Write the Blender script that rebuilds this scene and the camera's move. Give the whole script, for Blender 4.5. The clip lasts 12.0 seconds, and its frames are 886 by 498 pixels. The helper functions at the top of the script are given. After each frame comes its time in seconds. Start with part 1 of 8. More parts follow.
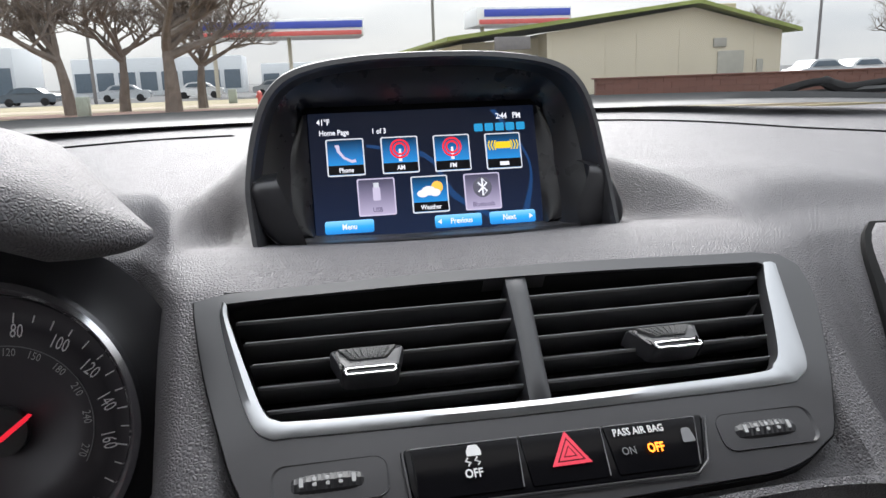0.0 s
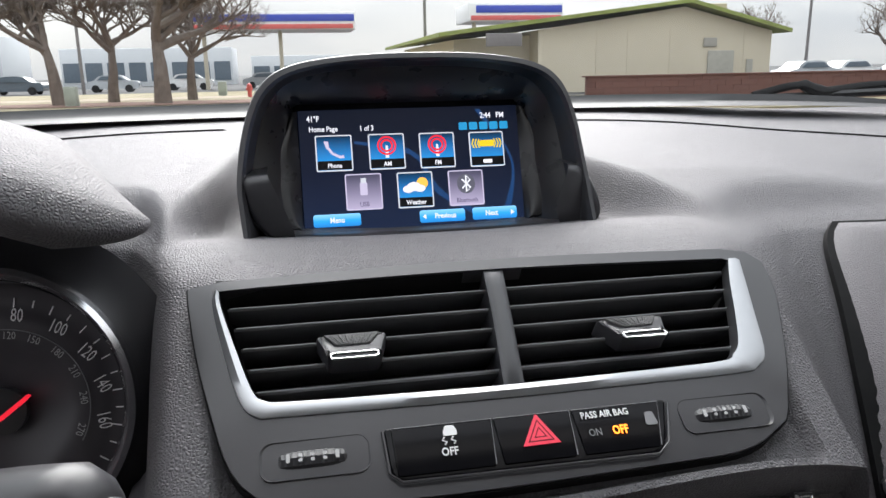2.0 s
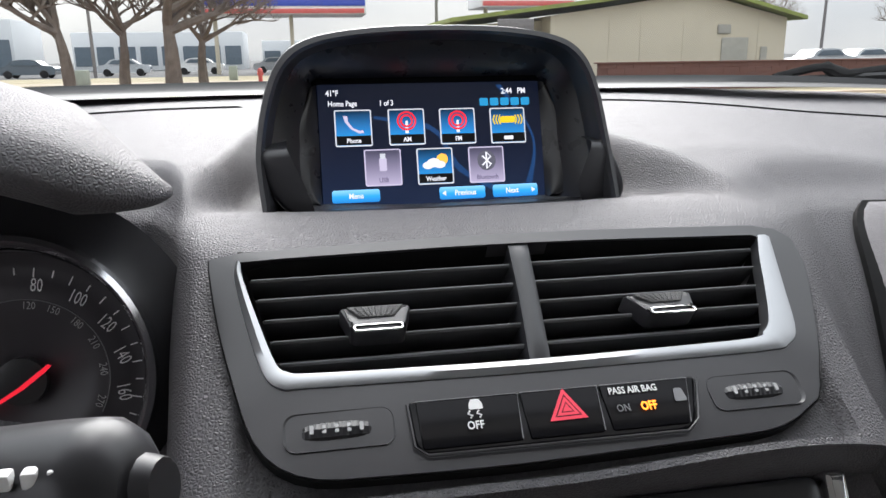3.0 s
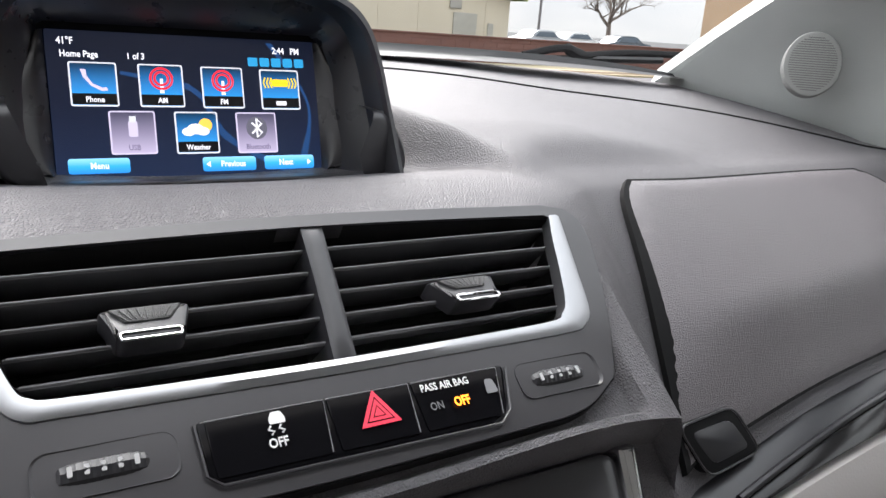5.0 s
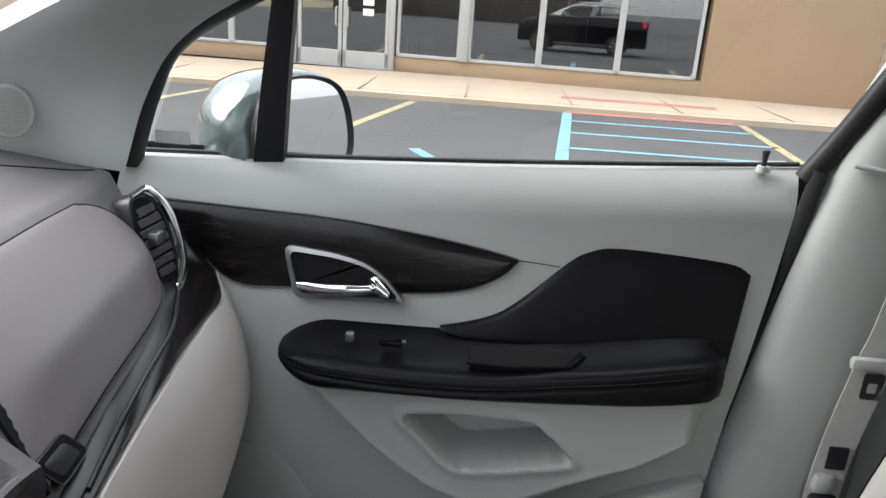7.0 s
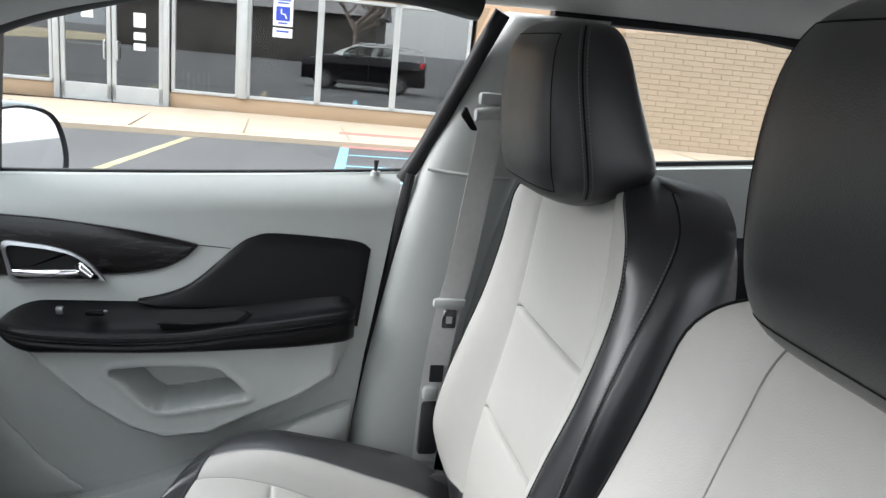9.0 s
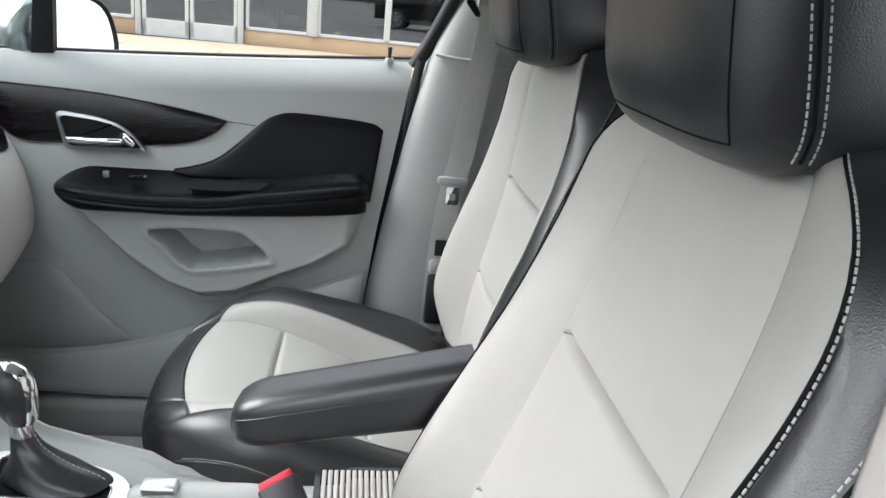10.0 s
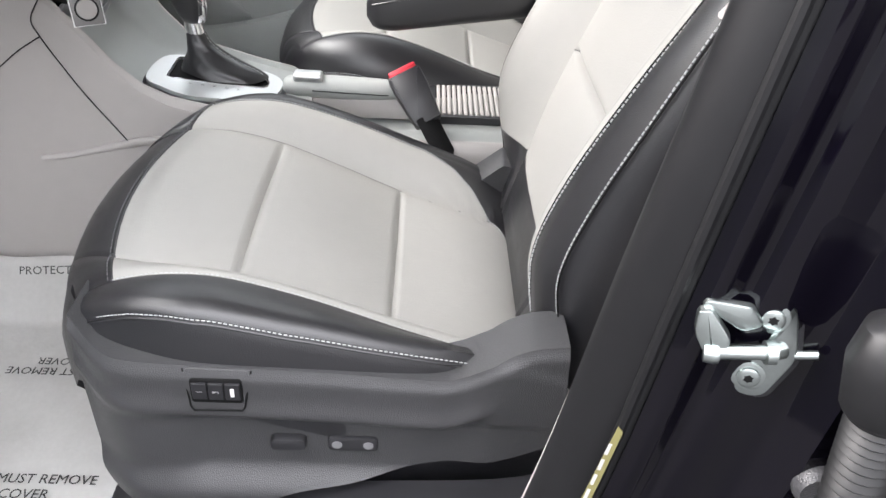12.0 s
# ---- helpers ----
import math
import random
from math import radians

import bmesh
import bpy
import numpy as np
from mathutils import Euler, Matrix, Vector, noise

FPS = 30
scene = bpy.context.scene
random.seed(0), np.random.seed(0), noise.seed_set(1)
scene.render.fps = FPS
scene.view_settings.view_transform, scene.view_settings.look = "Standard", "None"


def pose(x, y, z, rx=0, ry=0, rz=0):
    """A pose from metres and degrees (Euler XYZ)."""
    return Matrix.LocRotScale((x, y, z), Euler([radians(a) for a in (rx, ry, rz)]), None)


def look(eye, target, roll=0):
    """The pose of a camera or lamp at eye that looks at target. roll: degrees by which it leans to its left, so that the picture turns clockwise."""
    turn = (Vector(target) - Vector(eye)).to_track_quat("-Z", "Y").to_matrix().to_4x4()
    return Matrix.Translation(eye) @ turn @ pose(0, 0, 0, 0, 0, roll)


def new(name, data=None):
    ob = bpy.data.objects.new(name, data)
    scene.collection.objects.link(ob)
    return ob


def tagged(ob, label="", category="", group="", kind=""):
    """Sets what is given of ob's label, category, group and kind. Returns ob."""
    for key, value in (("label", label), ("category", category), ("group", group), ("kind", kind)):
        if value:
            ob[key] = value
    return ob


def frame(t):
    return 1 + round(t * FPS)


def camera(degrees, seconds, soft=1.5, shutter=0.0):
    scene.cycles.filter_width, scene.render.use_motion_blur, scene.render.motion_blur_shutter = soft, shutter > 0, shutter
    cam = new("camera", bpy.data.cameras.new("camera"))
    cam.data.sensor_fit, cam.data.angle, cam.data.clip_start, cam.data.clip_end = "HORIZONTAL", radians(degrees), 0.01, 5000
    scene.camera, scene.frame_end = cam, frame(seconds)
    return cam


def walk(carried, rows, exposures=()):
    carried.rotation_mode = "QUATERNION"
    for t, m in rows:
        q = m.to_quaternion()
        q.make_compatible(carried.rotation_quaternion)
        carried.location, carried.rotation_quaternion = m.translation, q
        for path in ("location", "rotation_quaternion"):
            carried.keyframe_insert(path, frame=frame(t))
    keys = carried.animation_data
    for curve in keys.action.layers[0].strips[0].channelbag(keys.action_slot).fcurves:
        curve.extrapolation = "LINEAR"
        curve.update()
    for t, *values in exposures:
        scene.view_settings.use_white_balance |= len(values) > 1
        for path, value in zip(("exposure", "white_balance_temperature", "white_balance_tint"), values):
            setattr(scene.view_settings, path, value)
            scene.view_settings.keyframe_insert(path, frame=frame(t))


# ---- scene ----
cam = camera(61.0, 12.0)
PATH = [
    (0, (-0.079, 0.203, 1.247), (0.258, 2.123, 0.799), -2.0),
    (0.5, (-0.08, 0.204, 1.246), (0.273, 2.121, 0.798), -1.9),
    (1, (-0.081, 0.204, 1.245), (0.286, 2.118, 0.795), -1.7),
    (1.5, (-0.079, 0.191, 1.249), (0.292, 2.103, 0.796), -1.4),
    (2, (-0.079, 0.184, 1.25), (0.286, 2.096, 0.79), -1.1),
    (2.5, (-0.085, 0.188, 1.244), (0.261, 2.101, 0.772), -0.9),
    (2.7, (-0.086, 0.19, 1.242), (0.252, 2.101, 0.758), -0.8),
    (4.5, (-0.074, 0.186, 1.248), (0.392, 2.063, 0.737), 0.9),
    (5, (-0.096, 0.232, 1.241), (0.874, 1.887, 0.675), 4.0),
    (5.2, (-0.111, 0.197, 1.278), (0.992, 1.744, 0.654), 2.9),
    (5.5, (-0.114, 0.221, 1.292), (1.278, 1.522, 0.686), 2.9),
    (5.7, (-0.110, 0.208, 1.307), (1.424, 1.333, 0.690), 3.6),
    (6, (-0.09, 0.231, 1.306), (1.632, 1.053, 0.706), 4.9),
    (6.2, (-0.107, 0.235, 1.316), (1.688, 0.873, 0.707), 5.3),
    (6.5, (-0.181, 0.222, 1.332), (1.696, 0.545, 0.721), 6.4),
    (6.7, (-0.224, 0.181, 1.374), (1.665, 0.368, 0.744), 6.0),
    (8.3, (-0.424, 0.126, 1.414), (1.498, -0.014, 0.88), 1.2),
    (8.5, (-0.509, 0.086, 1.416), (1.407, -0.14, 0.891), 2.9),
    (8.6, (-0.547, 0.061, 1.419), (1.365, -0.206, 0.899), 3.5),
    (9, (-0.651, -0.034, 1.431), (1.238, -0.468, 0.939), 5.6),
    (9.2, (-0.686, -0.078, 1.425), (1.201, -0.524, 0.934), 5.9),
    (9.5, (-0.731, -0.128, 1.4), (1.162, -0.508, 0.879), 6.0),
    (10, (-0.817, -0.147, 1.347), (1.06, -0.402, 0.705), 5.8),
    (10.5, (-0.94, -0.105, 1.306), (0.89, -0.29, 0.519), 5.2),
    (11, (-1.016, -0.1, 1.268), (0.748, -0.227, 0.335), 4.3),
    (11.5, (-1.056, -0.1, 1.225), (0.647, -0.197, 0.181), 3.8),
    (12, (-1.071, -0.107, 1.196), (0.559, -0.182, 0.039), 3.8),
]
EXPOSURE = [(0, 1.66, 6380, 13), (2.7, 1.68, 6380, 13), (4.5, 1.84, 6420, 14), (5.5, 2.10, 6520, 15), (6.5, 2.04, 6480, 14), (8.5, 2.24, 6220, 11), (9.5, 2.54, 6200, 11), (10.5, 2.26, 6380, 11), (12, 2.62, 6500, 14)]
walk(cam, [(t, look(eye, target, roll)) for t, eye, target, roll in PATH], EXPOSURE)

# ---- light ----
world = bpy.data.worlds.new("overcast_sky")
scene.world = world
world.use_nodes = True
wn, wl = world.node_tree.nodes, world.node_tree.links
wn.clear()
sky = wn.new("ShaderNodeTexSky")
sky.sky_type = "NISHITA"
sky.sun_disc = False
sky.sun_elevation, sky.sun_rotation = radians(37), radians(6)
sky.air_density, sky.dust_density = 1.0, 3.0
coord = wn.new("ShaderNodeTexCoord")
stretch = wn.new("ShaderNodeMapping")
stretch.inputs["Scale"].default_value = (1.2, 1.2, 5.0)
clouds = wn.new("ShaderNodeTexNoise")
clouds.inputs["Scale"].default_value = 2.2
clouds.inputs["Detail"].default_value = 6
ramp = wn.new("ShaderNodeValToRGB")
ramp.color_ramp.elements[0].position, ramp.color_ramp.elements[0].color = 0.35, (7.0, 7.3, 7.7, 1)
ramp.color_ramp.elements[1].position, ramp.color_ramp.elements[1].color = 0.62, (9.7, 9.7, 9.6, 1)
mixed = wn.new("ShaderNodeMixRGB")
mixed.inputs["Fac"].default_value = 0.9
background = wn.new("ShaderNodeBackground")
background.inputs["Strength"].default_value = 0.088
out = wn.new("ShaderNodeOutputWorld")
wl.new(coord.outputs["Generated"], stretch.inputs["Vector"])
wl.new(stretch.outputs["Vector"], clouds.inputs["Vector"])
wl.new(clouds.outputs["Fac"], ramp.inputs["Fac"])
wl.new(sky.outputs["Color"], mixed.inputs["Color1"])
wl.new(ramp.outputs["Color"], mixed.inputs["Color2"])
rise = wn.new("ShaderNodeSeparateXYZ")
shade = wn.new("ShaderNodeMapRange")
shade.inputs["To Min"].default_value, shade.inputs["To Max"].default_value = 0.46, 1.72
zenith = wn.new("ShaderNodeVectorMath")
zenith.operation = "SCALE"
wl.new(coord.outputs["Generated"], rise.inputs["Vector"])
wl.new(rise.outputs["Z"], shade.inputs["Value"])
wl.new(mixed.outputs["Color"], zenith.inputs[0])
wl.new(shade.outputs["Result"], zenith.inputs["Scale"])
wl.new(zenith.outputs["Vector"], background.inputs["Color"])
wl.new(background.outputs["Background"], out.inputs["Surface"])
sun_data = bpy.data.lights.new("sun", "SUN")
sun_data.energy, sun_data.angle, sun_data.color = 1.75, radians(50), (1.0, 0.97, 0.94)
sun = new("sun", sun_data)
sun.matrix_world = look((1, 10, 8.2), (0, 0, 1))


# ---- materials ----
def material(name, base, rough=0.5, metal=0.0, var=0.12, spot=6.0, grain=0.0, grain_scale=300.0, cell=False, coat=0.0, per=0.0, emit=None, emit_strength=0.0, dark=None, soft=0.0, spec=0.5):
    """A surface: base colour varied at two scales, fine relief, roughness wear. per: variation from piece to piece."""
    m = bpy.data.materials.new(name)
    m.use_nodes = True
    n, l = m.node_tree.nodes, m.node_tree.links
    p = n["Principled BSDF"]
    p.inputs["Roughness"].default_value = rough
    p.inputs["Metallic"].default_value = metal
    p.inputs["Coat Weight"].default_value = coat
    p.inputs["Specular IOR Level"].default_value = spec
    tc = n.new("ShaderNodeTexCoord")
    big = n.new("ShaderNodeTexNoise")
    big.inputs["Scale"].default_value = spot
    big.inputs["Detail"].default_value = 5
    l.new(tc.outputs["Object"], big.inputs["Vector"])
    fine = n.new("ShaderNodeTexNoise")
    fine.inputs["Scale"].default_value = spot * 14
    fine.inputs["Detail"].default_value = 3
    l.new(tc.outputs["Object"], fine.inputs["Vector"])
    blend = n.new("ShaderNodeMath")
    blend.operation = "MULTIPLY_ADD"
    blend.inputs[1].default_value = 0.35
    l.new(fine.outputs["Fac"], blend.inputs[0])
    l.new(big.outputs["Fac"], blend.inputs[2])
    cr = n.new("ShaderNodeValToRGB")
    cr.color_ramp.elements[0].position, cr.color_ramp.elements[1].position = 0.42, 0.92
    lo = dark if dark else [c * (1 - var) for c in base]
    cr.color_ramp.elements[0].color = (*lo, 1)
    cr.color_ramp.elements[1].color = (*[min(1, c * (1 + var)) for c in base], 1)
    l.new(blend.outputs[0], cr.inputs["Fac"])
    col = cr.outputs["Color"]
    if per:
        info = n.new("ShaderNodeObjectInfo")
        hsv = n.new("ShaderNodeHueSaturation")
        mr = n.new("ShaderNodeMapRange")
        mr.inputs["To Min"].default_value, mr.inputs["To Max"].default_value = 1 - per, 1 + per
        l.new(info.outputs["Random"], mr.inputs["Value"])
        l.new(mr.outputs["Result"], hsv.inputs["Value"])
        l.new(col, hsv.inputs["Color"])
        col = hsv.outputs["Color"]
    l.new(col, p.inputs["Base Color"])
    rr = n.new("ShaderNodeMapRange")
    rr.inputs["To Min"].default_value, rr.inputs["To Max"].default_value = max(0.02, rough * 0.88), min(1, rough * 1.14)
    l.new(fine.outputs["Fac"], rr.inputs["Value"])
    l.new(rr.outputs["Result"], p.inputs["Roughness"])
    if grain:
        if cell:
            tex = n.new("ShaderNodeTexVoronoi")
            tex.feature = "DISTANCE_TO_EDGE"
            height = tex.outputs["Distance"]
        else:
            tex = n.new("ShaderNodeTexNoise")
            tex.inputs["Detail"].default_value = 4
            height = tex.outputs["Fac"]
        tex.inputs["Scale"].default_value = grain_scale
        l.new(tc.outputs["Object"], tex.inputs["Vector"])
        b = n.new("ShaderNodeBump")
        b.inputs["Strength"].default_value = grain
        b.inputs["Distance"].default_value = 0.001 if grain_scale > 100 else 0.01
        l.new(height, b.inputs["Height"])
        l.new(b.outputs["Normal"], p.inputs["Normal"])
        if soft:
            crease = n.new("ShaderNodeTexNoise")
            crease.inputs["Scale"].default_value = 26
            crease.inputs["Detail"].default_value = 3
            crease.inputs["Distortion"].default_value = 0.8
            l.new(tc.outputs["Object"], crease.inputs["Vector"])
            b2 = n.new("ShaderNodeBump")
            b2.inputs["Strength"].default_value = soft
            b2.inputs["Distance"].default_value = 0.006
            l.new(crease.outputs["Fac"], b2.inputs["Height"])
            l.new(b2.outputs["Normal"], b.inputs["Normal"])
    if emit:
        p.inputs["Emission Color"].default_value = (*emit, 1)
        p.inputs["Emission Strength"].default_value = emit_strength
    return m


def wood_material(name, a, b, scale):
    m = material(name, a, 0.22, spec=0.32)
    n, l = m.node_tree.nodes, m.node_tree.links
    p = n["Principled BSDF"]
    tc = n.new("ShaderNodeTexCoord")
    mp = n.new("ShaderNodeMapping")
    mp.inputs["Scale"].default_value = scale
    t = n.new("ShaderNodeTexNoise")
    t.inputs["Scale"].default_value = 9
    t.inputs["Detail"].default_value = 8
    t.inputs["Distortion"].default_value = 1.2
    cr = n.new("ShaderNodeValToRGB")
    cr.color_ramp.elements[0].position, cr.color_ramp.elements[0].color = 0.36, (*a, 1)
    cr.color_ramp.elements[1].position, cr.color_ramp.elements[1].color = 0.68, (*b, 1)
    l.new(tc.outputs["Object"], mp.inputs["Vector"])
    l.new(mp.outputs["Vector"], t.inputs["Vector"])
    l.new(t.outputs["Fac"], cr.inputs["Fac"])
    l.new(cr.outputs["Color"], p.inputs["Base Color"])
    return m


def glass_material(name, tint, gloss):
    """A thin pane: clear with a mirror's share that grows with the angle."""
    m = bpy.data.materials.new(name)
    m.use_nodes = True
    n, l = m.node_tree.nodes, m.node_tree.links
    n.clear()
    o = n.new("ShaderNodeOutputMaterial")
    mix = n.new("ShaderNodeMixShader")
    tr = n.new("ShaderNodeBsdfTransparent")
    tr.inputs["Color"].default_value = (*tint, 1)
    gl = n.new("ShaderNodeBsdfGlossy")
    gl.inputs["Roughness"].default_value = 0.01
    fr = n.new("ShaderNodeLayerWeight")
    fr.inputs["Blend"].default_value = 0.5
    pw = n.new("ShaderNodeMath")
    pw.operation = "POWER"
    pw.inputs[1].default_value = 4.0
    sc = n.new("ShaderNodeMath")
    sc.operation = "MULTIPLY_ADD"
    sc.inputs[1].default_value = 0.8
    sc.inputs[2].default_value = gloss
    sc.use_clamp = True
    l.new(fr.outputs["Facing"], pw.inputs[0])
    l.new(pw.outputs[0], sc.inputs[0])
    l.new(sc.outputs[0], mix.inputs["Fac"])
    l.new(tr.outputs["BSDF"], mix.inputs[1])
    l.new(gl.outputs["BSDF"], mix.inputs[2])
    l.new(mix.outputs["Shader"], o.inputs["Surface"])
    return m


DASH = material("dark_grained_dash_vinyl", (0.100, 0.096, 0.102), 0.48, grain=1.0, grain_scale=640, cell=True, var=0.08, spec=0.42)
SOFT = material("charcoal_soft_lid", (0.150, 0.138, 0.145), 0.30, grain=0.7, grain_scale=800, cell=True, var=0.08)
BLACK = material("satin_black_plastic", (0.024, 0.024, 0.027), 0.36, var=0.1)
GREYBEZEL = material("dark_grey_satin_bezel", (0.034, 0.033, 0.036), 0.30, var=0.06)
GLOSS = material("gloss_black", (0.004, 0.004, 0.005), 0.07, spec=0.10)
MATTE = material("matte_black", (0.006, 0.006, 0.0065), 0.8, spec=0.2)
CHROME = material("satin_chrome", (0.33, 0.335, 0.345), 0.36, metal=1.0, var=0.02, spot=1.2)
TAGPLASTIC = material("tag_plastic", (0.20, 0.195, 0.19), 0.25, var=0.05, spec=0.6)
RINGCHROME = material("ring_chrome", (0.70, 0.70, 0.72), 0.20, metal=1.0, var=0.03)
SATIN = material("satin_silver", (0.42, 0.42, 0.43), 0.34, metal=0.9, var=0.04)
BRUSHED = material("brushed_steel", (0.72, 0.73, 0.73), 0.40, metal=1.0, var=0.03, spot=2)
BRIGHT = material("bright_chrome", (0.78, 0.79, 0.80), 0.08, metal=1.0, var=0.03)
GREYTRIM = material("warm_grey_moulded_trim", (0.360, 0.376, 0.362), 0.55, grain=0.25, grain_scale=600, var=0.05, spot=3)
SPEAKERMESH = material("grey_speaker_mesh", (0.25, 0.255, 0.245), 0.65, grain=0.8, grain_scale=900, var=0.05)
BEIGETRIM = material("pale_taupe_trim", (0.42, 0.40, 0.385), 0.55, grain=0.25, grain_scale=600, var=0.05, spot=3)
PALEGREY = material("light_grey_leather", (0.385, 0.380, 0.358), 0.50, grain=0.3, grain_scale=420, cell=True, var=0.05, spot=4, soft=0.12, spec=0.35)
HEADLINER = material("pale_headliner_cloth", (0.72, 0.71, 0.68), 0.9, grain=0.4, grain_scale=500, var=0.03)
BLACKLEATHER = material("black_leather", (0.014, 0.014, 0.0165), 0.36, grain=0.22, grain_scale=480, cell=True, var=0.12, spot=5, spec=0.9, soft=0.03)
DOORVINYL = material("black_door_vinyl", (0.006, 0.006, 0.007), 0.30, grain=0.3, grain_scale=480, cell=True, var=0.12, spot=5, spec=0.14)
THREAD = material("pale_thread", (0.46, 0.47, 0.47), 0.7)
DARKTHREAD = material("grey_thread", (0.16, 0.16, 0.17), 0.7)
# Grey line that paints the narrow shade down in the seat seams.
SEAMSHADE = material("seam_groove_shade", (0.17, 0.17, 0.165), 0.8)
SEATPLASTIC = material("charcoal_seat_plastic", (0.052, 0.052, 0.055), 0.36, grain=0.5, grain_scale=520, cell=True)
LACE = material("grey_lacing", (0.26, 0.26, 0.265), 0.7)
RUBBER = material("rubber_seal", (0.009, 0.009, 0.010), 0.42, var=0.2, spec=0.32)
WOOD = wood_material("dark_burl_veneer", (0.0012, 0.0011, 0.0012), (0.013, 0.011, 0.0115), (1.6, 2.0, 12.0))
WEB = material("grey_belt_webbing", (0.47, 0.47, 0.455), 0.8, grain=0.6, grain_scale=900)
PAINT = material("black_cherry_paint", (0.0022, 0.0018, 0.0038), 0.06, coat=0.0, var=0.2, spot=2, spec=0.32)
ZINC = material("zinc_plated_steel", (0.50, 0.55, 0.54), 0.32, metal=1.0, var=0.1, spot=40)
RED = material("red_plastic", (0.62, 0.03, 0.05), 0.4, var=0.08)
HAZARD = material("red_hazard_mark", (0.60, 0.02, 0.05), 0.4, emit=(0.9, 0.03, 0.08), emit_strength=0.12)
WHITEMARK = material("white_print", (0.80, 0.80, 0.80), 0.5)
GREYMARK2 = material("pale_grey_mark", (0.42, 0.42, 0.42), 0.5)
GREYMARK = material("grey_print", (0.20, 0.20, 0.21), 0.5)
AMBER = material("amber_lamp", (0.8, 0.2, 0.02), 0.5, emit=(1.0, 0.22, 0.01), emit_strength=1.1)
NEEDLE = material("red_needle", (0.75, 0.02, 0.05), 0.4, emit=(0.9, 0.02, 0.04), emit_strength=0.25)
FILM = material("clouded_protective_film", (0.52, 0.515, 0.50), 0.32, grain=0.55, grain_scale=14, var=0.1, spot=9, coat=0.3)
FILMPRINT = material("black_film_print", (0.02, 0.02, 0.02), 0.5)
GLASS = glass_material("clear_car_glass", (0.72, 0.75, 0.74), 0.03)
MIRROR = material("mirror_glass", (0.9, 0.9, 0.9), 0.015, metal=1.0, var=0.0)
# Mirror housing: dark paint made teal-grey to carry the reflected sky.
SKYTINTPAINT = material("sky_tinted_dark_paint", (0.11, 0.145, 0.145), 0.18, coat=1.0, metal=0.3)


# ---- mesh helpers ----
def smooth01(x):
    x = min(1.0, max(0.0, x))
    return x * x * (3 - 2 * x)


def spline(points, n, closed=False):
    """A smooth curve through the points, n points along it."""
    p = np.array(points, float)
    k = len(p)
    spans = k if closed else k - 1
    res = []
    for i in range(n):
        s = spans * i / (n if closed else n - 1)
        j = min(int(s), spans - 1)
        f = s - j
        if closed:
            a, b, c, d = p[(j - 1) % k], p[j], p[(j + 1) % k], p[(j + 2) % k]
        else:
            b, c = p[j], p[j + 1]
            a = p[j - 1] if j > 0 else 2 * b - c
            d = p[j + 2] if j + 2 < k else 2 * c - b
        res.append(0.5 * (2 * b + (c - a) * f + (2 * a - 5 * b + 4 * c - d) * f * f + (3 * b - a - 3 * c + d) * f ** 3))
    return [tuple(q) for q in res]


def along(points, n):
    """n points at even steps on the polyline."""
    p = np.array(points, float)
    d = np.r_[0, np.cumsum(np.linalg.norm(np.diff(p, axis=0), axis=1))]
    return [tuple(np.array([np.interp(s, d, p[:, i]) for i in range(p.shape[1])])) for s in np.linspace(0, d[-1], n)]


def table(rows, s):
    """Smooth values between the rows of a table, by its first column."""
    r = np.array(rows, float)
    x = r[:, 0]
    i = int(np.clip(np.searchsorted(x, s) - 1, 0, len(x) - 2))
    h0 = x[i + 1] - x[i]
    f = np.clip((s - x[i]) / h0, 0, 1)

    def slope(j):
        if j == 0:
            return (r[1] - r[0]) / (x[1] - x[0])
        if j == len(x) - 1:
            return (r[-1] - r[-2]) / (x[-1] - x[-2])
        return (r[j + 1] - r[j - 1]) / (x[j + 1] - x[j - 1])
    a, b = slope(i) * h0, slope(i + 1) * h0
    v = (2 * f ** 3 - 3 * f ** 2 + 1) * r[i] + (f ** 3 - 2 * f ** 2 + f) * a + (3 * f ** 2 - 2 * f ** 3) * r[i + 1] + (f ** 3 - f ** 2) * b
    return v[1:]


def grid(rows, close_u=False, close_v=False):
    nv, nu = len(rows), len(rows[0])
    verts = [tuple(p) for r in rows for p in r]
    faces = []
    for j in range(nv if close_v else nv - 1):
        for i in range(nu if close_u else nu - 1):
            a, b = j * nu + i, j * nu + (i + 1) % nu
            c, d = ((j + 1) % nv) * nu + (i + 1) % nu, ((j + 1) % nv) * nu + i
            faces.append((a, b, c, d))
    return verts, faces


def merge(*geos):
    verts, faces = [], []
    for v, f in geos:
        k = len(verts)
        verts += [tuple(p) for p in v]
        faces += [tuple(i + k for i in q) for q in f]
    return verts, faces


def moved(geo, m):
    return [tuple(m @ Vector(p)) for p in geo[0]], geo[1]


def tube(path, radius, n=10, caps=True):
    """A round bar along the path; radius may be a list, or pairs for an oval."""
    p = [Vector(q) for q in path]
    rows, side = [], None
    for i, q in enumerate(p):
        t = (p[min(i + 1, len(p) - 1)] - p[max(i - 1, 0)]).normalized()
        if side is None:
            side = t.orthogonal().normalized()
        side = (side - t * side.dot(t)).normalized()
        up = t.cross(side)
        r = radius[i] if isinstance(radius, (list, tuple)) else radius
        ra, rb = r if isinstance(r, (list, tuple)) else (r, r)
        rows.append([tuple(q + side * ra * math.cos(2 * math.pi * k / n) + up * rb * math.sin(2 * math.pi * k / n)) for k in range(n)])
    v, f = grid(rows, close_u=True)
    if caps:
        f = f + [tuple(range(n))[::-1], tuple(range(len(v) - n, len(v)))]
    return v, f


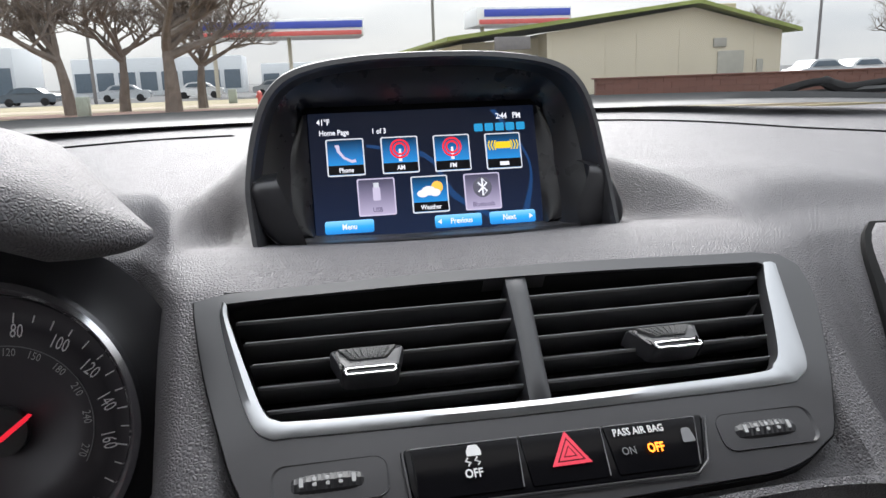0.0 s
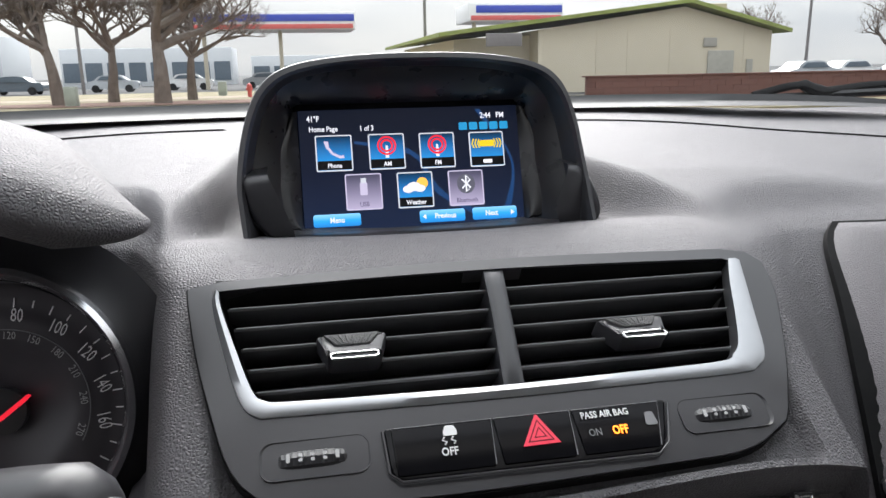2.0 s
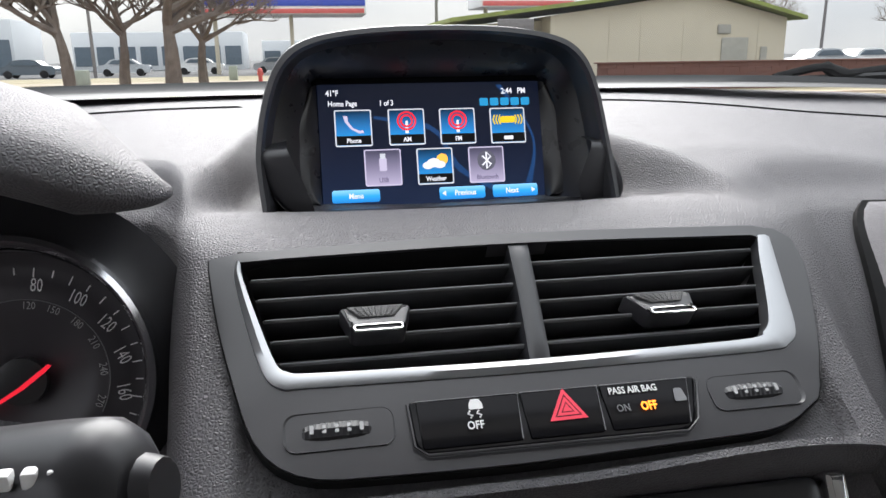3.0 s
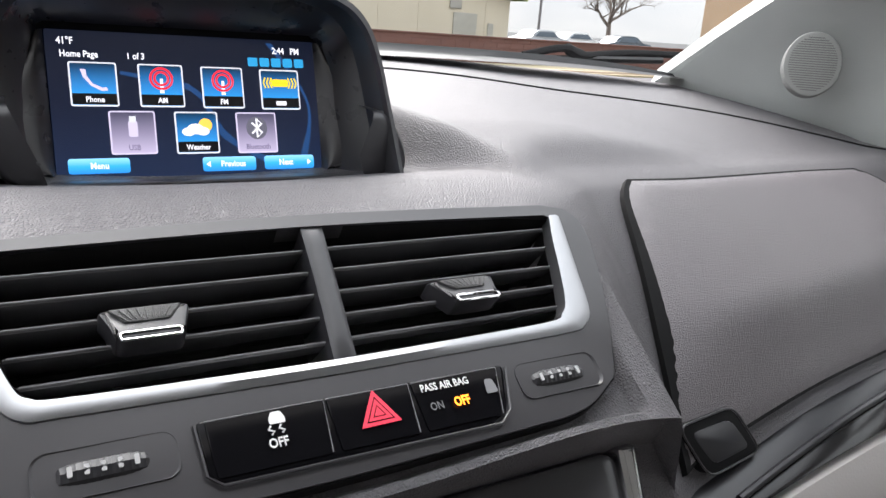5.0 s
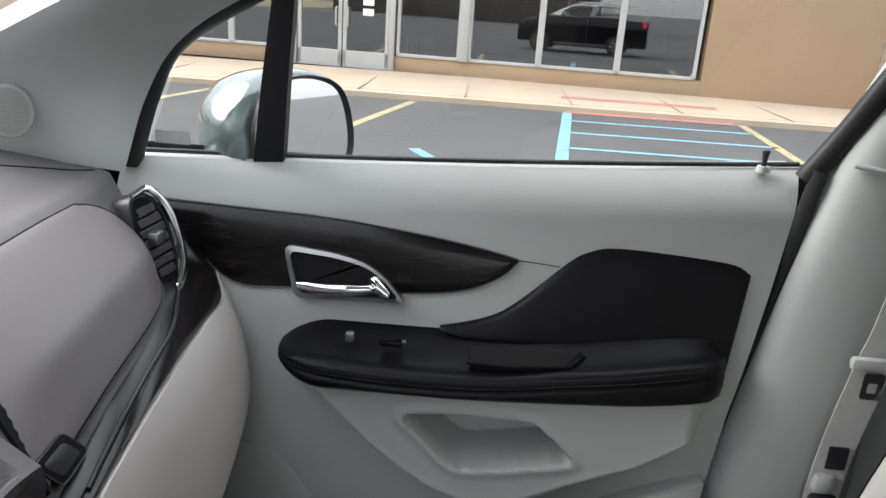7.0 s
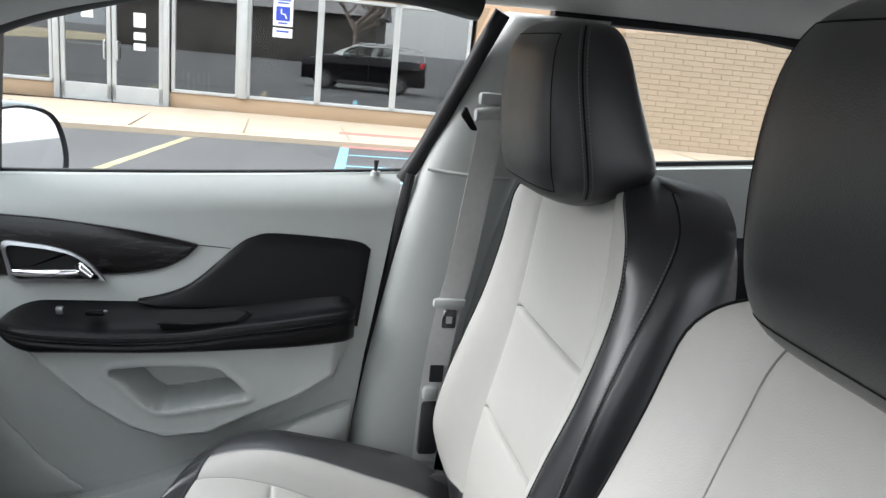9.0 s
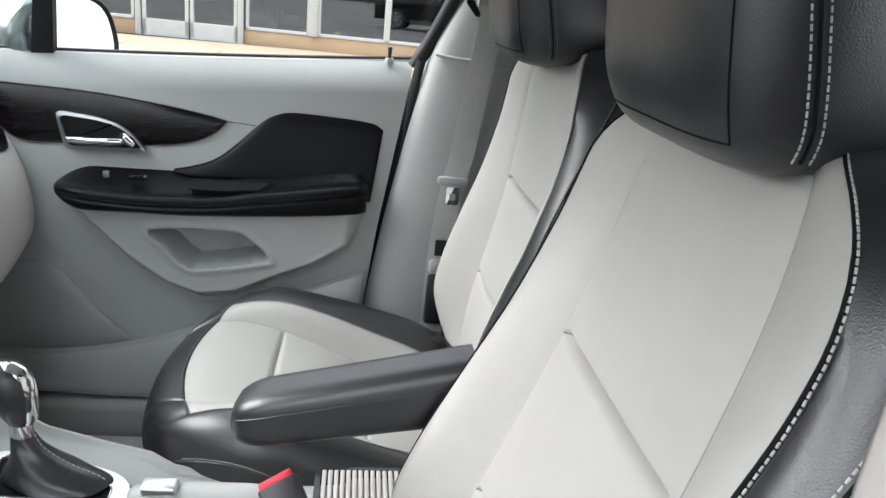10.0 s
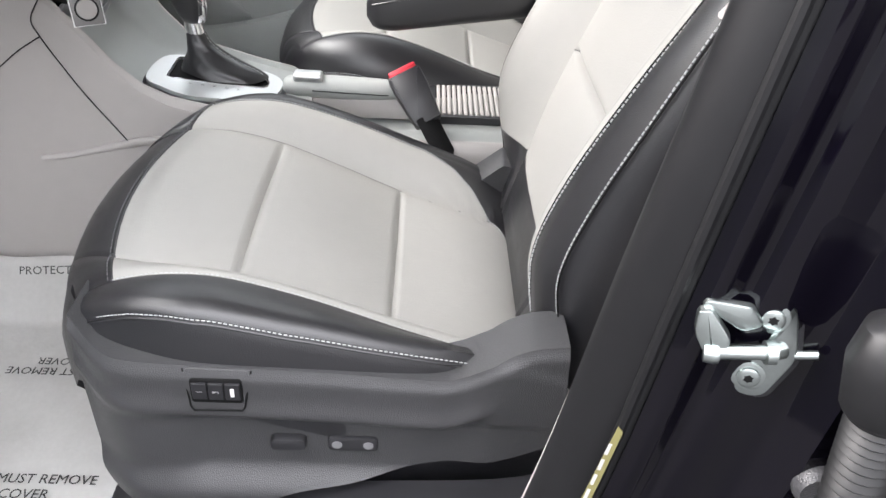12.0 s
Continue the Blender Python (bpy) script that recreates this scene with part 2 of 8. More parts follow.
def box(cx, cy, cz, sx, sy, sz, r=0.0, seg=2):
    """A block with rounded edges."""
    b = bmesh.new()
    bmesh.ops.create_cube(b, size=1)
    for v in b.verts:
        v.co = Vector((v.co.x * sx, v.co.y * sy, v.co.z * sz))
    if r:
        bmesh.ops.bevel(b, geom=b.edges[:], offset=min(r, 0.49 * min(sx, sy, sz)), segments=seg, profile=0.5, affect="EDGES")
    b.verts.index_update()
    g = ([(v.co.x + cx, v.co.y + cy, v.co.z + cz) for v in b.verts], [tuple(v.index for v in f.verts) for f in b.faces])
    b.free()
    return g


def plate(outline, place, depth, bev=0.0):
    """A slab with the outline (u, v), its front at w = 0 with a rounded rim, its back at w = -depth; place(u, v, w) sets it in space."""
    c = np.mean(np.array(outline, float), axis=0)
    o = [np.array(q, float) for q in outline]
    k = len(o)
    area = sum(o[i][0] * o[(i + 1) % k][1] - o[(i + 1) % k][0] * o[i][1] for i in range(k))
    sign = 1 if area > 0 else -1

    def inset(d):
        res = []
        for i in range(k):
            e1, e2 = o[i] - o[i - 1], o[(i + 1) % k] - o[i]
            n1 = sign * np.array((-e1[1], e1[0])) / (np.linalg.norm(e1) + 1e-9)
            n2 = sign * np.array((-e2[1], e2[0])) / (np.linalg.norm(e2) + 1e-9)
            m = n1 + n2
            m = m / max(0.5, float(m @ m) / 2) if np.linalg.norm(m) > 1e-6 else n1
            res.append(o[i] + d * m * 1.0)
        return res
    rings = [(o, -depth)]
    if bev:
        for a in (0.0, 0.5, 1.0):
            ang = a * math.pi / 2
            rings.append((inset(bev * (1 - math.cos(ang))), -bev * (1 - math.sin(ang))))
    else:
        rings.append((o, 0.0))
    rows = [[place(float(q[0]), float(q[1]), w) for q in ring] for ring, w in rings]
    v, f = grid(rows, close_u=True)
    return v, f + [tuple(range(len(v) - k, len(v))), tuple(range(k))[::-1]]


def ring_plate(outer, inner, place, depth, w0=0.0, w1=0.0):
    """A frame between two outlines with the same number of points; its outer rim at w0, its inner at w1."""
    rows = [[place(*q, -depth) for q in outer], [place(*q, w0) for q in outer], [place(*q, w1) for q in inner], [place(*q, -depth) for q in inner]]
    return grid(rows, close_u=True, close_v=True)


def sheet(a, b, n, back, bulge=0.0, power=0.5, edge=0.006):
    """A padded panel between the curves a and b, with n steps, swelling by bulge against the vector back and closed behind by it."""
    k = len(a)
    bk = Vector(back)
    nrm = -bk.normalized()
    rows = []
    for j in range(n):
        f = j / (n - 1)
        row = []
        for i in range(k):
            u = i / (k - 1)
            p = Vector(a[i]).lerp(Vector(b[i]), f)
            s = (max(0.0, 4 * f * (1 - f)) ** power) * (max(0.0, 4 * u * (1 - u)) ** (power * 0.5))
            row.append(tuple(p + nrm * bulge * s))
        rows.append(row)
    v, f = grid(rows)
    rim = [rows[0][i] for i in range(k)] + [rows[j][-1] for j in range(1, n)] + [rows[-1][i] for i in range(k - 2, -1, -1)] + [rows[j][0] for j in range(n - 2, 0, -1)]
    low = [tuple(Vector(q) + bk) for q in rim]
    sv, sf = grid([rim, low], close_u=True)
    return merge((v, f), (sv, sf + [tuple(range(len(rim), 2 * len(rim)))]))


def loft(sections, closed=True, caps=True):
    v, f = grid(sections, close_u=closed)
    k = len(sections[0])
    if caps and closed:
        f = f + [tuple(range(k))[::-1], tuple(range(len(v) - k, len(v)))]
    return v, f


def rounded(w, h, r, n=5, cx=0.0, cy=0.0):
    """A rectangle with rounded corners as an outline."""
    res = []
    for sx, sy, a0 in ((1, 1, 0), (-1, 1, 90), (-1, -1, 180), (1, -1, 270)):
        for i in range(n):
            a = radians(a0 + 90 * i / (n - 1))
            res.append((cx + sx * (w / 2 - r) + r * math.cos(a), cy + sy * (h / 2 - r) + r * math.sin(a)))
    return res


def quad_outline(corners, r, n=5):
    """A four-sided outline with rounded corners."""
    c = [np.array(q, float) for q in corners]
    res = []
    for i in range(len(c)):
        p, q, s = c[i - 1], c[i], c[(i + 1) % len(c)]
        rr = r[i] if isinstance(r, (list, tuple)) else r
        a = q + (p - q) / np.linalg.norm(p - q) * rr
        b = q + (s - q) / np.linalg.norm(s - q) * rr
        for k in range(n):
            f = k / (n - 1)
            res.append(tuple((1 - f) ** 2 * a + 2 * f * (1 - f) * q + f * f * b))
    return res


def flat_mesh(name, geo, smooth=True, angle=40):
    me = bpy.data.meshes.new(name)
    me.from_pydata([tuple(p) for p in geo[0]], [], geo[1])
    b = bmesh.new()
    b.from_mesh(me)
    bmesh.ops.remove_doubles(b, verts=b.verts, dist=1e-6)
    bmesh.ops.recalc_face_normals(b, faces=b.faces)
    for f in b.faces:
        f.smooth = smooth
    if smooth:
        lim = radians(angle)
        for e in b.edges:
            if len(e.link_faces) == 2 and e.calc_face_angle(0) > lim:
                e.smooth = False
    b.to_mesh(me)
    b.free()
    return me


def part(name, geo, mat, parent=None, label="", smooth=True, angle=40):
    me = flat_mesh(name, geo, smooth, angle)
    me.materials.append(mat)
    ob = new(name, me)
    if parent is not None:
        ob.parent = parent
    if label:
        ob["label"] = label
    return ob


def thing(name, label, category, base=(0, 0, 0), group="", kind=""):
    ob = new(name)
    ob.empty_display_size = 0.05
    return tagged(ob, label, category, group, kind)


def plane_frame(origin, normal, u=(1, 0, 0)):
    """place(u, v, w) in millimetres on a plane; w towards its normal."""
    o, n_, u_ = Vector(origin), Vector(normal).normalized(), Vector(u).normalized()
    v_ = n_.cross(u_)

    def place(a, b, w=0.0):
        return tuple(o + (u_ * a + v_ * b + n_ * w) * 0.001)
    return place


def lettering(text, size, place, x, y, mat, parent, name="lettering", turn=0.0, lift=0.4, width=1.0, mirror=1, align="LEFT", bold=0.0):
    """Words in the built-in font laid on a plane; size is the height of capitals in the plane's units."""
    cu = bpy.data.curves.new(name, "FONT")
    cu.body = text
    cu.size = size / 0.7
    cu.align_x = align
    cu.offset = bold * size
    cu.extrude = 0.12 * size * 0.1
    cu.resolution_u = 2
    ob = new(name, cu)
    deps = bpy.context.evaluated_depsgraph_get()
    me = bpy.data.meshes.new_from_object(ob.evaluated_get(deps))
    bpy.data.objects.remove(ob)
    bpy.data.curves.remove(cu)
    c, s = math.cos(radians(turn)), math.sin(radians(turn))
    for v in me.vertices:
        a, b = v.co.x * width * mirror, v.co.y
        v.co = place(x + a * c - b * s, y + a * s + b * c, lift + v.co.z)
    me.materials.clear()
    me.materials.append(mat)
    res = new(name, me)
    if parent is not None:
        res.parent = parent
    return res


def dashes(path, step, length, r, mat, parent, lift=(0, 0, 0), name="stitching", label=""):
    """A row of stitches along a curve."""
    p = np.array(path, float)
    total = float(np.sum(np.linalg.norm(np.diff(p, axis=0), axis=1)))
    n = max(2, int(total / step))
    pts = along(path, n * 2)
    geos = []
    lf = Vector(lift)
    for i in range(0, 2 * n - 1, 2):
        a, b = Vector(pts[i]) + lf, Vector(pts[i + 1]) + lf
        mid = (a + b) / 2
        d = (b - a).normalized() * (length / 2)
        geos.append(tube([mid - d, mid + d], r, 5))
    return part(name, merge(*geos), mat, parent, label, smooth=True)

# ---- dashboard ----
DASHROWS = [  # x, windscreen y z, pad y z, crest y z, face y z, lower edge y z
    (-0.76, 0.90, 1.19, 0.72, 1.168, 0.66, 1.160, 0.65, 1.10, 0.64, 1.04),
    (-0.45, 1.02, 1.203, 0.74, 1.172, 0.66, 1.160, 0.65, 1.12, 0.64, 1.05),
    (-0.178, 1.05, 1.206, 0.72, 1.160, 0.63, 1.158, 0.61, 1.115, 0.60, 1.06),
    (-0.160, 1.051, 1.206, 0.705, 1.155, 0.598, 1.158, 0.568, 1.115, 0.545, 1.07),
    (-0.148, 1.052, 1.206, 0.70, 1.153, 0.562, 1.159, 0.513, 1.117, 0.474, 1.082),
    (-0.137, 1.052, 1.206, 0.70, 1.152, 0.547, 1.160, 0.484, 1.118, 0.436, 1.083),
    (-0.10, 1.053, 1.206, 0.696, 1.150, 0.541, 1.160, 0.481, 1.118, 0.433, 1.084),
    (0.0, 1.055, 1.207, 0.69, 1.146, 0.535, 1.160, 0.479, 1.118, 0.432, 1.085),
    (0.15, 1.052, 1.206, 0.70, 1.152, 0.545, 1.159, 0.482, 1.118, 0.434, 1.083),
    (0.161, 1.050, 1.206, 0.702, 1.154, 0.553, 1.159, 0.490, 1.113, 0.440, 1.040),
    (0.175, 1.048, 1.206, 0.705, 1.157, 0.562, 1.1585, 0.499, 1.108, 0.446, 1.022),
    (0.20, 1.045, 1.206, 0.71, 1.162, 0.58, 1.158, 0.515, 1.104, 0.455, 1.022),
    (0.30, 1.04, 1.205, 0.74, 1.169, 0.595, 1.154, 0.525, 1.100, 0.466, 1.041),
    (0.45, 1.02, 1.20, 0.76, 1.168, 0.615, 1.150, 0.545, 1.100, 0.490, 1.043),
    (0.557, 0.99, 1.196, 0.76, 1.166, 0.625, 1.148, 0.565, 1.095, 0.527, 1.034),
    (0.64, 0.95, 1.19, 0.75, 1.163, 0.635, 1.150, 0.60, 1.10, 0.57, 1.03),
    (0.69, 0.90, 1.185, 0.74, 1.160, 0.655, 1.150, 0.63, 1.10, 0.60, 1.03),
]


def face(x, f, lift=0.0):
    """A point on the rear face of the dash: f from 0 at the crest to 1 at the lower edge."""
    _, _, _, _, yc, zc, yf, zf, yl, zl = table(DASHROWS, x)

    def at(g):
        return (np.array((yc, zc)) * (2 * (g - 0.5) * (g - 1)) + np.array((yf, zf)) * (4 * g * (1 - g)) + np.array((yl, zl)) * (2 * g * (g - 0.5)))
    p, q = at(f), at(f + 0.01) - at(f - 0.01)
    nrm = np.array((q[1], -q[0])) / np.linalg.norm(q)
    if nrm[0] > 0:
        nrm = -nrm
    return (x, p[0] + nrm[0] * lift, p[1] + nrm[1] * lift)


SHOULDER_Z = ((0.53, 0.56, 0.60, 0.66, 0.75, 0.90, 1.05), (1.150, 1.159, 1.171, 1.182, 1.188, 1.197, 1.206))
ARCH = ((0.52, 0.55, 0.58, 0.62, 0.66, 0.72, 0.80, 1.05), (0.174, 0.168, 0.160, 0.148, 0.136, 0.126, 0.118, 0.114))


def dash_section(x):
    yw, zw, ym, zm, yc, zc, yf, zf, yl, zl = table(DASHROWS, x)
    top = []
    for y, z in along(spline([(yw, zw), ((yw + ym) / 2, (zw + zm) / 2 + 0.001), (ym, zm), (yc + 0.05, zc + 0.003), (yc + 0.012, zc + 0.001)], 40), 46):
        rise = max(0.0, float(np.interp(y, SHOULDER_Z[0], SHOULDER_Z[1])) - z)
        edge_x = float(np.interp(y, ARCH[0], ARCH[1]))
        share = smooth01((abs(x) - edge_x + 0.008) / 0.018) * (1 - smooth01((abs(x) - 0.20) / 0.22)) * smooth01((y - yc - 0.010) / 0.040)
        top.append((y, z + rise * share))
    front = []
    for f in np.linspace(0.04, 1, 30):
        k = 0.016 * (f - 0.06) / 0.6
        deep = 0.0
        if 0.06 < f < 0.64 and -0.118 + k < x < 0.133 - k:
            deep = -0.056
        elif 0.05 < f < 0.95 and -0.116 < x < 0.130:
            deep = -0.006
        front.append(face(x, f, deep)[1:])
    return [(x, *q) for q in top] + [(x, *q) for q in front] + [(x, yl + 0.03, zl - 0.02), (x, yl + 0.12, zl - 0.05), (x, 0.8, 0.98), (x, yw + 0.01, 1.0)]


dash = tagged(thing("dashboard", "dark grained vinyl dashboard with airbag lid and burl trim", "dashboard"))
xs = np.r_[np.linspace(-0.76, -0.26, 12), np.linspace(-0.235, -0.185, 5), np.linspace(-0.18, -0.13, 24), np.linspace(-0.128, 0.15, 70), np.linspace(0.153, 0.26, 48), np.linspace(0.27, 0.69, 28)]
part("top_pad", loft([dash_section(float(x)) for x in xs]), DASH, dash, "dark grained vinyl pad", angle=60)

def dash_top(x, y):
    """A point of the dash's upper face."""
    sec_ = sorted((q[1], q[2]) for q in dash_section(x)[:46])
    return (x, y, float(np.interp(y, [q[0] for q in sec_], [q[1] for q in sec_])))


part("defrost_seam", tube([(p[0], p[1], p[2] + 0.0002) for p in (dash_top(float(x), float(y)) for x, y in spline([(-0.62, 0.88), (-0.40, 0.915), (-0.10, 0.935), (0.12, 0.930), (0.28, 0.910), (0.40, 0.880), (0.50, 0.838), (0.58, 0.785), (0.64, 0.715), (0.675, 0.665)], 70))], 0.0014, 6), MATTE, dash, "dark seam of the defroster panel")

# airbag lid on the passenger's side, in its gap
def lid_rows(grow, lift, roll=0.003):
    rows = []
    for f in np.linspace(0, 1, 22):
        edge = (abs(2 * f - 1)) ** 7
        g = 0.045 + f * 0.885 + grow * (f - 0.5) * 2 * 3.0
        left = 0.230 - 0.047 * f - grow + 0.012 * (edge if f < 0.5 else 0.4 * edge)
        right = 0.530 + 0.052 * math.sin(math.pi * min(1, f * 0.9 + 0.1)) ** 0.8 + grow - 0.022 * edge
        row = []
        for u in np.linspace(0, 1, 30):
            rim = max(0.0, 1 - min(u, 1 - u) / 0.02, 1 - min(f, 1 - f) / 0.05)
            row.append(face(left + (right - left) * u, g, lift + 0.016 * (f / 0.66 if f < 0.66 else 1 - smooth01((f - 0.60) / 0.40)) * (1 - abs(2 * u - 1) ** 6) - roll * rim ** 2))
        rows.append(row)
    return rows


def closed_sheet(rows, back):
    v, f = grid(rows)
    n, k = len(rows), len(rows[0])
    rim = list(rows[0]) + [rows[j][-1] for j in range(1, n)] + list(rows[-1])[-2::-1] + [rows[j][0] for j in range(n - 2, 0, -1)]
    low = [tuple(Vector(q) + Vector(back)) for q in rim]
    sv, sf = grid([rim, low], close_u=True)
    return merge((v, f), (sv, sf))


# Slightly larger black sheet paints the shade of the gap round the lid.
part("lid_gap_shade", closed_sheet(lid_rows(0.0034, 0.0042, 0.0), (0, 0.006, -0.006)), MATTE, dash)
part("airbag_lid", closed_sheet(lid_rows(0.0, 0.0074), (0, 0.012, -0.010)), SOFT, dash, "charcoal soft-touch lid")
# pull at the lid's lower corner
def pull(u, v, w=0):
    """A point on the lid's lower corner, in millimetres across, up and out."""
    x, z = 0.214 + u * 0.001, 1.038 + v * 0.001
    f = min(np.linspace(0.4, 1.1, 141), key=lambda g: abs(face(x, g)[2] - z))
    return face(x, f, 0.0082 - 0.0075 * max(0.0, -v) / 16 + w * 0.001)



pull_u = (Vector(pull(22, 0)) - Vector(pull(-22, 0))).normalized()
pull_n = pull_u.cross(Vector(pull(0, 12)) - Vector(pull(0, -10))).normalized()
pull_n = pull_n if pull_n.y < 0 else -pull_n
pl = plane_frame(pull(0, 0), tuple(pull_n), tuple(pull_u))
part("pull_recess", plate(quad_outline([(-14, -15), (30, -12), (14, 16), (-30, 15)], 8), pl, 7, 1.5), MATTE, dash)
part("pull_lever", plate(quad_outline([(-9, -10), (22, -8), (10, 10), (-22, 10)], 6), lambda u, v, w: pl(u, v, w + 0.6), 4, 1.2), BLACK, dash, "satin black lid pull")
edge_ = [pl(u, v, 0.2) for u, v in quad_outline([(-14, -15), (30, -12), (14, 16), (-30, 15)], 8)]
part("pull_rim", tube(edge_ + [edge_[0]], 0.0006, 6), GREYBEZEL, dash)

# burl strip along the lower edge, then the pale lower dash
top_edge = spline([(0.175, 0.437, 1.012), (0.225, 0.444, 1.023), (0.30, 0.453, 1.036), (0.37, 0.464, 1.039), (0.46, 0.481, 1.036), (0.557, 0.515, 1.026), (0.66, 0.553, 1.040), (0.70, 0.575, 1.085)], 30)
low_edge = spline([(0.178, 0.430, 1.008), (0.22, 0.433, 1.020), (0.306, 0.439, 1.030), (0.376, 0.450, 1.025), (0.449, 0.463, 1.018), (0.58, 0.485, 1.000), (0.665, 0.497, 0.992), (0.70, 0.518, 1.02)], 30)
under = [face(float(x), 1.0, -0.001) for x in np.interp(np.linspace(0, 1, 30), (0, 1), (0.165, 0.685))]
edge_pts = along(top_edge, 200)
to = [min(edge_pts, key=lambda q, x=u[0]: abs(q[0] - x)) for u in under]
part("under_strip", sheet(under, to, 5, (0, 0.025, -0.015), 0.001), BLACK, dash, "satin black strip under the lid")
part("burl_strip", sheet(top_edge, low_edge, 9, (0, 0.03, -0.01), 0.004), WOOD, dash, "dark burl veneer strip")
part("bright_edge", tube([tuple(Vector(q) + Vector((0, -0.003, 0.002))) for q in top_edge[3:-4]], 0.0022, 8), GREYBEZEL, dash)
low2 = spline([(0.17, 0.42, 0.80), (0.32, 0.43, 0.80), (0.45, 0.44, 0.80), (0.58, 0.455, 0.81), (0.655, 0.465, 0.83), (0.685, 0.48, 0.86)], 30)
lowa = [tuple(Vector(q) + Vector((0, -0.004, -0.003))) for q in low_edge]
glove = part("glove_box", sheet(lowa, low2, 14, (0, 0.05, 0), 0.022, 0.6), BEIGETRIM, dash, "pale taupe glove box door")
part("knee_panel", sheet([(0.15, 0.46, 0.80), (0.4, 0.47, 0.80), (0.69, 0.49, 0.81)], [(0.15, 0.80, 0.62), (0.4, 0.82, 0.62), (0.69, 0.82, 0.62)], 6, (0, 0.02, 0.02)), MATTE, dash)
part("knee_panel", sheet([(-0.76, 0.55, 1.05), (-0.4, 0.54, 1.05), (-0.16, 0.45, 1.06)], [(-0.76, 0.62, 0.62), (-0.4, 0.62, 0.62), (-0.16, 0.5, 0.62)], 8, (0, 0.05, 0), 0.02), BEIGETRIM, dash, "pale taupe knee panel")

# ---- centre fascia with the two vents ----
bez = plane_frame((0, 0.458, 1.105), (0, -0.581, 0.814))


def star(outline, c, n):
    """n points of the outline at even angles round c."""
    o = [np.array(q, float) for q in outline]
    res = []
    for i in range(n):
        a = 2 * math.pi * i / n
        d = np.array((math.cos(a), math.sin(a)))
        best = None
        for j in range(len(o)):
            p, q = o[j] - c, o[(j + 1) % len(o)] - c
            e = q - p
            den = d[0] * e[1] - d[1] * e[0]
            if abs(den) < 1e-9:
                continue
            t = (p[0] * e[1] - p[1] * e[0]) / den
            s = (p[0] * d[1] - p[1] * d[0]) / den
            if t > 0 and -1e-6 <= s <= 1 + 1e-6 and (best is None or t > best):
                best = t
        res.append(tuple(c + d * best))
    return res


fascia = thing("centre_fascia", "satin dark grey centre fascia with twin air vents and chrome surround", "fascia")
outer = quad_outline([(-131.5, 88.0), (-129.0, 58), (-108.0, -22.0), (-20.0, -24.5), (113.0, -21.0), (131.0, 6), (152.5, 66), (149.5, 87.5), (9, 92.5)], [13, 30, 28, 30, 26, 25, 16, 15, 60], 7)
hole = quad_outline([(-120.0, 82.5), (-103.5, 15.5), (4, 13.5), (121.0, 14.5), (138.0, 80.5), (9, 85)], [3, 12, 40, 12, 5, 60], 8)
mid = np.array((8.0, 48.0))
o_pts, h_pts = star(outer, mid, 120), star(hole, mid, 120)
# the lower band carries the switches: its inner rim follows the vents
part("gap", ring_plate(star([(q[0] * 1.006, (q[1] - 35) * 1.012 + 35) for q in outer], mid, 120), o_pts, lambda u, v, w=0: bez(u, v, w + 1.2), 6), MATTE, fascia)
part("fascia_frame", ring_plate(o_pts, h_pts, lambda u, v, w=0: bez(u, v, w + 3.0), 9, -0.8, 0.4), GREYBEZEL, fascia, "satin dark grey frame")
chrome_out = spline([(-119.5, 82.5), (-120.2, 74), (-115.5, 50), (-108.5, 24), (-101.5, 15.6), (-90, 14.6), (-40, 13.7), (4, 13.2), (60, 13.4), (110, 13.9), (120, 16.2), (127, 23.5), (132, 45), (136.5, 66), (139.0, 78.5)], 60)
chrome_in = spline([(-117.2, 81), (-116.2, 73), (-109.5, 50), (-102.6, 29), (-98, 24), (-88, 22.3), (-40, 20.9), (4, 20.2), (60, 20.7), (102, 21.6), (109.5, 25.0), (114.5, 31), (120.8, 48), (126.5, 66), (132.0, 79.8)], 60)
rows = []
for f, w in ((0.0, 1.0), (0.08, 4.0), (0.5, 5.2), (0.92, 4.2), (1.0, -3.0)):
    rows.append([bez(a[0] * (1 - f) + b[0] * f, a[1] * (1 - f) + b[1] * f, w) for a, b in zip(chrome_out, chrome_in)])
part("chrome_surround", grid(rows), CHROME, fascia, "satin chrome surround")
# the dark wells behind the vanes
well = [(-116.5, 82), (-102, 26), (-96, 21.5), (4, 19.6), (104, 20.6), (117, 27), (134, 80.5), (9, 84.5)]
w_pts = star(well, mid, 80)
part("vent_well", grid([[bez(*q, 2.2) for q in w_pts], [bez(*q, -45) for q in w_pts], [bez(mid[0], mid[1], -45)] * 80], close_u=True), MATTE, fascia)


# Lighter colour paints the highlight along each vane's front edge.
VANEGLINT = material("vane_edge_glint", (0.17, 0.17, 0.178), 0.18, var=0.05)
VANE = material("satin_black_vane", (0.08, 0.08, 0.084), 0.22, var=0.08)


def vane(u0, u1, v):
    """One blade of a vent, from front lip to its back edge."""
    rows = []
    for u in np.linspace(u0, u1, 8):
        rows.append([bez(u, v + 0.1, -2.4), bez(u, v + 0.9, -3.0), bez(u, v + 1.5, -4.6), bez(u, v + 5.5, -24), bez(u, v + 4.5, -24.4), bez(u, v - 0.6, -4.2), bez(u, v - 0.6, -3.2)])
    return loft(rows)


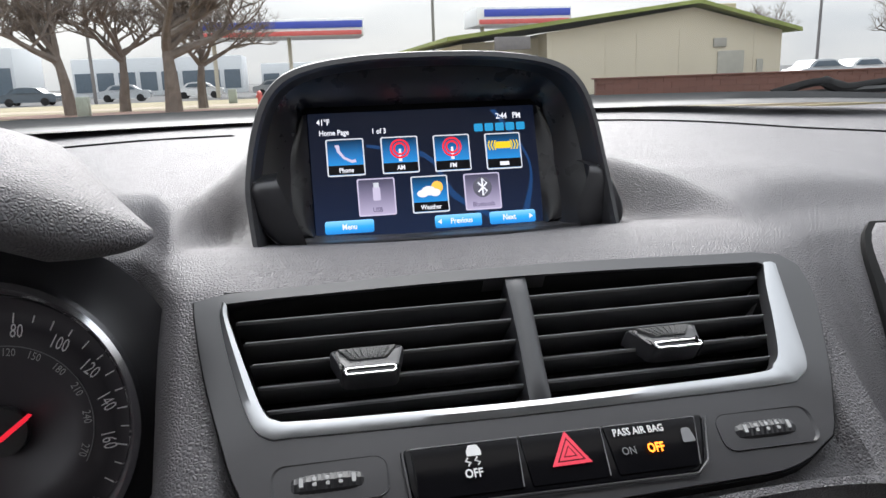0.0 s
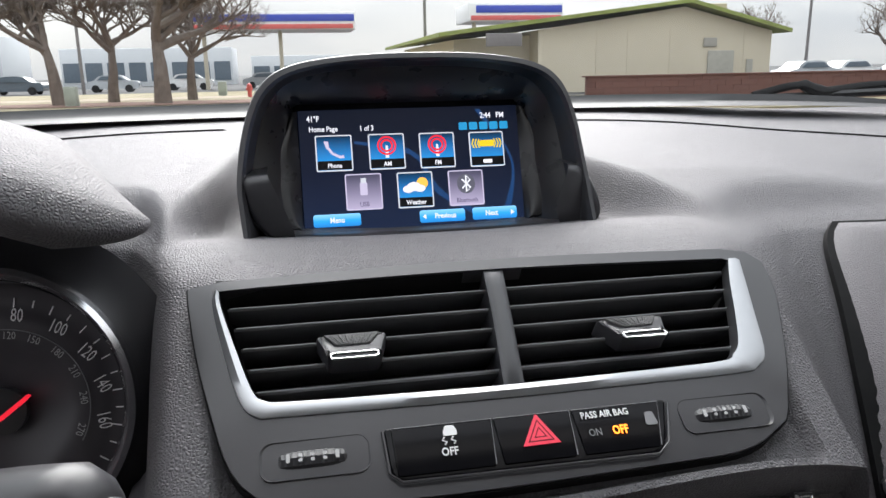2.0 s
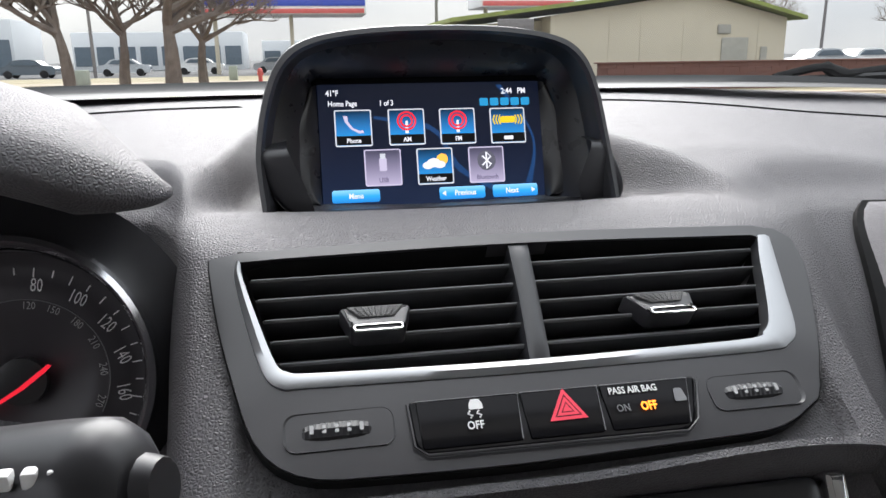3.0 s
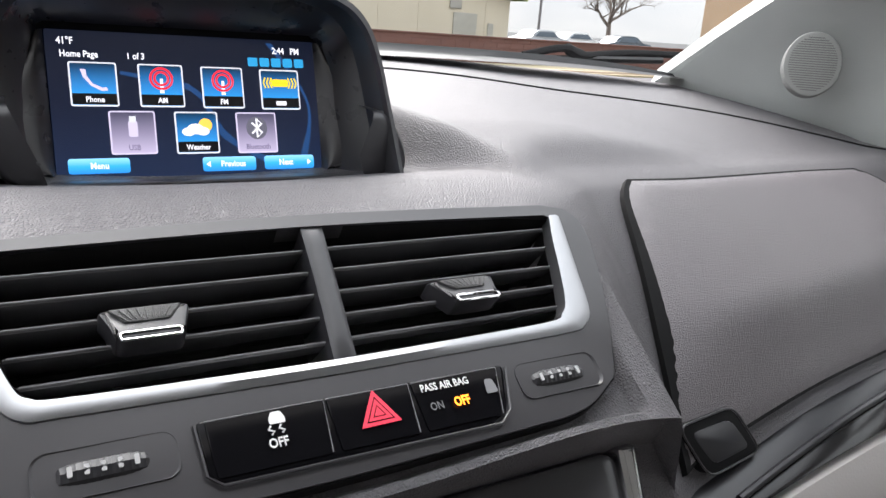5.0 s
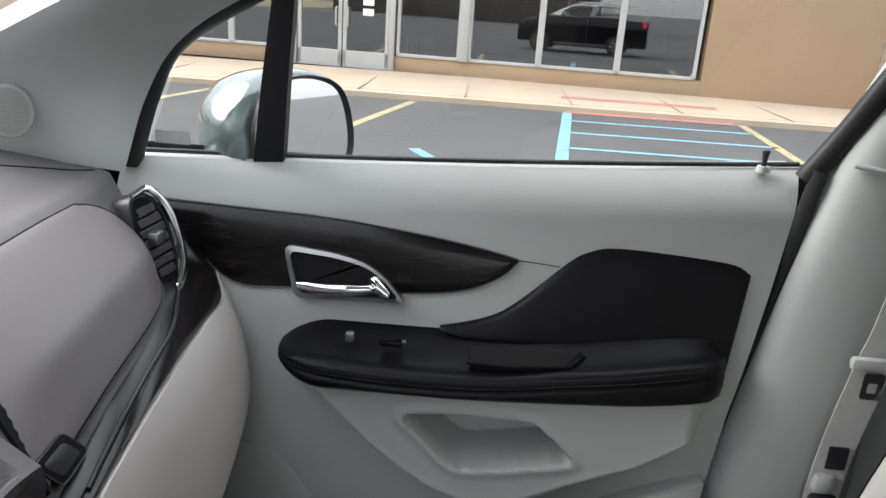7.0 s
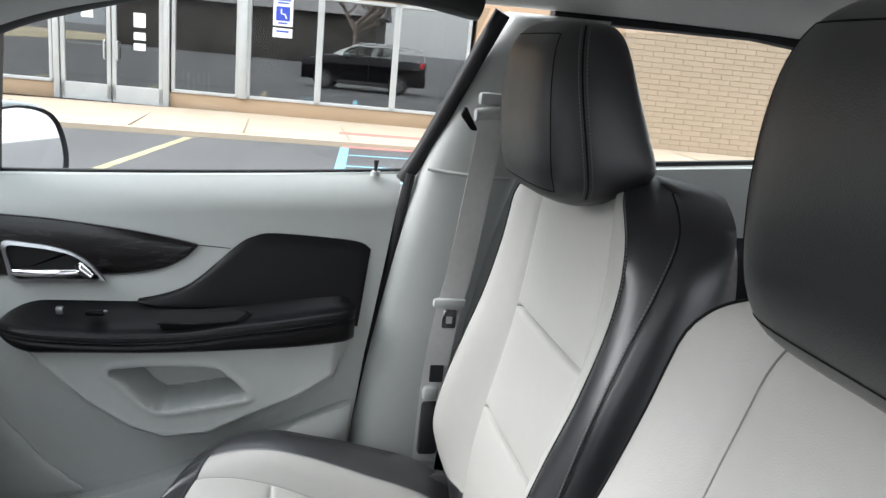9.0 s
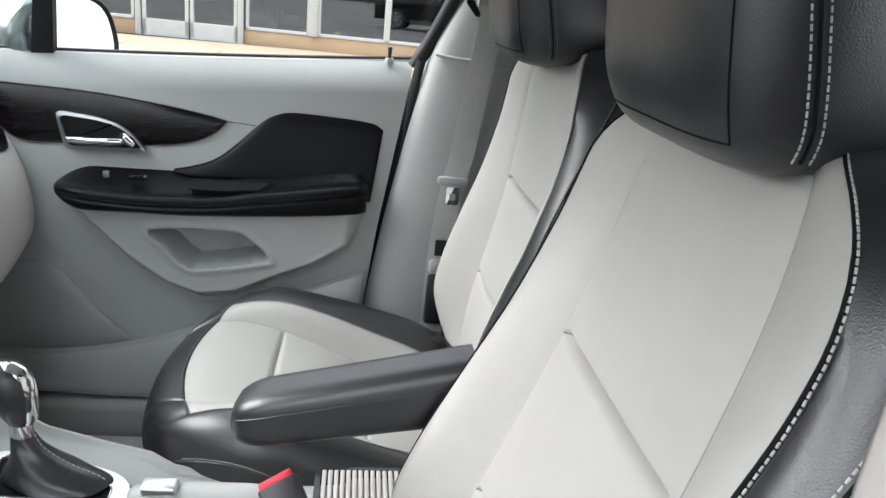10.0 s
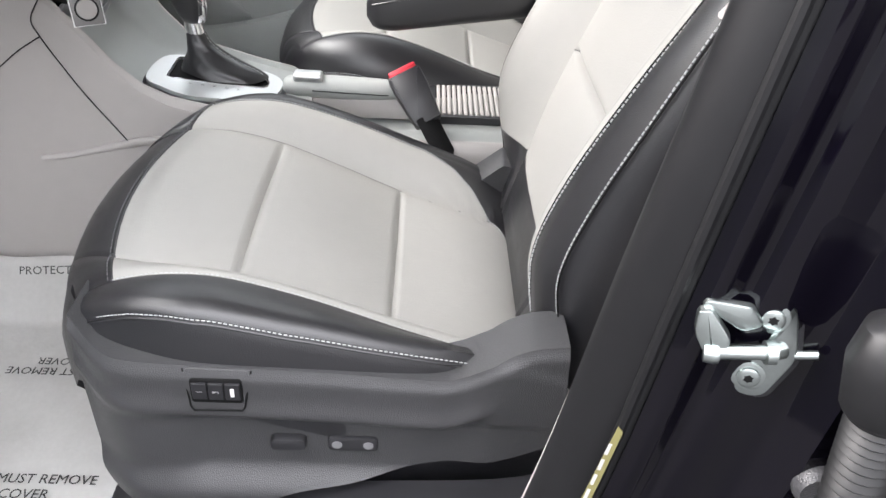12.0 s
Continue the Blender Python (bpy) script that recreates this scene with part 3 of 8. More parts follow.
for v in (75.5, 64.3, 53.1, 42.0, 30.8):
    lean = (80 - v) * 0.27
    part("vane", vane(-115.5 + lean, 6.5, v), VANE, fascia, "")
    part("vane", vane(12, 132.0 - lean * 1.0, v + 0.6), VANE, fascia, "")
    part("vane_glint", tube([bez(-114.5 + lean, v + 0.3, -2.4), bez(5.8, v + 0.3, -2.4)], 0.0005, 6), VANEGLINT, fascia)
    part("vane_glint", tube([bez(12.6, v + 0.9, -2.4), bez(131.0 - lean, v + 0.9, -2.4)], 0.0005, 6), VANEGLINT, fascia)
part("divider", sheet([bez(*q, 2.5) for q in spline([(5.6, 84), (4.3, 55), (1.5, 19)], 12)], [bez(*q, 2.5) for q in spline([(15.2, 84), (13.4, 55), (10.6, 19)], 12)], 7, tuple((Vector(bez(0, 0, -30)) - Vector(bez(0, 0, 0)))), 0.002), BLACK, fascia, "satin black divider")


def vent_tab(c, w_top, w_low, h, lean):
    """A vent's slider: a broad ribbed pad over a lip with a chrome loop."""
    def at(u, v, w=0.0):
        return bez(c[0] + u + lean * v, c[1] + v, w + 5.5 - v * 0.30)
    tab = part("vent_tab", plate(quad_outline([(-w_low / 2, -h / 2), (w_low / 2, -h / 2), (w_low / 2 + 2, -1), (w_top / 2, h / 2), (-w_top / 2, h / 2), (-w_low / 2 - 2, -1)], [3.0, 3.0, 6, 3, 3, 6]), at, 11, 2.2), BLACK, fascia, "black vent tab with a chrome loop")
    part("grip", plate(quad_outline([(-7.6, 0.2), (7.6, 0.2), (12.6, h / 2 - 0.8), (-12.6, h / 2 - 0.8)], 1.5), lambda u, v, w: at(u, v, w + 0.7), 2, 0.5), GRIP, tab, "ribbed grey pad")
    for i in range(9):
        k = -1 + 0.25 * i
        part("rib", tube([at(7.0 * k, 0.8, 0.9), at(11.8 * k, h / 2 - 1.4, 0.9)], 0.0003, 5), GRIP, tab)
    loop = [at(u, v, 0.5) for u, v in rounded(20, 3.4, 1.2, 4, 0, -h / 2 + 1.6)]
    part("chrome_lip", tube(loop + [loop[0]], 0.0005, 6), BRIGHT, tab, "chrome loop")
    return tab


GRIP = material("ribbed_pad", (0.085, 0.085, 0.085), 0.6, grain=1.0, grain_scale=1500)
vent_tab((-60.4, 45.6), 32, 22, 16.5, -0.02)
vent_tab((69.6, 42.6), 34, 22, 14.5, -0.18)


def thumbwheel(u0, u1, v, tilt):
    c = (u0 + u1) / 2
    w_ = u1 - u0
    well_ = part("wheel_recess", ring_plate(rounded(w_ + 16, 16, 5, 8, c + 1, v), rounded(w_ + 3, 11, 2, 8, c, v), lambda u, q, w=0: bez(u, q + (u - c) * tilt, w + 3.2), 6, 0, -4.5), GREYBEZEL, fascia)
    part("wheel_well", plate(rounded(w_ + 9, 17, 2, 4, c, v), lambda u, q, w=0: bez(u, q + (u - c) * tilt, w - 1.5), 3), MATTE, fascia)
    rows = []
    for i in range(25):
        u = u0 + w_ * i / 24
        r = 9.2 + (0.28 if i % 2 else 0.0) - 1.8 * abs(2 * i / 24 - 1) ** 4
        rows.append([bez(u, v + (u - c) * tilt + r * 0.62 * math.cos(a), -4.2 + r * math.sin(a)) for a in np.linspace(0, 2 * math.pi, 13)[:-1]])
    wheel = part("thumbwheel", loft(rows), BLACK, fascia, "black ribbed thumbwheel", angle=25)
    for i in range(5):
        u = u0 + w_ * (0.14 + 0.18 * i)
        part("mark", plate(rounded(1.5, 3.4, 0.3, 3, u, v + (u - c) * tilt), lambda a, b, w: bez(a, b, w + 5.15 - 0.10 * (b - v) ** 2), 0.6), GREYMARK2, wheel)


thumbwheel(-93.4, -67.2, -3.4, 0.0)
thumbwheel(80.4, 106.2, -3.6, 0.0)

# switch bank
bank = part("switch_bank", plate(quad_outline([(-52.4, 6.0), (-51.4, -17.6), (61.6, -18.4), (70.0, 6.0)], [3, 7, 8, 3], 6), lambda u, v, w: bez(u, v, w + 3.4), 5, 1.2), GLOSS, fascia, "gloss black switch bank", angle=15)
part("bank_rim", tube([bez(-52.6, 4, 3.9), bez(-51.6, -14, 3.9), bez(-47, -18.0, 3.9), bez(58, -18.8, 3.9), bez(64.0, -14, 3.9), bez(70.2, 4, 3.9)], 0.0006, 6), GREYBEZEL, bank)
for u0, u1 in ((-49.2, -8.0), (-6.9, 25.6), (26.8, 65.2)):
    k = 1.6 if u1 > 60 else 0
    part("button", plate(quad_outline([(u0, 4.4), (u0 + 0.6, -15.6), (u1 - 1.6 - 2.4 * k, -15.6), (u1 + 0.2 * k, 4.4)], 1.2, 4), lambda u, v, w: bez(u, v, w + 4.3 + 0.02 * v), 3, 0.4), GLOSS, bank, "gloss black push button", angle=15)
for u0, u1 in ((-49.2, -8.0), (-6.9, 25.6), (26.8, 65.2)):
    part("button_edge", tube([bez(u0, 4.5, 4.35), bez(u1, 4.5, 4.35), bez(u1 - (1.6 if u1 < 60 else 5.0), -15, 4.0)], 0.00025, 5), GREYMARK, bank)
tri_out = [(10.8, 4.6), (2.6, -9.4), (18.4, -9.2)]
for k, m_ in ((1.0, HAZARD), (0.70, GLOSS), (0.60, HAZARD), (0.34, GLOSS), (0.26, HAZARD)):
    c = np.mean(np.array(tri_out), axis=0)
    part("triangle", plate([tuple(c + (np.array(q) - c) * k) for q in tri_out], lambda u, v, w, k=k: bez(u, v, w + 4.8 + 0.25 * (1 - k)), 0.15), m_, bank)
lettering("PASS AIR BAG", 3.0, lambda u, v, w: bez(u, v, w + 4.8), 29.5, -0.4, WHITEMARK, bank, width=0.80, bold=0.03)
lettering("OFF", 3.8, lambda u, v, w: bez(u, v, w + 4.8), 41.2, -8.6, AMBER, bank, width=0.72, bold=0.03)
lettering("ON", 3.2, lambda u, v, w: bez(u, v, w + 4.8), 30.8, -8.4, GREYMARK, bank, width=0.8)
lettering("OFF", 3.4, lambda u, v, w: bez(u, v, w + 4.8), -30.6, -9.6, WHITEMARK, bank, width=0.8, bold=0.03)
# skidding car mark over OFF
part("mark", plate(quad_outline([(-28.6, -1.0), (-23.0, -1.0), (-23.0, 1.2), (-24.2, 3.4), (-27.4, 3.4), (-28.6, 1.2)], 0.5, 3), lambda u, v, w: bez(u, v, w + 4.8), 0.2), WHITEMARK, bank)
for s in (0, 3.6):
    part("mark", tube([bez(-28.4 + s, -1.6, 4.8), bez(-29.4 + s, -2.8, 4.8), bez(-27.6 + s, -3.8, 4.8), bez(-28.6 + s, -4.8, 4.8)], 0.0004, 5), WHITEMARK, bank)
part("mark", plate(quad_outline([(56.5, -6), (62, -6), (61, 0), (57.5, 0)], 1.0, 3), lambda u, v, w: bez(u, v, w + 4.8), 0.2), GREYMARK, bank)

# lower fascia below the switches
rad = plane_frame((0, 0.447, 1.056), (0, -0.80, 0.60))
part("lower_surround", sheet([(x, face(x, 1.0)[1] + 0.006, face(x, 1.0)[2] - 0.003) for x in np.linspace(-0.165, 0.150, 30)], [(x, 0.452, 1.060) for x in np.linspace(-0.165, 0.160, 30)], 6, (0, 0.03, -0.02), 0.003), DASH, dash, "dark grained lower surround")
part("lower_surround", sheet([(x, 0.452, 1.060) for x in np.linspace(-0.165, 0.160, 12)], [(x, 0.362, 0.90) for x in np.linspace(-0.16, 0.182, 12)], 6, (0, 0.04, 0), 0.0), DASH, dash, "dark grained lower surround")
radio = thing("radio_panel", "dark grey radio control panel with chrome end caps", "control panel")
part("panel", plate(quad_outline([(-108, 8), (-96, -120), (112, -120), (124, 8)], 10, 6), lambda u, v, w: rad(u, v, w + 9), 14, 3), GREYBEZEL, radio)
for u0, k in ((-112, -1), (128, 1)):
    part("end_cap", plate(quad_outline([(u0 - 5.5, 9), (u0 + 5.5, 9), (u0 + 4 - 9 * k, -66), (u0 - 5 - 9 * k, -66)], 3, 4), lambda u, v, w: rad(u, v, w + 12), 12, 3), BRIGHT, radio, "bright chrome end cap")
part("display_window", plate(quad_outline([(-74, -10), (-72, -40), (84, -40), (88, -10)], 6, 5), lambda u, v, w: rad(u, v, w + 10.2), 3, 1), GLOSS, radio)
part("display_rim", tube([rad(*q, 10.4) for q in quad_outline([(-76, -8), (-74, -42), (86, -42), (90, -8)], 6, 5)] + [rad(-76, -14, 10.4)], 0.0012, 6), CHROME, radio)

# ---- screen in its hood ----
pod = thing("screen_pod", "black hooded navigation screen standing on the dash", "screen")
hood_outline = spline([(-0.113, 1.148), (-0.1155, 1.168), (-0.1165, 1.190), (-0.110, 1.222), (-0.099, 1.244), (-0.080, 1.2555), (-0.045, 1.261), (0.0, 1.2625), (0.045, 1.261), (0.079, 1.2550), (0.096, 1.243), (0.1045, 1.222), (0.1085, 1.190), (0.1095, 1.168), (0.110, 1.147)], 56)
scr = plane_frame((0, 0.689, 1.149), (0, -0.955, 0.296))


def shrink(p, k, dz=0.0):
    return (p[0] * k, 1.146 + (p[1] - 1.146) * k + dz)


def hood_row(k, y, dz=0.0):
    res = []
    for q in hood_outline:
        a, b = shrink(q, k, dz)
        h_ = (b - 1.146) / 0.116
        res.append((a, y - 0.030 * (1 - min(1, max(0, h_))) ** 2 * (1 if y < 0.70 else 0) + 0.012 * h_ * (1 if y < 0.7 else 0), b))
    return res


rows = [hood_row(0.86, 0.82, -0.02), hood_row(0.94, 0.76, -0.004), hood_row(0.985, 0.70), hood_row(1.0, 0.668), hood_row(0.995, 0.661), hood_row(0.97, 0.660), hood_row(0.955, 0.664)]
part("hood", grid(rows), BLACK, pod, "satin black hood")
WING = material("satin_black_wing", (0.020, 0.020, 0.022), 0.28)
inner_a = hood_row(0.955, 0.664)
scr_rim = []
for q in inner_a:
    scr_rim.append(scr(max(-80.5, min(80.5, q[0] * 1000 * 0.86)), max(-6.0, min(84.5, (q[2] - 1.149) * 1000 * 0.9)), -1.0))
wall_in = hood_row(0.925, 0.684)
part("hood_wall", grid([inner_a, wall_in]), BLACK, pod, "satin black inner wall")
part("inner_frame", grid([wall_in, [tuple(Vector(a).lerp(Vector(b), 0.5) + Vector((0, -0.002, 0))) for a, b in zip(wall_in, scr_rim)], scr_rim]), WING, pod, "satin black inner frame", angle=20)
for sx, top_u, edge_u in ((-1, 78.0, 77.5), (1, 77.5, 76.5)):
    rim_l = spline([(sx * (top_u + 5), 77, 1.0), (sx * 91, 56, 7.0), (sx * 100, 38, 12.0), (sx * 104.5, 28, 14.0), (sx * 102, 19, 14.0), (sx * 95, 7, 12.0), (sx * 87, 0.5, 9.0), (sx * 78, -2.0, 6.0)], 30)
    inner_l = along([(sx * edge_u, 80, -0.5), (sx * edge_u, 40, -0.5), (sx * edge_u, -3, -0.5)], 30)
    rows = [[scr(*(np.array(p) * (1 - f) + np.array(q) * f + np.array((0, 0, 3.0 * math.sin(math.pi * f)))) ) for p, q in zip(inner_l, rim_l)] for f in np.linspace(0, 1, 7)]
    rows.append([scr(u + sx * 1.5, v - 0.5, w - 9) for u, v, w in rim_l])
    wing = part("wing", grid(rows), WING, pod, "glossy black inner wing", angle=50)
    # Thin lighter bar paints the highlight on the wing's curved rim.
    part("edge_line", tube([scr(u, v, w + 0.3) for u, v, w in rim_l[8:28]], [0.0004 + 0.0004 * math.sin(math.pi * i / 19) for i in range(20)], 6), GREYBEZEL, wing)
    part("peg", tube([scr(sx * 106, 26, 10), scr(sx * 106, 26, 15)], 0.0022, 10), BLACK, pod)
EAR = {1: spline([(0.096, 1.189), (0.104, 1.188), (0.111, 1.180), (0.1175, 1.166), (0.1190, 1.156), (0.1150, 1.150), (0.104, 1.148), (0.09, 1.147)], 28),
       -1: spline([(-0.098, 1.191), (-0.1125, 1.189), (-0.1140, 1.179), (-0.1110, 1.167), (-0.1020, 1.154), (-0.094, 1.150), (-0.088, 1.149), (-0.082, 1.148)], 28)}
for sx, ear in EAR.items():
    c = (sx * 0.086, 1.162)
    rows = [[(x, 0.654 + 0.05 * max(0.0, z - 1.150) + d, z) for x, z in [(c[0] + (q[0] - c[0]) * k, c[1] + (q[1] - c[1]) * k) for q in ear]] for k, d in ((0.05, -0.004), (0.8, -0.005), (0.95, -0.003), (1.0, 0.001), (1.02, 0.02), (1.03, 0.06))]
    boot = part("side_boot", grid(rows), BLACK, pod, "black boot at the hood's foot", angle=60)
    part("edge_line", tube([tuple(Vector(p) + Vector((0, -0.0004, 0))) for p in rows[3][3:20]], 0.0005, 5), CHROME, boot, "thin bright edge")
part("foot", plate(quad_outline([(-112, 10), (-100, -9), (100, -11), (116, 8)], 12, 6), lambda u, v, w: (u / 1000, 0.645 - v / 1000 * 0.6 + 0.012, 1.1505 + w / 1000), 5, 1.5), BLACK, pod)


def glow(name, col, k=1.0):
    m = material(name, [c * 0.1 for c in col], 0.2, emit=col, emit_strength=k * 0.42, var=0.0)
    return m


def gradient_glow(name, stops, k=1.0):
    """A lit picture that shades from bottom to top."""
    m = glow(name, stops[0], k)
    n, l = m.node_tree.nodes, m.node_tree.links
    tc, sp, cr = n.new("ShaderNodeTexCoord"), n.new("ShaderNodeSeparateXYZ"), n.new("ShaderNodeValToRGB")
    l.new(tc.outputs["Generated"], sp.inputs["Vector"])
    l.new(sp.outputs["Z"], cr.inputs["Fac"])
    cr.color_ramp.elements[0].color, cr.color_ramp.elements[1].color = (*stops[0], 1), (*stops[-1], 1)
    for i in range(1, len(stops) - 1):
        e = cr.color_ramp.elements.new(i / (len(stops) - 1))
        e.color = (*stops[i], 1)
    l.new(cr.outputs["Color"], n["Principled BSDF"].inputs["Emission Color"])
    return m


L_BACK = gradient_glow("lit_navy", [(0.010, 0.018, 0.045), (0.006, 0.009, 0.022), (0.004, 0.006, 0.014)])
L_WHITE = glow("lit_white", (0.72, 0.74, 0.78))
L_FRAME = glow("lit_frame", (0.55, 0.58, 0.62))
L_BLUE = gradient_glow("lit_blue", [(0.02, 0.30, 0.70), (0.02, 0.16, 0.42), (0.004, 0.012, 0.03)])
L_BLACK = glow("lit_black", (0.004, 0.004, 0.005))
L_RED = glow("lit_red", (0.75, 0.03, 0.05))
L_YELLOW = glow("lit_yellow", (0.75, 0.55, 0.02))
L_SUN = glow("lit_orange", (0.85, 0.50, 0.08))
L_MAUVE = gradient_glow("lit_mauve", [(0.40, 0.36, 0.50), (0.20, 0.18, 0.27), (0.04, 0.04, 0.07)])
L_PALE = glow("lit_pale_mauve", (0.50, 0.46, 0.60))
L_CYAN = glow("lit_cyan", (0.02, 0.26, 0.50))
L_BAR = gradient_glow("lit_bar", [(0.02, 0.20, 0.55), (0.03, 0.36, 0.80), (0.25, 0.60, 0.90)])
L_SWOOSH = glow("lit_swoosh", (0.012, 0.045, 0.13))
part("backing", plate(rounded(176, 98, 4, 4, 0, 38), lambda u, v, w: scr(u, v, w - 5), 4), MATTE, pod)
display = part("display", plate(rounded(154, 83.5, 1, 3, 0, 38.3), scr, 3), L_BACK, pod, "lit screen with a home page of icons")


def on_screen(dw):
    return lambda u, v, w: scr(u, v, w + dw)


part("swoosh", sheet([scr(u, v, 0.2) for u, v in spline([(-40, 58), (0, 50), (20, 20), (60, -2)], 14)], [scr(u, v, 0.2) for u, v in spline([(-40, 56), (0, 46), (14, 20), (50, -2)], 14)], 3, (0, 0.0002, 0)), L_SWOOSH, display)
part("swoosh", sheet([scr(u, v, 0.2) for u, v in spline([(50, 78), (68, 50), (72, 30), (66, 0)], 14)], [scr(u, v, 0.2) for u, v in spline([(46, 78), (66, 50), (70, 30), (60, 0)], 14)], 3, (0, 0.0002, 0)), L_SWOOSH, display)


def icon(u, v, kind, word):
    grey = kind in ("usb", "bluetooth")
    f = part("icon", plate(rounded(25, 25, 1.2, 3, u, v), on_screen(0.5), 0.3), L_PALE if grey else L_FRAME, display, "dimmed icon" if grey else "lit icon")
    part("picture", plate(rounded(23.2, 23.2, 0.8, 3, u, v), on_screen(0.75), 0.2), L_MAUVE if grey else L_BLUE, f)
    if not grey:
        part("caption_bar", plate(rounded(23.2, 6.2, 0.3, 3, u, v - 8.4), on_screen(0.9), 0.1), L_BLACK, f)
    if kind == "waves":
        part("caption", plate(rounded(6.5, 2.6, 0.3, 3, u, v - 8.7), on_screen(1.1), 0.1), L_WHITE, f)
    else:
        lettering(word, 3.1, on_screen(1.1), u, v - 10.2, L_MAUVE_D if grey else L_WHITE, f, width=0.86, align="CENTER", bold=0.035)
    p = on_screen(1.0)
    if kind == "phone":
        part("symbol", tube([scr(u - 5, v + 8, 1.4), scr(u - 4.4, v + 4, 1.4), scr(u - 1, v - 0.5, 1.4), scr(u + 4, v - 3, 1.4), scr(u + 6.5, v - 2.5, 1.4)], [(0.0026, 0.0006), (0.0016, 0.0006), (0.0013, 0.0006), (0.0018, 0.0006), (0.0026, 0.0006)], 8), L_PALE, f)
    if kind == "mast":
        for r in (6.0, 3.8):
            a0 = [scr(u + r * math.cos(a), v + 4 + r * math.sin(a), 1.2) for a in np.linspace(0, 2 * math.pi, 22)]
            part("symbol", tube(a0, 0.0007, 5, caps=False), L_RED, f)
        part("symbol", plate([(u - 0.7, v + 4), (u - 1.2, v - 4.5), (u + 1.2, v - 4.5), (u + 0.7, v + 4)], on_screen(1.3), 0.1), L_WHITE, f)
    if kind == "waves":
        for s in (-1, 1):
            for r in (6.5, 8.5, 10.5):
                part("symbol", tube([scr(u + s * (r - abs(a) * 0.6), v + 4 + a * 1.6, 1.2) for a in (-2, -1, 0, 1, 2)], 0.00045, 5), L_YELLOW, f)
        part("symbol", plate(rounded(11, 4.6, 1.5, 4, u, v + 4), on_screen(1.2), 0.1), L_YELLOW, f)
    if kind == "weather":
        part("symbol", plate([(u + 5 + 4 * math.cos(a), v + 4.5 + 4 * math.sin(a)) for a in np.linspace(0, 2 * math.pi, 17)[:-1]], on_screen(1.0), 0.1), L_SUN, f)
        for du, dv, r in ((-5, 0.5, 3.2), (-1, 2.2, 4.0), (3.2, 0.8, 3.2)):
            part("symbol", plate([(u + du + r * 1.2 * math.cos(a), v + dv + r * 0.8 * math.sin(a)) for a in np.linspace(0, 2 * math.pi, 17)[:-1]], on_screen(1.2 + 0.05 * du), 0.1), L_WHITE, f)
    if kind == "usb":
        part("symbol", plate(rounded(5, 9, 0.8, 3, u, v + 2), on_screen(1.0), 0.1), L_PALE, f)
        part("symbol", plate(rounded(3.6, 3.6, 0.2, 3, u, v + 7.6), on_screen(1.0), 0.1), L_FRAME, f)
    if kind == "bluetooth":
        part("symbol", plate([(u + 6.5 * math.cos(a), v + 2.8 + 7 * math.sin(a)) for a in np.linspace(0, 2 * math.pi, 21)[:-1]], on_screen(0.95), 0.1), L_DIM, f)
        part("symbol", tube([scr(u - 3, v - 0.5, 1.3), scr(u + 3, v + 5.5, 1.3), scr(u, v + 8.5, 1.3), scr(u, v - 3, 1.3), scr(u + 3, v, 1.3), scr(u - 3, v + 6, 1.3)], 0.0006, 5), L_WHITE, f)


L_MAUVE_D = glow("lit_dim_mauve", (0.16, 0.14, 0.22))
L_DIM = glow("lit_dim", (0.10, 0.10, 0.13))
for u, v, kind, word in ((-54.2, 50, "phone", "Phone"), (-18.0, 49.9, "mast", "AM"), (17.4, 49.5, "mast", "FM"), (53.0, 49.0, "waves", "XM"), (-35.7, 22.6, "usb", "USB"), (0.0, 22.3, "weather", "Weather"), (36.0, 22.1, "bluetooth", "Bluetooth")):
    icon(u, v, kind, word)
for u, v, word in ((-55, 3.9, "Menu"), (17.7, 3.3, "Previous"), (55.2, 3.4, "Next")):
    b = part("screen_button", plate(rounded(32, 8.6, 1.6, 4, u, v), on_screen(0.6), 0.3), L_BAR, display, "lit blue screen button")
    lettering(word, 3.6, on_screen(1.0), u + {"Previous": 2.0, "Next": -2.5}.get(word, 0.0), v - 1.7, L_WHITE, b, width=0.84, align="CENTER", bold=0.035)
    if word != "Menu":
        d = -1 if word == "Previous" else 1
        part("arrow", plate([(u + d * 14.2, v), (u + d * 11.6, v + 1.8), (u + d * 11.6, v - 1.8)], on_screen(1.0), 0.1), L_WHITE, b)
for u, v, h_, word in ((-71.5, 72.0, 3.9, "41\u00b0F"), (-70.4, 65.0, 3.6, "Home Page"), (-36, 64.8, 3.6, "1 of 3"), (49.6, 71.4, 3.9, "2:44   PM")):
    lettering(word, h_, on_screen(0.6), u, v, L_WHITE, display, width=0.82, bold=0.03)
for i in range(5):
    part("status_mark", plate(rounded(6, 5.4, 0.8, 3, 37 + i * 7.4, 65.9), on_screen(0.6), 0.3), L_CYAN, display)

# ---- instrument cluster ----
clu = plane_frame((-0.222, 0.547, 1.098), (0.05, -0.97, 0.24))
cluster = thing("instrument_cluster", "black speedometer dial with a red needle in a chrome ring", "instrument cluster")
DIAL = material("dial_face", (0.046, 0.041, 0.048), 0.40)


def ring_pts(r, w, n=64, c=(0, 0)):
    return [clu(c[0] + r * math.cos(2 * math.pi * i / n), c[1] + r * math.sin(2 * math.pi * i / n), w) for i in range(n)]


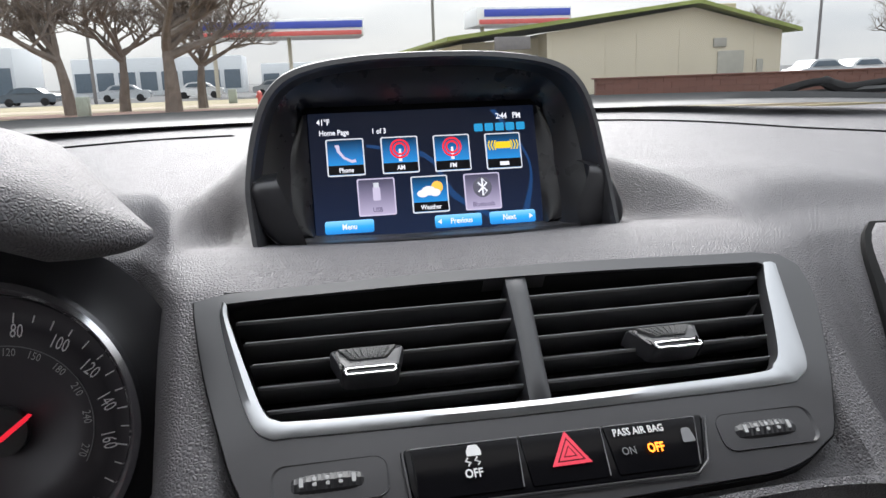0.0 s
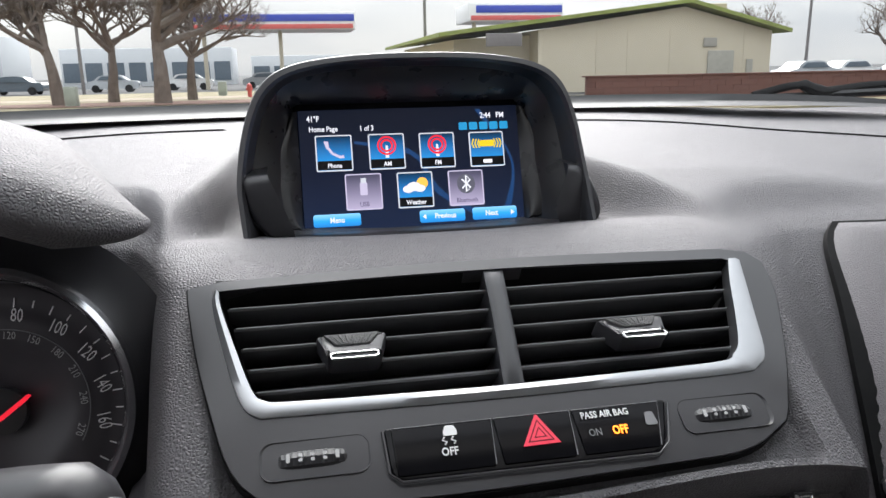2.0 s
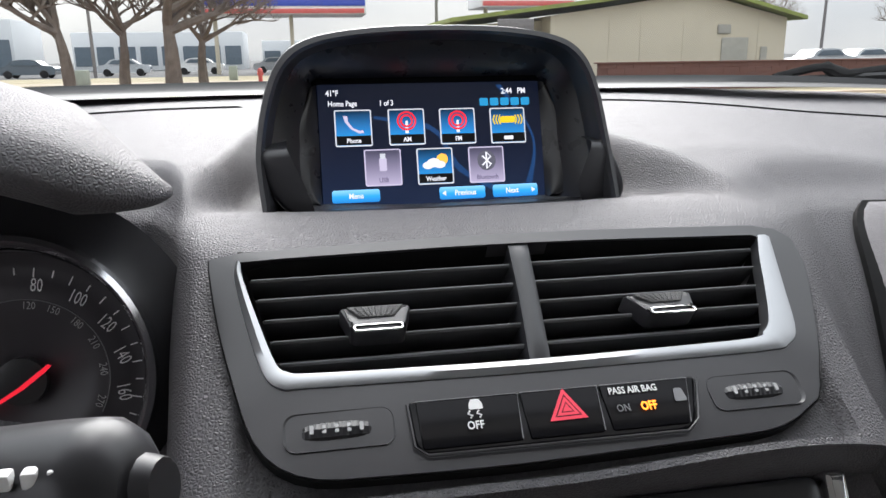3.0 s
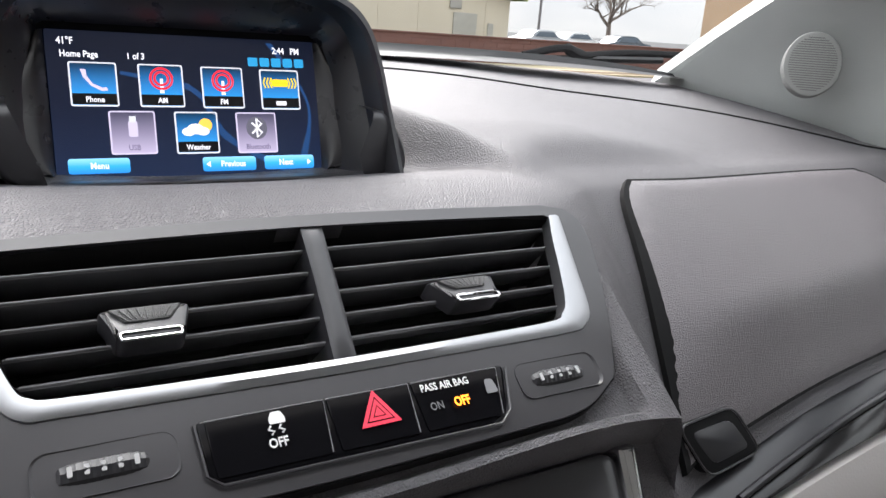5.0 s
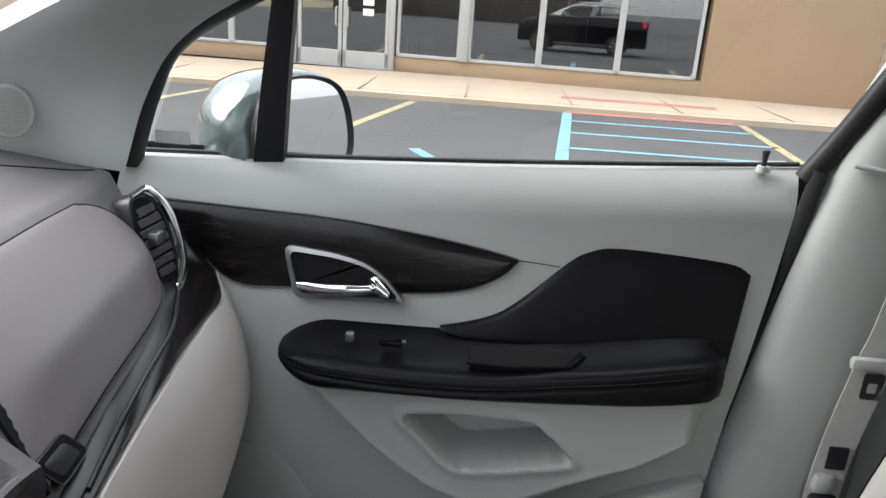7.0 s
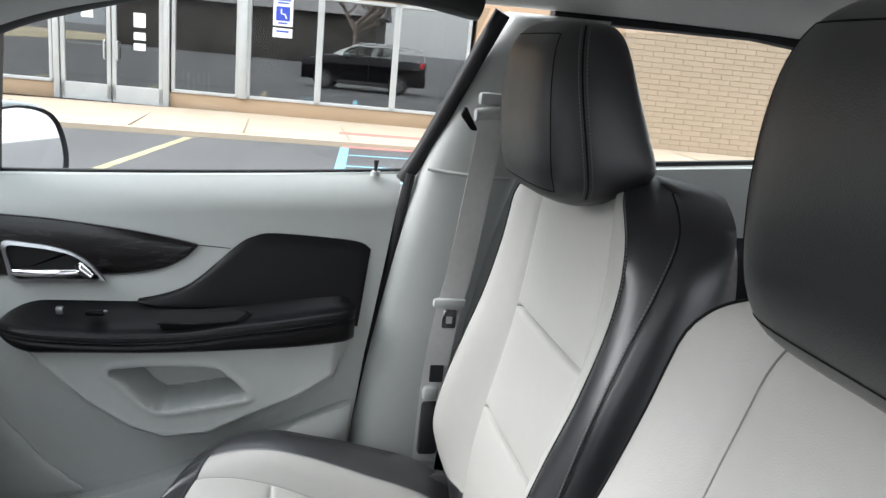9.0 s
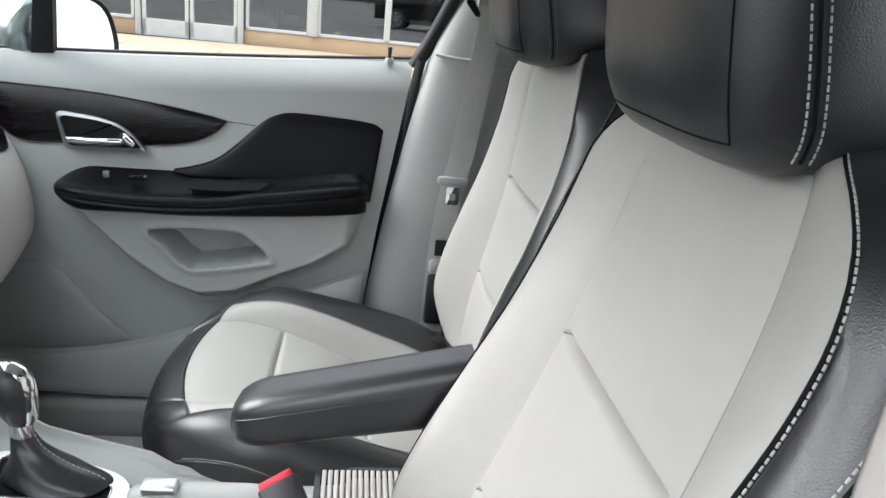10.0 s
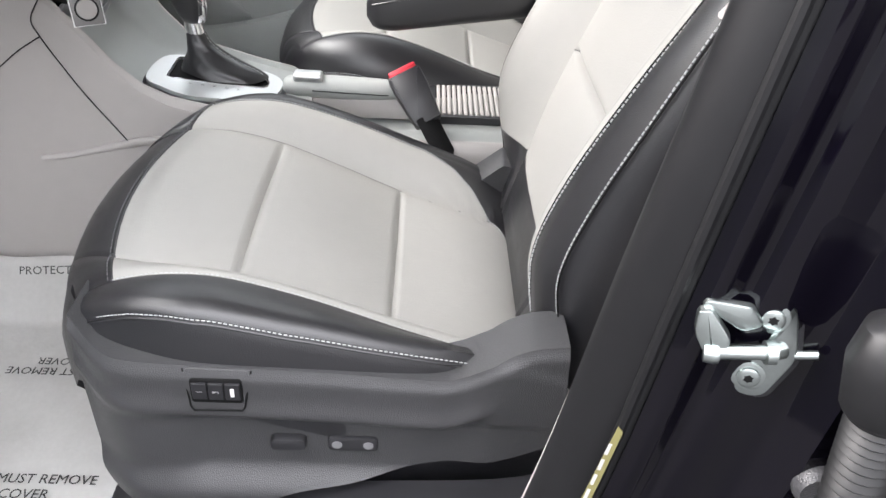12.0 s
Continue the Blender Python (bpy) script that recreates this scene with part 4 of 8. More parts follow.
part("dial", grid([ring_pts(r, w) for r, w in ((60, 3), (56, 0), (47, 0), (46.5, 0.4), (30, 0.4), (29.5, 0), (1, 0))], close_u=True), DIAL, cluster, "black dial face")
part("chrome_ring", grid([ring_pts(r, w, 72, (-3, 3)) for r, w in ((58.5, 10), (60, 20), (62.5, 24), (65, 22), (66, 16), (66, 5))], close_u=True), RINGCHROME, cluster, "chrome ring")
part("shroud", grid([ring_pts(r, w, 72, (-3, 3)) for r, w in ((66, 16), (70, 13), (78, 9), (88, 6))], close_u=True), BLACK, cluster, "black shroud")
part("dial_wall", grid([ring_pts(r, w, 72, (-2, 2)) for r, w in ((58, 0), (58.5, 12))], close_u=True), GLOSS, cluster)
for text, ang in (("60", 113), ("80", 80), ("100", 55), ("120", 32), ("140", 10), ("160", -13)):
    a = radians(ang)
    lettering(text, 6.4, clu, 42 * math.cos(a), 42 * math.sin(a), WHITEMARK, cluster, turn=(ang - 90) * 0.8, lift=0.8, width=0.62, align="CENTER")
for text, ang in (("120", 84), ("150", 66), ("180", 46), ("210", 26), ("240", 4), ("270", -21)):
    a = radians(ang)
    lettering(text, 3.6, clu, 33.5 * math.cos(a), 33.5 * math.sin(a), GREYMARK2, cluster, turn=(ang - 90), lift=0.8, width=0.8, align="CENTER")
for i in range(19):
    a = radians(140 - 9.6 * i)
    r0 = 49.5 if i % 2 else 48.5
    part("tick", plate([(r0 * math.cos(a) - 0.3 * math.sin(a), r0 * math.sin(a) + 0.3 * math.cos(a)), (53 * math.cos(a) - 0.3 * math.sin(a), 53 * math.sin(a) + 0.3 * math.cos(a)), (53 * math.cos(a) + 0.3 * math.sin(a), 53 * math.sin(a) - 0.3 * math.cos(a)), (r0 * math.cos(a) + 0.3 * math.sin(a), r0 * math.sin(a) - 0.3 * math.cos(a))], lambda u, v, w: clu(u, v, w + 0.7), 0.3), WHITEMARK, cluster)
part("scale_line", tube([clu(38 * math.cos(a), 38 * math.sin(a), 0.9) for a in np.linspace(radians(140), radians(-28), 40)], 0.0003, 5), GREYMARK, cluster)
part("needle", plate([(-42, -28), (-1, -2.4), (12, 7.4), (13.5, 6.6), (11, 4), (1, -3.6)], lambda u, v, w: clu(u, v, w + 7), 1.2), NEEDLE, cluster, "red needle")
part("hub", tube([clu(0, 0, 0), clu(0, 0, 6), clu(0, 0, 6.5)], [0.011, 0.011, 0.009], 24), BLACK, cluster)
lettering("mph", 4.5, clu, 32, -42, GREYMARK, cluster, turn=35, lift=0.8, width=0.8)

# visor over the cluster
rows = []
for x in np.r_[np.linspace(-0.139, -0.16, 12), np.linspace(-0.168, -0.56, 26)]:
    s = min(1.0, max(0.0, (-0.1385 - x) / 0.030)) ** 0.5
    arch = 1 - ((x + 0.345) / 0.22) ** 2
    zl = 1.170 + 0.052 * max(0.0, arch)
    c = (0.525, zl + 0.016)
    loop = [(0.478, zl), (0.463, zl + 0.006), (0.460, zl + 0.016), (0.474, zl + 0.028), (0.52, zl + 0.036), (0.60, zl + 0.032), (0.70, zl + 0.008), (0.80, 1.175), (0.80, 1.13), (0.60, zl - 0.012), (0.52, zl - 0.004)]
    rows.append([(x - 0.22 * max(0.0, y - 0.47), c[0] + (y - c[0]) * (0.35 + 0.65 * s), c[1] + (z - c[1]) * s) for y, z in spline(loop, 40, True)])
part("cluster_visor", loft(rows), DASH, dash, "dark grained visor", angle=60)

# side vent at the dash's end
pv = plane_frame((0.600, 0.556, 1.088), (-0.42, -0.86, 0.30), (0.88, -0.42, 0.1))
side_vent = thing("side_vent", "oval side air vent with a chrome arc", "air vent")
PV = [(u * 0.76, v) for u, v in spline([(-22, 52), (10, 60), (32, 40), (38, 5), (30, -38), (6, -62), (-20, -52), (-34, -10)], 48, True)]
part("vent_body", plate(PV, lambda u, v, w: pv(u, v, w + 1), 34, 2), BLACK, side_vent)
part("vent_mouth", plate([(u * 0.86 - 1, v * 0.90) for u, v in PV], lambda u, v, w: pv(u, v, w + 1.6), 2), MATTE, side_vent)
for i in range(-3, 4):
    hw = 19 * math.sqrt(max(0.05, 1 - (i / 4.0) ** 2))
    part("vane", box(0, 0, 0, 2 * hw / 1000, 0.002, 0.010, 0.0006, 1), GREYBEZEL, side_vent).matrix_local = Matrix.Translation(pv(0, i * 13, 5)) @ Matrix(((0.88, -0.42, -0.21, 0), (-0.42, -0.86, 0.27, 0), (0.1, 0.30, 0.94, 0), (0, 0, 0, 1)))
arc = [(u * 0.80, v) for u, v in spline([(-16, 60), (14, 63), (34, 44), (42, 8), (36, -34), (12, -64), (2, -66)], 40)]
part("chrome_arc", tube([pv(u, v, 5) for u, v in arc], [(0.004 + 0.0050 * (i / 39), 0.004) for i in range(40)], 10), BRIGHT, side_vent, "satin chrome arc")
part("vent_tab", box(0, 0, 0, 0.020, 0.014, 0.016, 0.003), CHROME, side_vent).matrix_local = Matrix.Translation(pv(-2, 4, 9))

# ---- passenger door ----
pdoor = thing("passenger_door", "grey moulded front door panel with black armrest and burl insert, closed", "car door")
BULGE = [(-0.20, 0.905), (-0.177, 0.893), (-0.148, 0.824), (-0.082, 0.780), (-0.005, 0.748), (0.072, 0.711), (0.149, 0.703), (0.206, 0.723), (0.279, 0.774), (0.35, 0.842), (0.406, 0.905), (0.46, 0.95)]
POCKET = spline([(0.239, 0.850), (0.16, 0.858), (0.075, 0.857), (0.048, 0.845), (0.008, 0.806), (0.03, 0.796), (0.139, 0.777), (0.175, 0.785), (0.212, 0.822)], 40, True)
REAR = [(0.40, -0.150), (0.616, -0.179), (0.872, -0.208), (1.043, -0.235), (1.2, -0.261), (1.25, -0.27)]
DOORX = [(0.40, 0.665), (0.50, 0.668), (0.65, 0.682), (0.80, 0.688), (0.93, 0.692), (0.98, 0.696), (1.05, 0.704), (1.15, 0.722), (1.19, 0.731), (1.25, 0.745)]


def lin(t, x):
    return float(np.interp(x, [q[0] for q in t], [q[1] for q in t]))




def inside_depth(y, z, poly):
    """Distance inside a closed outline (negative outside)."""
    p = np.array(poly)
    q = np.roll(p, -1, axis=0)
    e = q - p
    w = np.array((y, z)) - p
    t = np.clip((w * e).sum(1) / ((e * e).sum(1) + 1e-12), 0, 1)
    d = float(np.min(np.linalg.norm(w - e * t[:, None], axis=1)))
    c = ((p[:, 1] > z) != (q[:, 1] > z)) & (y < e[:, 0] * (z - p[:, 1]) / (e[:, 1] + 1e-12) + p[:, 0])
    return d if int(c.sum()) % 2 else -d


def door_x(y, z):
    x = lin(DOORX, z)
    zb = lin(BULGE, y)
    if -0.19 < y < 0.43:
        fade = smooth01((y + 0.19) / 0.05) * smooth01((0.43 - y) / 0.05)
        rise = smooth01((z - zb) / 0.026) * smooth01((0.925 - z) / 0.015)
        lip = math.exp(-((z - zb - 0.012) / 0.012) ** 2) * 0.006
        groove = 0.007 * math.exp(-((z - zb + 0.005) / 0.006) ** 2)
        x -= (0.046 * rise + lip - groove) * fade
        if 0.75 < z < 0.88 and -0.02 < y < 0.26:
            d = inside_depth(y, z, POCKET)
            x += 0.090 * smooth01((d + 0.001) / 0.008) + (-0.004 * math.exp(-((d + 0.006) / 0.007) ** 2))
    # lower sill scoop towards the hinge
    x += 0.012 * smooth01((0.62 - z) / 0.1) * smooth01((y - 0.1) / 0.2)
    return x


rows = []
for v in np.linspace(0, 1, 200):
    row = []
    for u in np.linspace(0, 1, 230):
        zt = 1.158 + 0.030 * u + 0.022 * u * u
        z = zt + (0.44 - zt) * v
        y = 0.66 + (lin(REAR, z) - 0.66) * u
        row.append((door_x(y, z) + 0.030 * max(0.0, 1 - (zt - z) / 0.062) ** 2, y, z))
    rows.append(row)
part("door_panel", closed_sheet(rows, (0.05, 0, 0)), GREYTRIM, pdoor, "warm grey moulded panel")
# sill along the glass
rows = []
for u in np.linspace(0, 1, 40):
    y = 0.66 - 0.925 * u
    zt = 1.158 + 0.030 * u + 0.022 * u * u
    rows.append([(lin(DOORX, zt) + 0.028, y, zt - 0.001), (0.764, y, zt + 0.002), (0.778, y, zt + 0.002), (0.782, y, zt - 0.01)])
part("window_ledge", grid(rows), GREYTRIM, pdoor)
part("window_seal", tube([(0.772, 0.66 - 0.925 * u, 1.161 + 0.030 * u + 0.022 * u * u) for u in np.linspace(0, 1, 24)], (0.005), 8), RUBBER, pdoor)


def on_door(points, off):
    return [(door_x(y, z) - off, y, z) for y, z in points]


top = spline([(0.635, 1.112), (0.50, 1.108), (0.358, 1.103), (0.23, 1.090), (0.15, 1.078), (0.101, 1.068)], 30)
low = spline([(0.60, 1.085), (0.545, 1.045), (0.487, 1.003), (0.40, 1.003), (0.253, 1.008), (0.17, 1.020), (0.125, 1.042), (0.101, 1.066)], 30)
part("burl_insert", sheet(on_door(top, 0.003), on_door(low, 0.003), 10, (0.02, 0, 0), 0.007), WOOD, pdoor, "dark burl veneer insert")
part("insert_line", tube(on_door(top, 0.005), 0.0012, 6), GREYBEZEL, pdoor)
part("insert_line", tube(on_door(low[4:], 0.003), 0.0012, 6), GREYBEZEL, pdoor)
part("panel_seam", tube(on_door(spline([(0.101, 1.066), (0.07, 1.064), (0.045, 1.062)], 8), 0.0002), 0.0008, 5), RUBBER, pdoor)
up_a = spline([(0.20, 0.967), (0.165, 0.975), (0.125, 0.990), (0.092, 1.014), (0.035, 1.068), (0.005, 1.086), (-0.03, 1.093), (-0.118, 1.090), (-0.185, 1.084), (-0.208, 1.072)], 40)
up_b = spline([(0.20, 0.964), (0.165, 0.955), (0.12, 0.953), (0.08, 0.950), (0.02, 0.947), (-0.03, 0.944), (-0.07, 0.940), (-0.118, 0.936), (-0.165, 0.930), (-0.190, 0.926)], 40)
part("upper_pad", sheet(on_door(up_a, 0.002), on_door(up_b, 0.010), 14, (0.02, 0, 0), 0.008, 0.35), DOORVINYL, pdoor, "black padded vinyl upper panel")
# armrest
rows = []
for s in np.linspace(0, 1, 60):
    s = s ** 1.6
    y = 0.420 - 0.602 * s
    k = math.sqrt(max(0.0, 1 - (1 - s / 0.12) ** 2)) if s < 0.12 else 1.0
    k2 = smooth01((1 - s) / 0.03) if s > 0.97 else 1
    k3 = math.sqrt(max(0.0, 1 - ((s - 0.86) / 0.14) ** 2)) if s > 0.86 else 1.0
    reach = 0.672 - 0.055 * k * (0.35 + 0.65 * k3) * (1 - 0.25 * smooth01((s - 0.75) / 0.25))
    zt = 0.934 - 0.012 * math.sin(math.pi * min(1, s * 1.6)) + 0.030 * smooth01((s - 0.5) / 0.5)
    zm = zt - 0.014
    zb = 0.915 - 0.022 * k * (1 - smooth01((s - 0.35) / 0.65) * 0.85)
    rise = 0.030 + 0.014 * math.sin(math.pi * min(1, s * 1.5))
    loop = [(0.70, zt + rise * k), (0.688, zt + rise * 0.8 * k), (reach + 0.03, zt + 0.008), (reach + 0.008, zt + 0.003), (reach, zt - 0.006), (reach + 0.003, zm), (reach - 0.001, zm - 0.008), (reach + 0.006, zb), (reach + 0.025, zb - 0.006), (0.70, zb - 0.004)]
    cy = zt - 0.01
    rows.append([(x, y, cy + (z - cy) * (0.25 + 0.75 * k)) for x, z in spline(loop, 36)])
arm = part("armrest", loft(rows), DOORVINYL, pdoor, "black padded armrest", angle=70)
for k in (10, 13, 16):
    part("welt", tube([tuple(Vector(r[k + 4]) + Vector((-0.0005, 0, 0))) for r in rows[3:-2]], 0.0012, 6), DOORVINYL, arm)
dashes([tuple(Vector(r[14 + 4]) + Vector((-0.0012, 0, 0))) for r in rows[4:-3]], 0.006, 0.0035, 0.0005, DARKTHREAD, arm)
part("grab_well", sheet([(0.660, y, 0.957) for y in np.linspace(0.158, 0.012, 8)], [(0.634, y, 0.9445) for y in np.linspace(0.155, 0.035, 8)], 4, (0.004, 0, -0.012)), MATTE, arm, "black grab recess")
part("well_rim", tube([(0.6325, 0.160, 0.944), (0.6320, 0.10, 0.943), (0.634, 0.025, 0.949), (0.655, 0.004, 0.958), (0.663, 0.012, 0.960)], 0.002, 6), DOORVINYL, arm)
part("lock_switch", box(0.653, 0.318, 0.957, 0.010, 0.012, 0.014, 0.003), CHROME, arm, "small chrome lock switch")
part("window_switch", box(0.652, 0.262, 0.954, 0.016, 0.030, 0.008, 0.003), GLOSS, arm)
part("window_switch", box(0.650, 0.245, 0.9575, 0.006, 0.006, 0.004, 0.001), CHROME, arm)
# inside handle
dpl = plane_frame((0.692, 0.0, 0.0), (-1, 0, 0.10), (0, 1, 0))


def dh(u, v, w=0.0):
    return (door_x(u, v) - 0.0105 - w * 0.001, u, v)


cup_o = quad_outline([(0.420, 1.066), (0.402, 0.993), (0.249, 0.997), (0.286, 1.042), (0.335, 1.058)], [0.016, 0.012, 0.010, 0.03, 0.03], 7)
cc = np.mean(np.array(cup_o), axis=0)
cup_i = [tuple(cc + (np.array(q) - cc) * np.array((0.90, 0.80))) for q in cup_o]
part("handle_bezel", ring_plate(cup_o, cup_i, dh, 6, 3.5, 5), CHROME, pdoor, "satin chrome handle bezel")
part("handle_cup", plate(cup_i, lambda u, v, w: dh(u, v, w + 1.0), 8), MATTE, pdoor, "black handle cup")
part("pull_lever", loft([[(0.690 - q * 0.0, 0.398 - 0.115 * s, 0.0) for q in ()] or [(0.684 - 0.010 * math.sin(math.pi * s) + rr * 0.006 * math.cos(a), 0.398 - 0.118 * s, 1.012 + 0.004 * s + rr * 0.008 * math.sin(a)) for a in np.linspace(0, 2 * math.pi, 13)[:-1]] for s in np.linspace(0, 1, 12) for rr in (0.5 + 0.5 * math.sin(math.pi * min(1, 0.15 + s * 0.8)),)]), BRIGHT, pdoor, "chrome pull lever")
part("lever_hub", tube([(0.690, 0.292, 1.022), (0.678, 0.286, 1.020), (0.676, 0.272, 1.010)], [0.012, 0.010, 0.006], 12), BRIGHT, pdoor)
lk = part("lock_knob", tube([(0.752, -0.212, 1.204), (0.752, -0.212, 1.220), (0.752, -0.212, 1.232), (0.752, -0.212, 1.234)], [0.0035, 0.0035, 0.0055, 0.004], 12), BLACK, pdoor, "black lock knob")
part("knob_collar", tube([(0.752, -0.212, 1.204), (0.752, -0.212, 1.212)], [0.010, 0.008], 14), GREYTRIM, pdoor)
# speaker cover low at the hinge
sp_a = spline([(0.62, 0.70), (0.56, 0.745), (0.50, 0.760), (0.44, 0.750), (0.40, 0.712), (0.355, 0.655), (0.295, 0.602)], 30)
sp_b = spline([(0.64, 0.57), (0.56, 0.572), (0.50, 0.575), (0.44, 0.578), (0.40, 0.581), (0.355, 0.586), (0.295, 0.598)], 30)
part("speaker_cover", sheet(on_door(sp_a, 0.003), on_door(sp_b, 0.003), 10, (0.02, 0, 0), 0.006), GREYTRIM, pdoor)
# lower foot ledge
led_a = spline([(0.655, 0.62, 0.565), (0.655, 0.45, 0.565), (0.650, 0.29, 0.592), (0.645, 0.14, 0.640), (0.648, 0.02, 0.690), (0.652, -0.12, 0.752), (0.66, -0.185, 0.775)], 30)
led_b = spline([(0.625, 0.62, 0.50), (0.625, 0.45, 0.495), (0.622, 0.29, 0.490), (0.622, 0.14, 0.490), (0.625, 0.02, 0.50), (0.63, -0.09, 0.52), (0.645, -0.165, 0.55)], 30)
part("lower_ledge", sheet(led_a, led_b, 10, (0.04, 0, 0), 0.010), GREYTRIM, pdoor)
# frame round the glass, and the glass
frame_path = spline([(0.735, 0.655, 1.150), (0.735, 0.622, 1.25), (0.728, 0.575, 1.325), (0.715, 0.46, 1.395), (0.695, 0.33, 1.452), (0.670, 0.10, 1.510), (0.655, -0.20, 1.530), (0.660, -0.36, 1.515)], 40)
part("upper_frame", tube(frame_path, [(0.014, 0.025)] * 40, 10), RUBBER, pdoor, "black window frame")
part("rear_frame", tube(spline([(0.660, -0.40, 1.515), (0.690, -0.352, 1.40), (0.722, -0.298, 1.27), (0.735, -0.262, 1.20)], 16), [(0.016, 0.012)] * 16, 10), RUBBER, pdoor, "black window frame")
part("front_strut", sheet([(0.752, 0.478, 1.162), (0.738, 0.462, 1.27), (0.712, 0.436, 1.405)], [(0.752, 0.436, 1.165), (0.738, 0.426, 1.27), (0.712, 0.408, 1.413)], 4, (0.02, 0, 0), 0.003), RUBBER, pdoor, "black quarter-light strut")
pane = part("pane", grid([spline([(0.765, 0.64, 1.15), (0.765, 0.2, 1.17), (0.765, -0.27, 1.20)], 10), spline([(0.735, 0.55, 1.35), (0.72, 0.2, 1.36), (0.715, -0.33, 1.37)], 10), spline([(0.690, 0.30, 1.48), (0.670, 0.05, 1.52), (0.665, -0.38, 1.52)], 10)]), GLASS, pdoor, "clear door glass")
pane.visible_shadow = False
part("glass_mark", plate(rounded(0.05, 0.018, 0.002, 3, 0.592, 1.187), lambda u, v, w: (0.7555, u, v), 0.001), GREYMARK2, pdoor, "pale etched glass marking")
# door seal and shut line
seal = [(0.722 - 0.02 * (1.2 - z), lin(REAR, z) - 0.010, z) for z in np.linspace(1.215, 0.44, 24)]
part("shut_seal", tube(seal, [(0.011, 0.009)] * 24, 8), RUBBER, pdoor, "black rubber door seal")
part("door_skin", grid([[(0.800, y, 1.17), (0.86, y, 1.0), (0.885, y, 0.80), (0.88, y, 0.5), (0.86, y, 0.32)] for y in (0.80, 0.4, 0.0, -0.26)]), PAINT, pdoor, "dark painted outer skin")

# door mirror
MC = Vector((0.868, 0.425, 1.192))
mt, mn = Vector((0.89, -0.45, 0)), Vector((0.45, 0.89, 0))


def ml(u, v, d):
    return tuple(MC + mt * u + mn * (d + 0.10 * v) + Vector((0, 0, v)))


MG = spline([(-0.112, -0.070), (-0.02, -0.074), (0.055, -0.072), (0.092, -0.052), (0.102, -0.012), (0.088, 0.044), (0.052, 0.072), (-0.02, 0.082), (-0.085, 0.066), (-0.122, 0.010)], 44, True)
mgc = np.mean(np.array(MG), axis=0)
mir = part("door_mirror", loft([[ml(mgc[0] + (u - mgc[0]) * r - 0.03 * d, mgc[1] + (v - mgc[1]) * r, d) for u, v in MG] for d, r in ((0.006, 1.0), (0.010, 1.06), (0.03, 1.09), (0.06, 1.07), (0.09, 1.00), (0.12, 0.88), (0.145, 0.70), (0.162, 0.46), (0.170, 0.20), (0.172, 0.02))]), SKYTINTPAINT, pdoor, "dark mirror housing with the reflected sky in its teal-grey colour", angle=75)
part("mirror_rim", ring_plate(MG, [tuple(mgc + (np.array(q) - mgc) * 0.92) for q in MG], lambda u, v, w=0: ml(u, v, -w), 0.02, 0.004, -0.004), BLACK, mir)
part("mirror_glass", plate([tuple(mgc + (np.array(q) - mgc) * 0.94) for q in MG], lambda u, v, w: ml(u, v, 0.003 - w), 0.003), MIRROR, mir, "mirror glass")
part("mirror_arm", tube([(0.78, 0.50, 1.15), (0.84, 0.50, 1.14)], [0.03, 0.03], 10), BLACK, pdoor)

# ---- pillars, roof and floor ----
apil = tagged(part("pillar_front", sheet(spline([(0.645, 0.985, 1.185), (0.630, 0.86, 1.258), (0.612, 0.72, 1.330), (0.595, 0.58, 1.395), (0.570, 0.38, 1.470), (0.545, 0.15, 1.520)], 30), spline([(0.705, 0.640, 1.145), (0.722, 0.612, 1.245), (0.718, 0.560, 1.322), (0.706, 0.455, 1.388), (0.686, 0.32, 1.445), (0.655, 0.10, 1.500)], 30), 12, (0.03, 0.02, 0.02), 0.016, 0.6), GREYTRIM), "warm grey moulded windscreen pillar trim", "pillar trim", kind="structure")
spc = Vector((0.628, 0.742, 1.229))
spn = Vector((-0.72, -0.66, 0.16)).normalized()
gf = plane_frame(tuple(spc + spn * 0.004), tuple(spn), (0.66, -0.72, 0))
# Slots are thin raised bars with their shade put into the colour.
GRILLEDARK = material("shaded_grille_slot", (0.13, 0.13, 0.125), 0.7)
grille = part("speaker_grille", plate([(28 * math.cos(a), 33 * math.sin(a)) for a in np.linspace(0, 2 * math.pi, 49)[:-1]], gf, 20, 3), SPEAKERMESH, apil, "round grey speaker grille")
for i in range(-12, 13):
    v = i * 2.4
    hw = 23 * math.sqrt(max(0, 1 - (v / 28) ** 2))
    if hw > 3:
        part("slot", plate(rounded(2 * hw, 0.9, 0.3, 3, 0, v), lambda u, q, w: gf(u, q, w + 0.3), 0.5), GRILLEDARK, grille)
apil_l = tagged(part("pillar_front_driver", sheet(spline([(-0.645, 0.985, 1.185), (-0.612, 0.72, 1.330), (-0.570, 0.38, 1.470), (-0.545, 0.15, 1.520)], 20), spline([(-0.705, 0.640, 1.145), (-0.718, 0.560, 1.322), (-0.686, 0.32, 1.445), (-0.655, 0.10, 1.500)], 20), 8, (-0.03, 0.02, 0.02), 0.012), GREYTRIM), "warm grey moulded windscreen pillar trim", "pillar trim", kind="structure")
rows = []
for y in np.linspace(0.36, -2.0, 30):
    e = 1.515 + 0.035 * math.sin(math.pi * min(1, max(0, (0.5 - y) / 2.4))) - (0.05 * smooth01((y - 0.15) / 0.25))
    rows.append([(x, y, e + 0.03 * (1 - (x / 0.68) ** 2) - 0.02 * abs(x / 0.68) ** 6) for x in np.linspace(-0.68, 0.68, 25)])
tagged(part("ceiling", closed_sheet(rows, (0, 0, 0.06)), HEADLINER), "pale grey fabric headliner", "headliner", kind="structure")

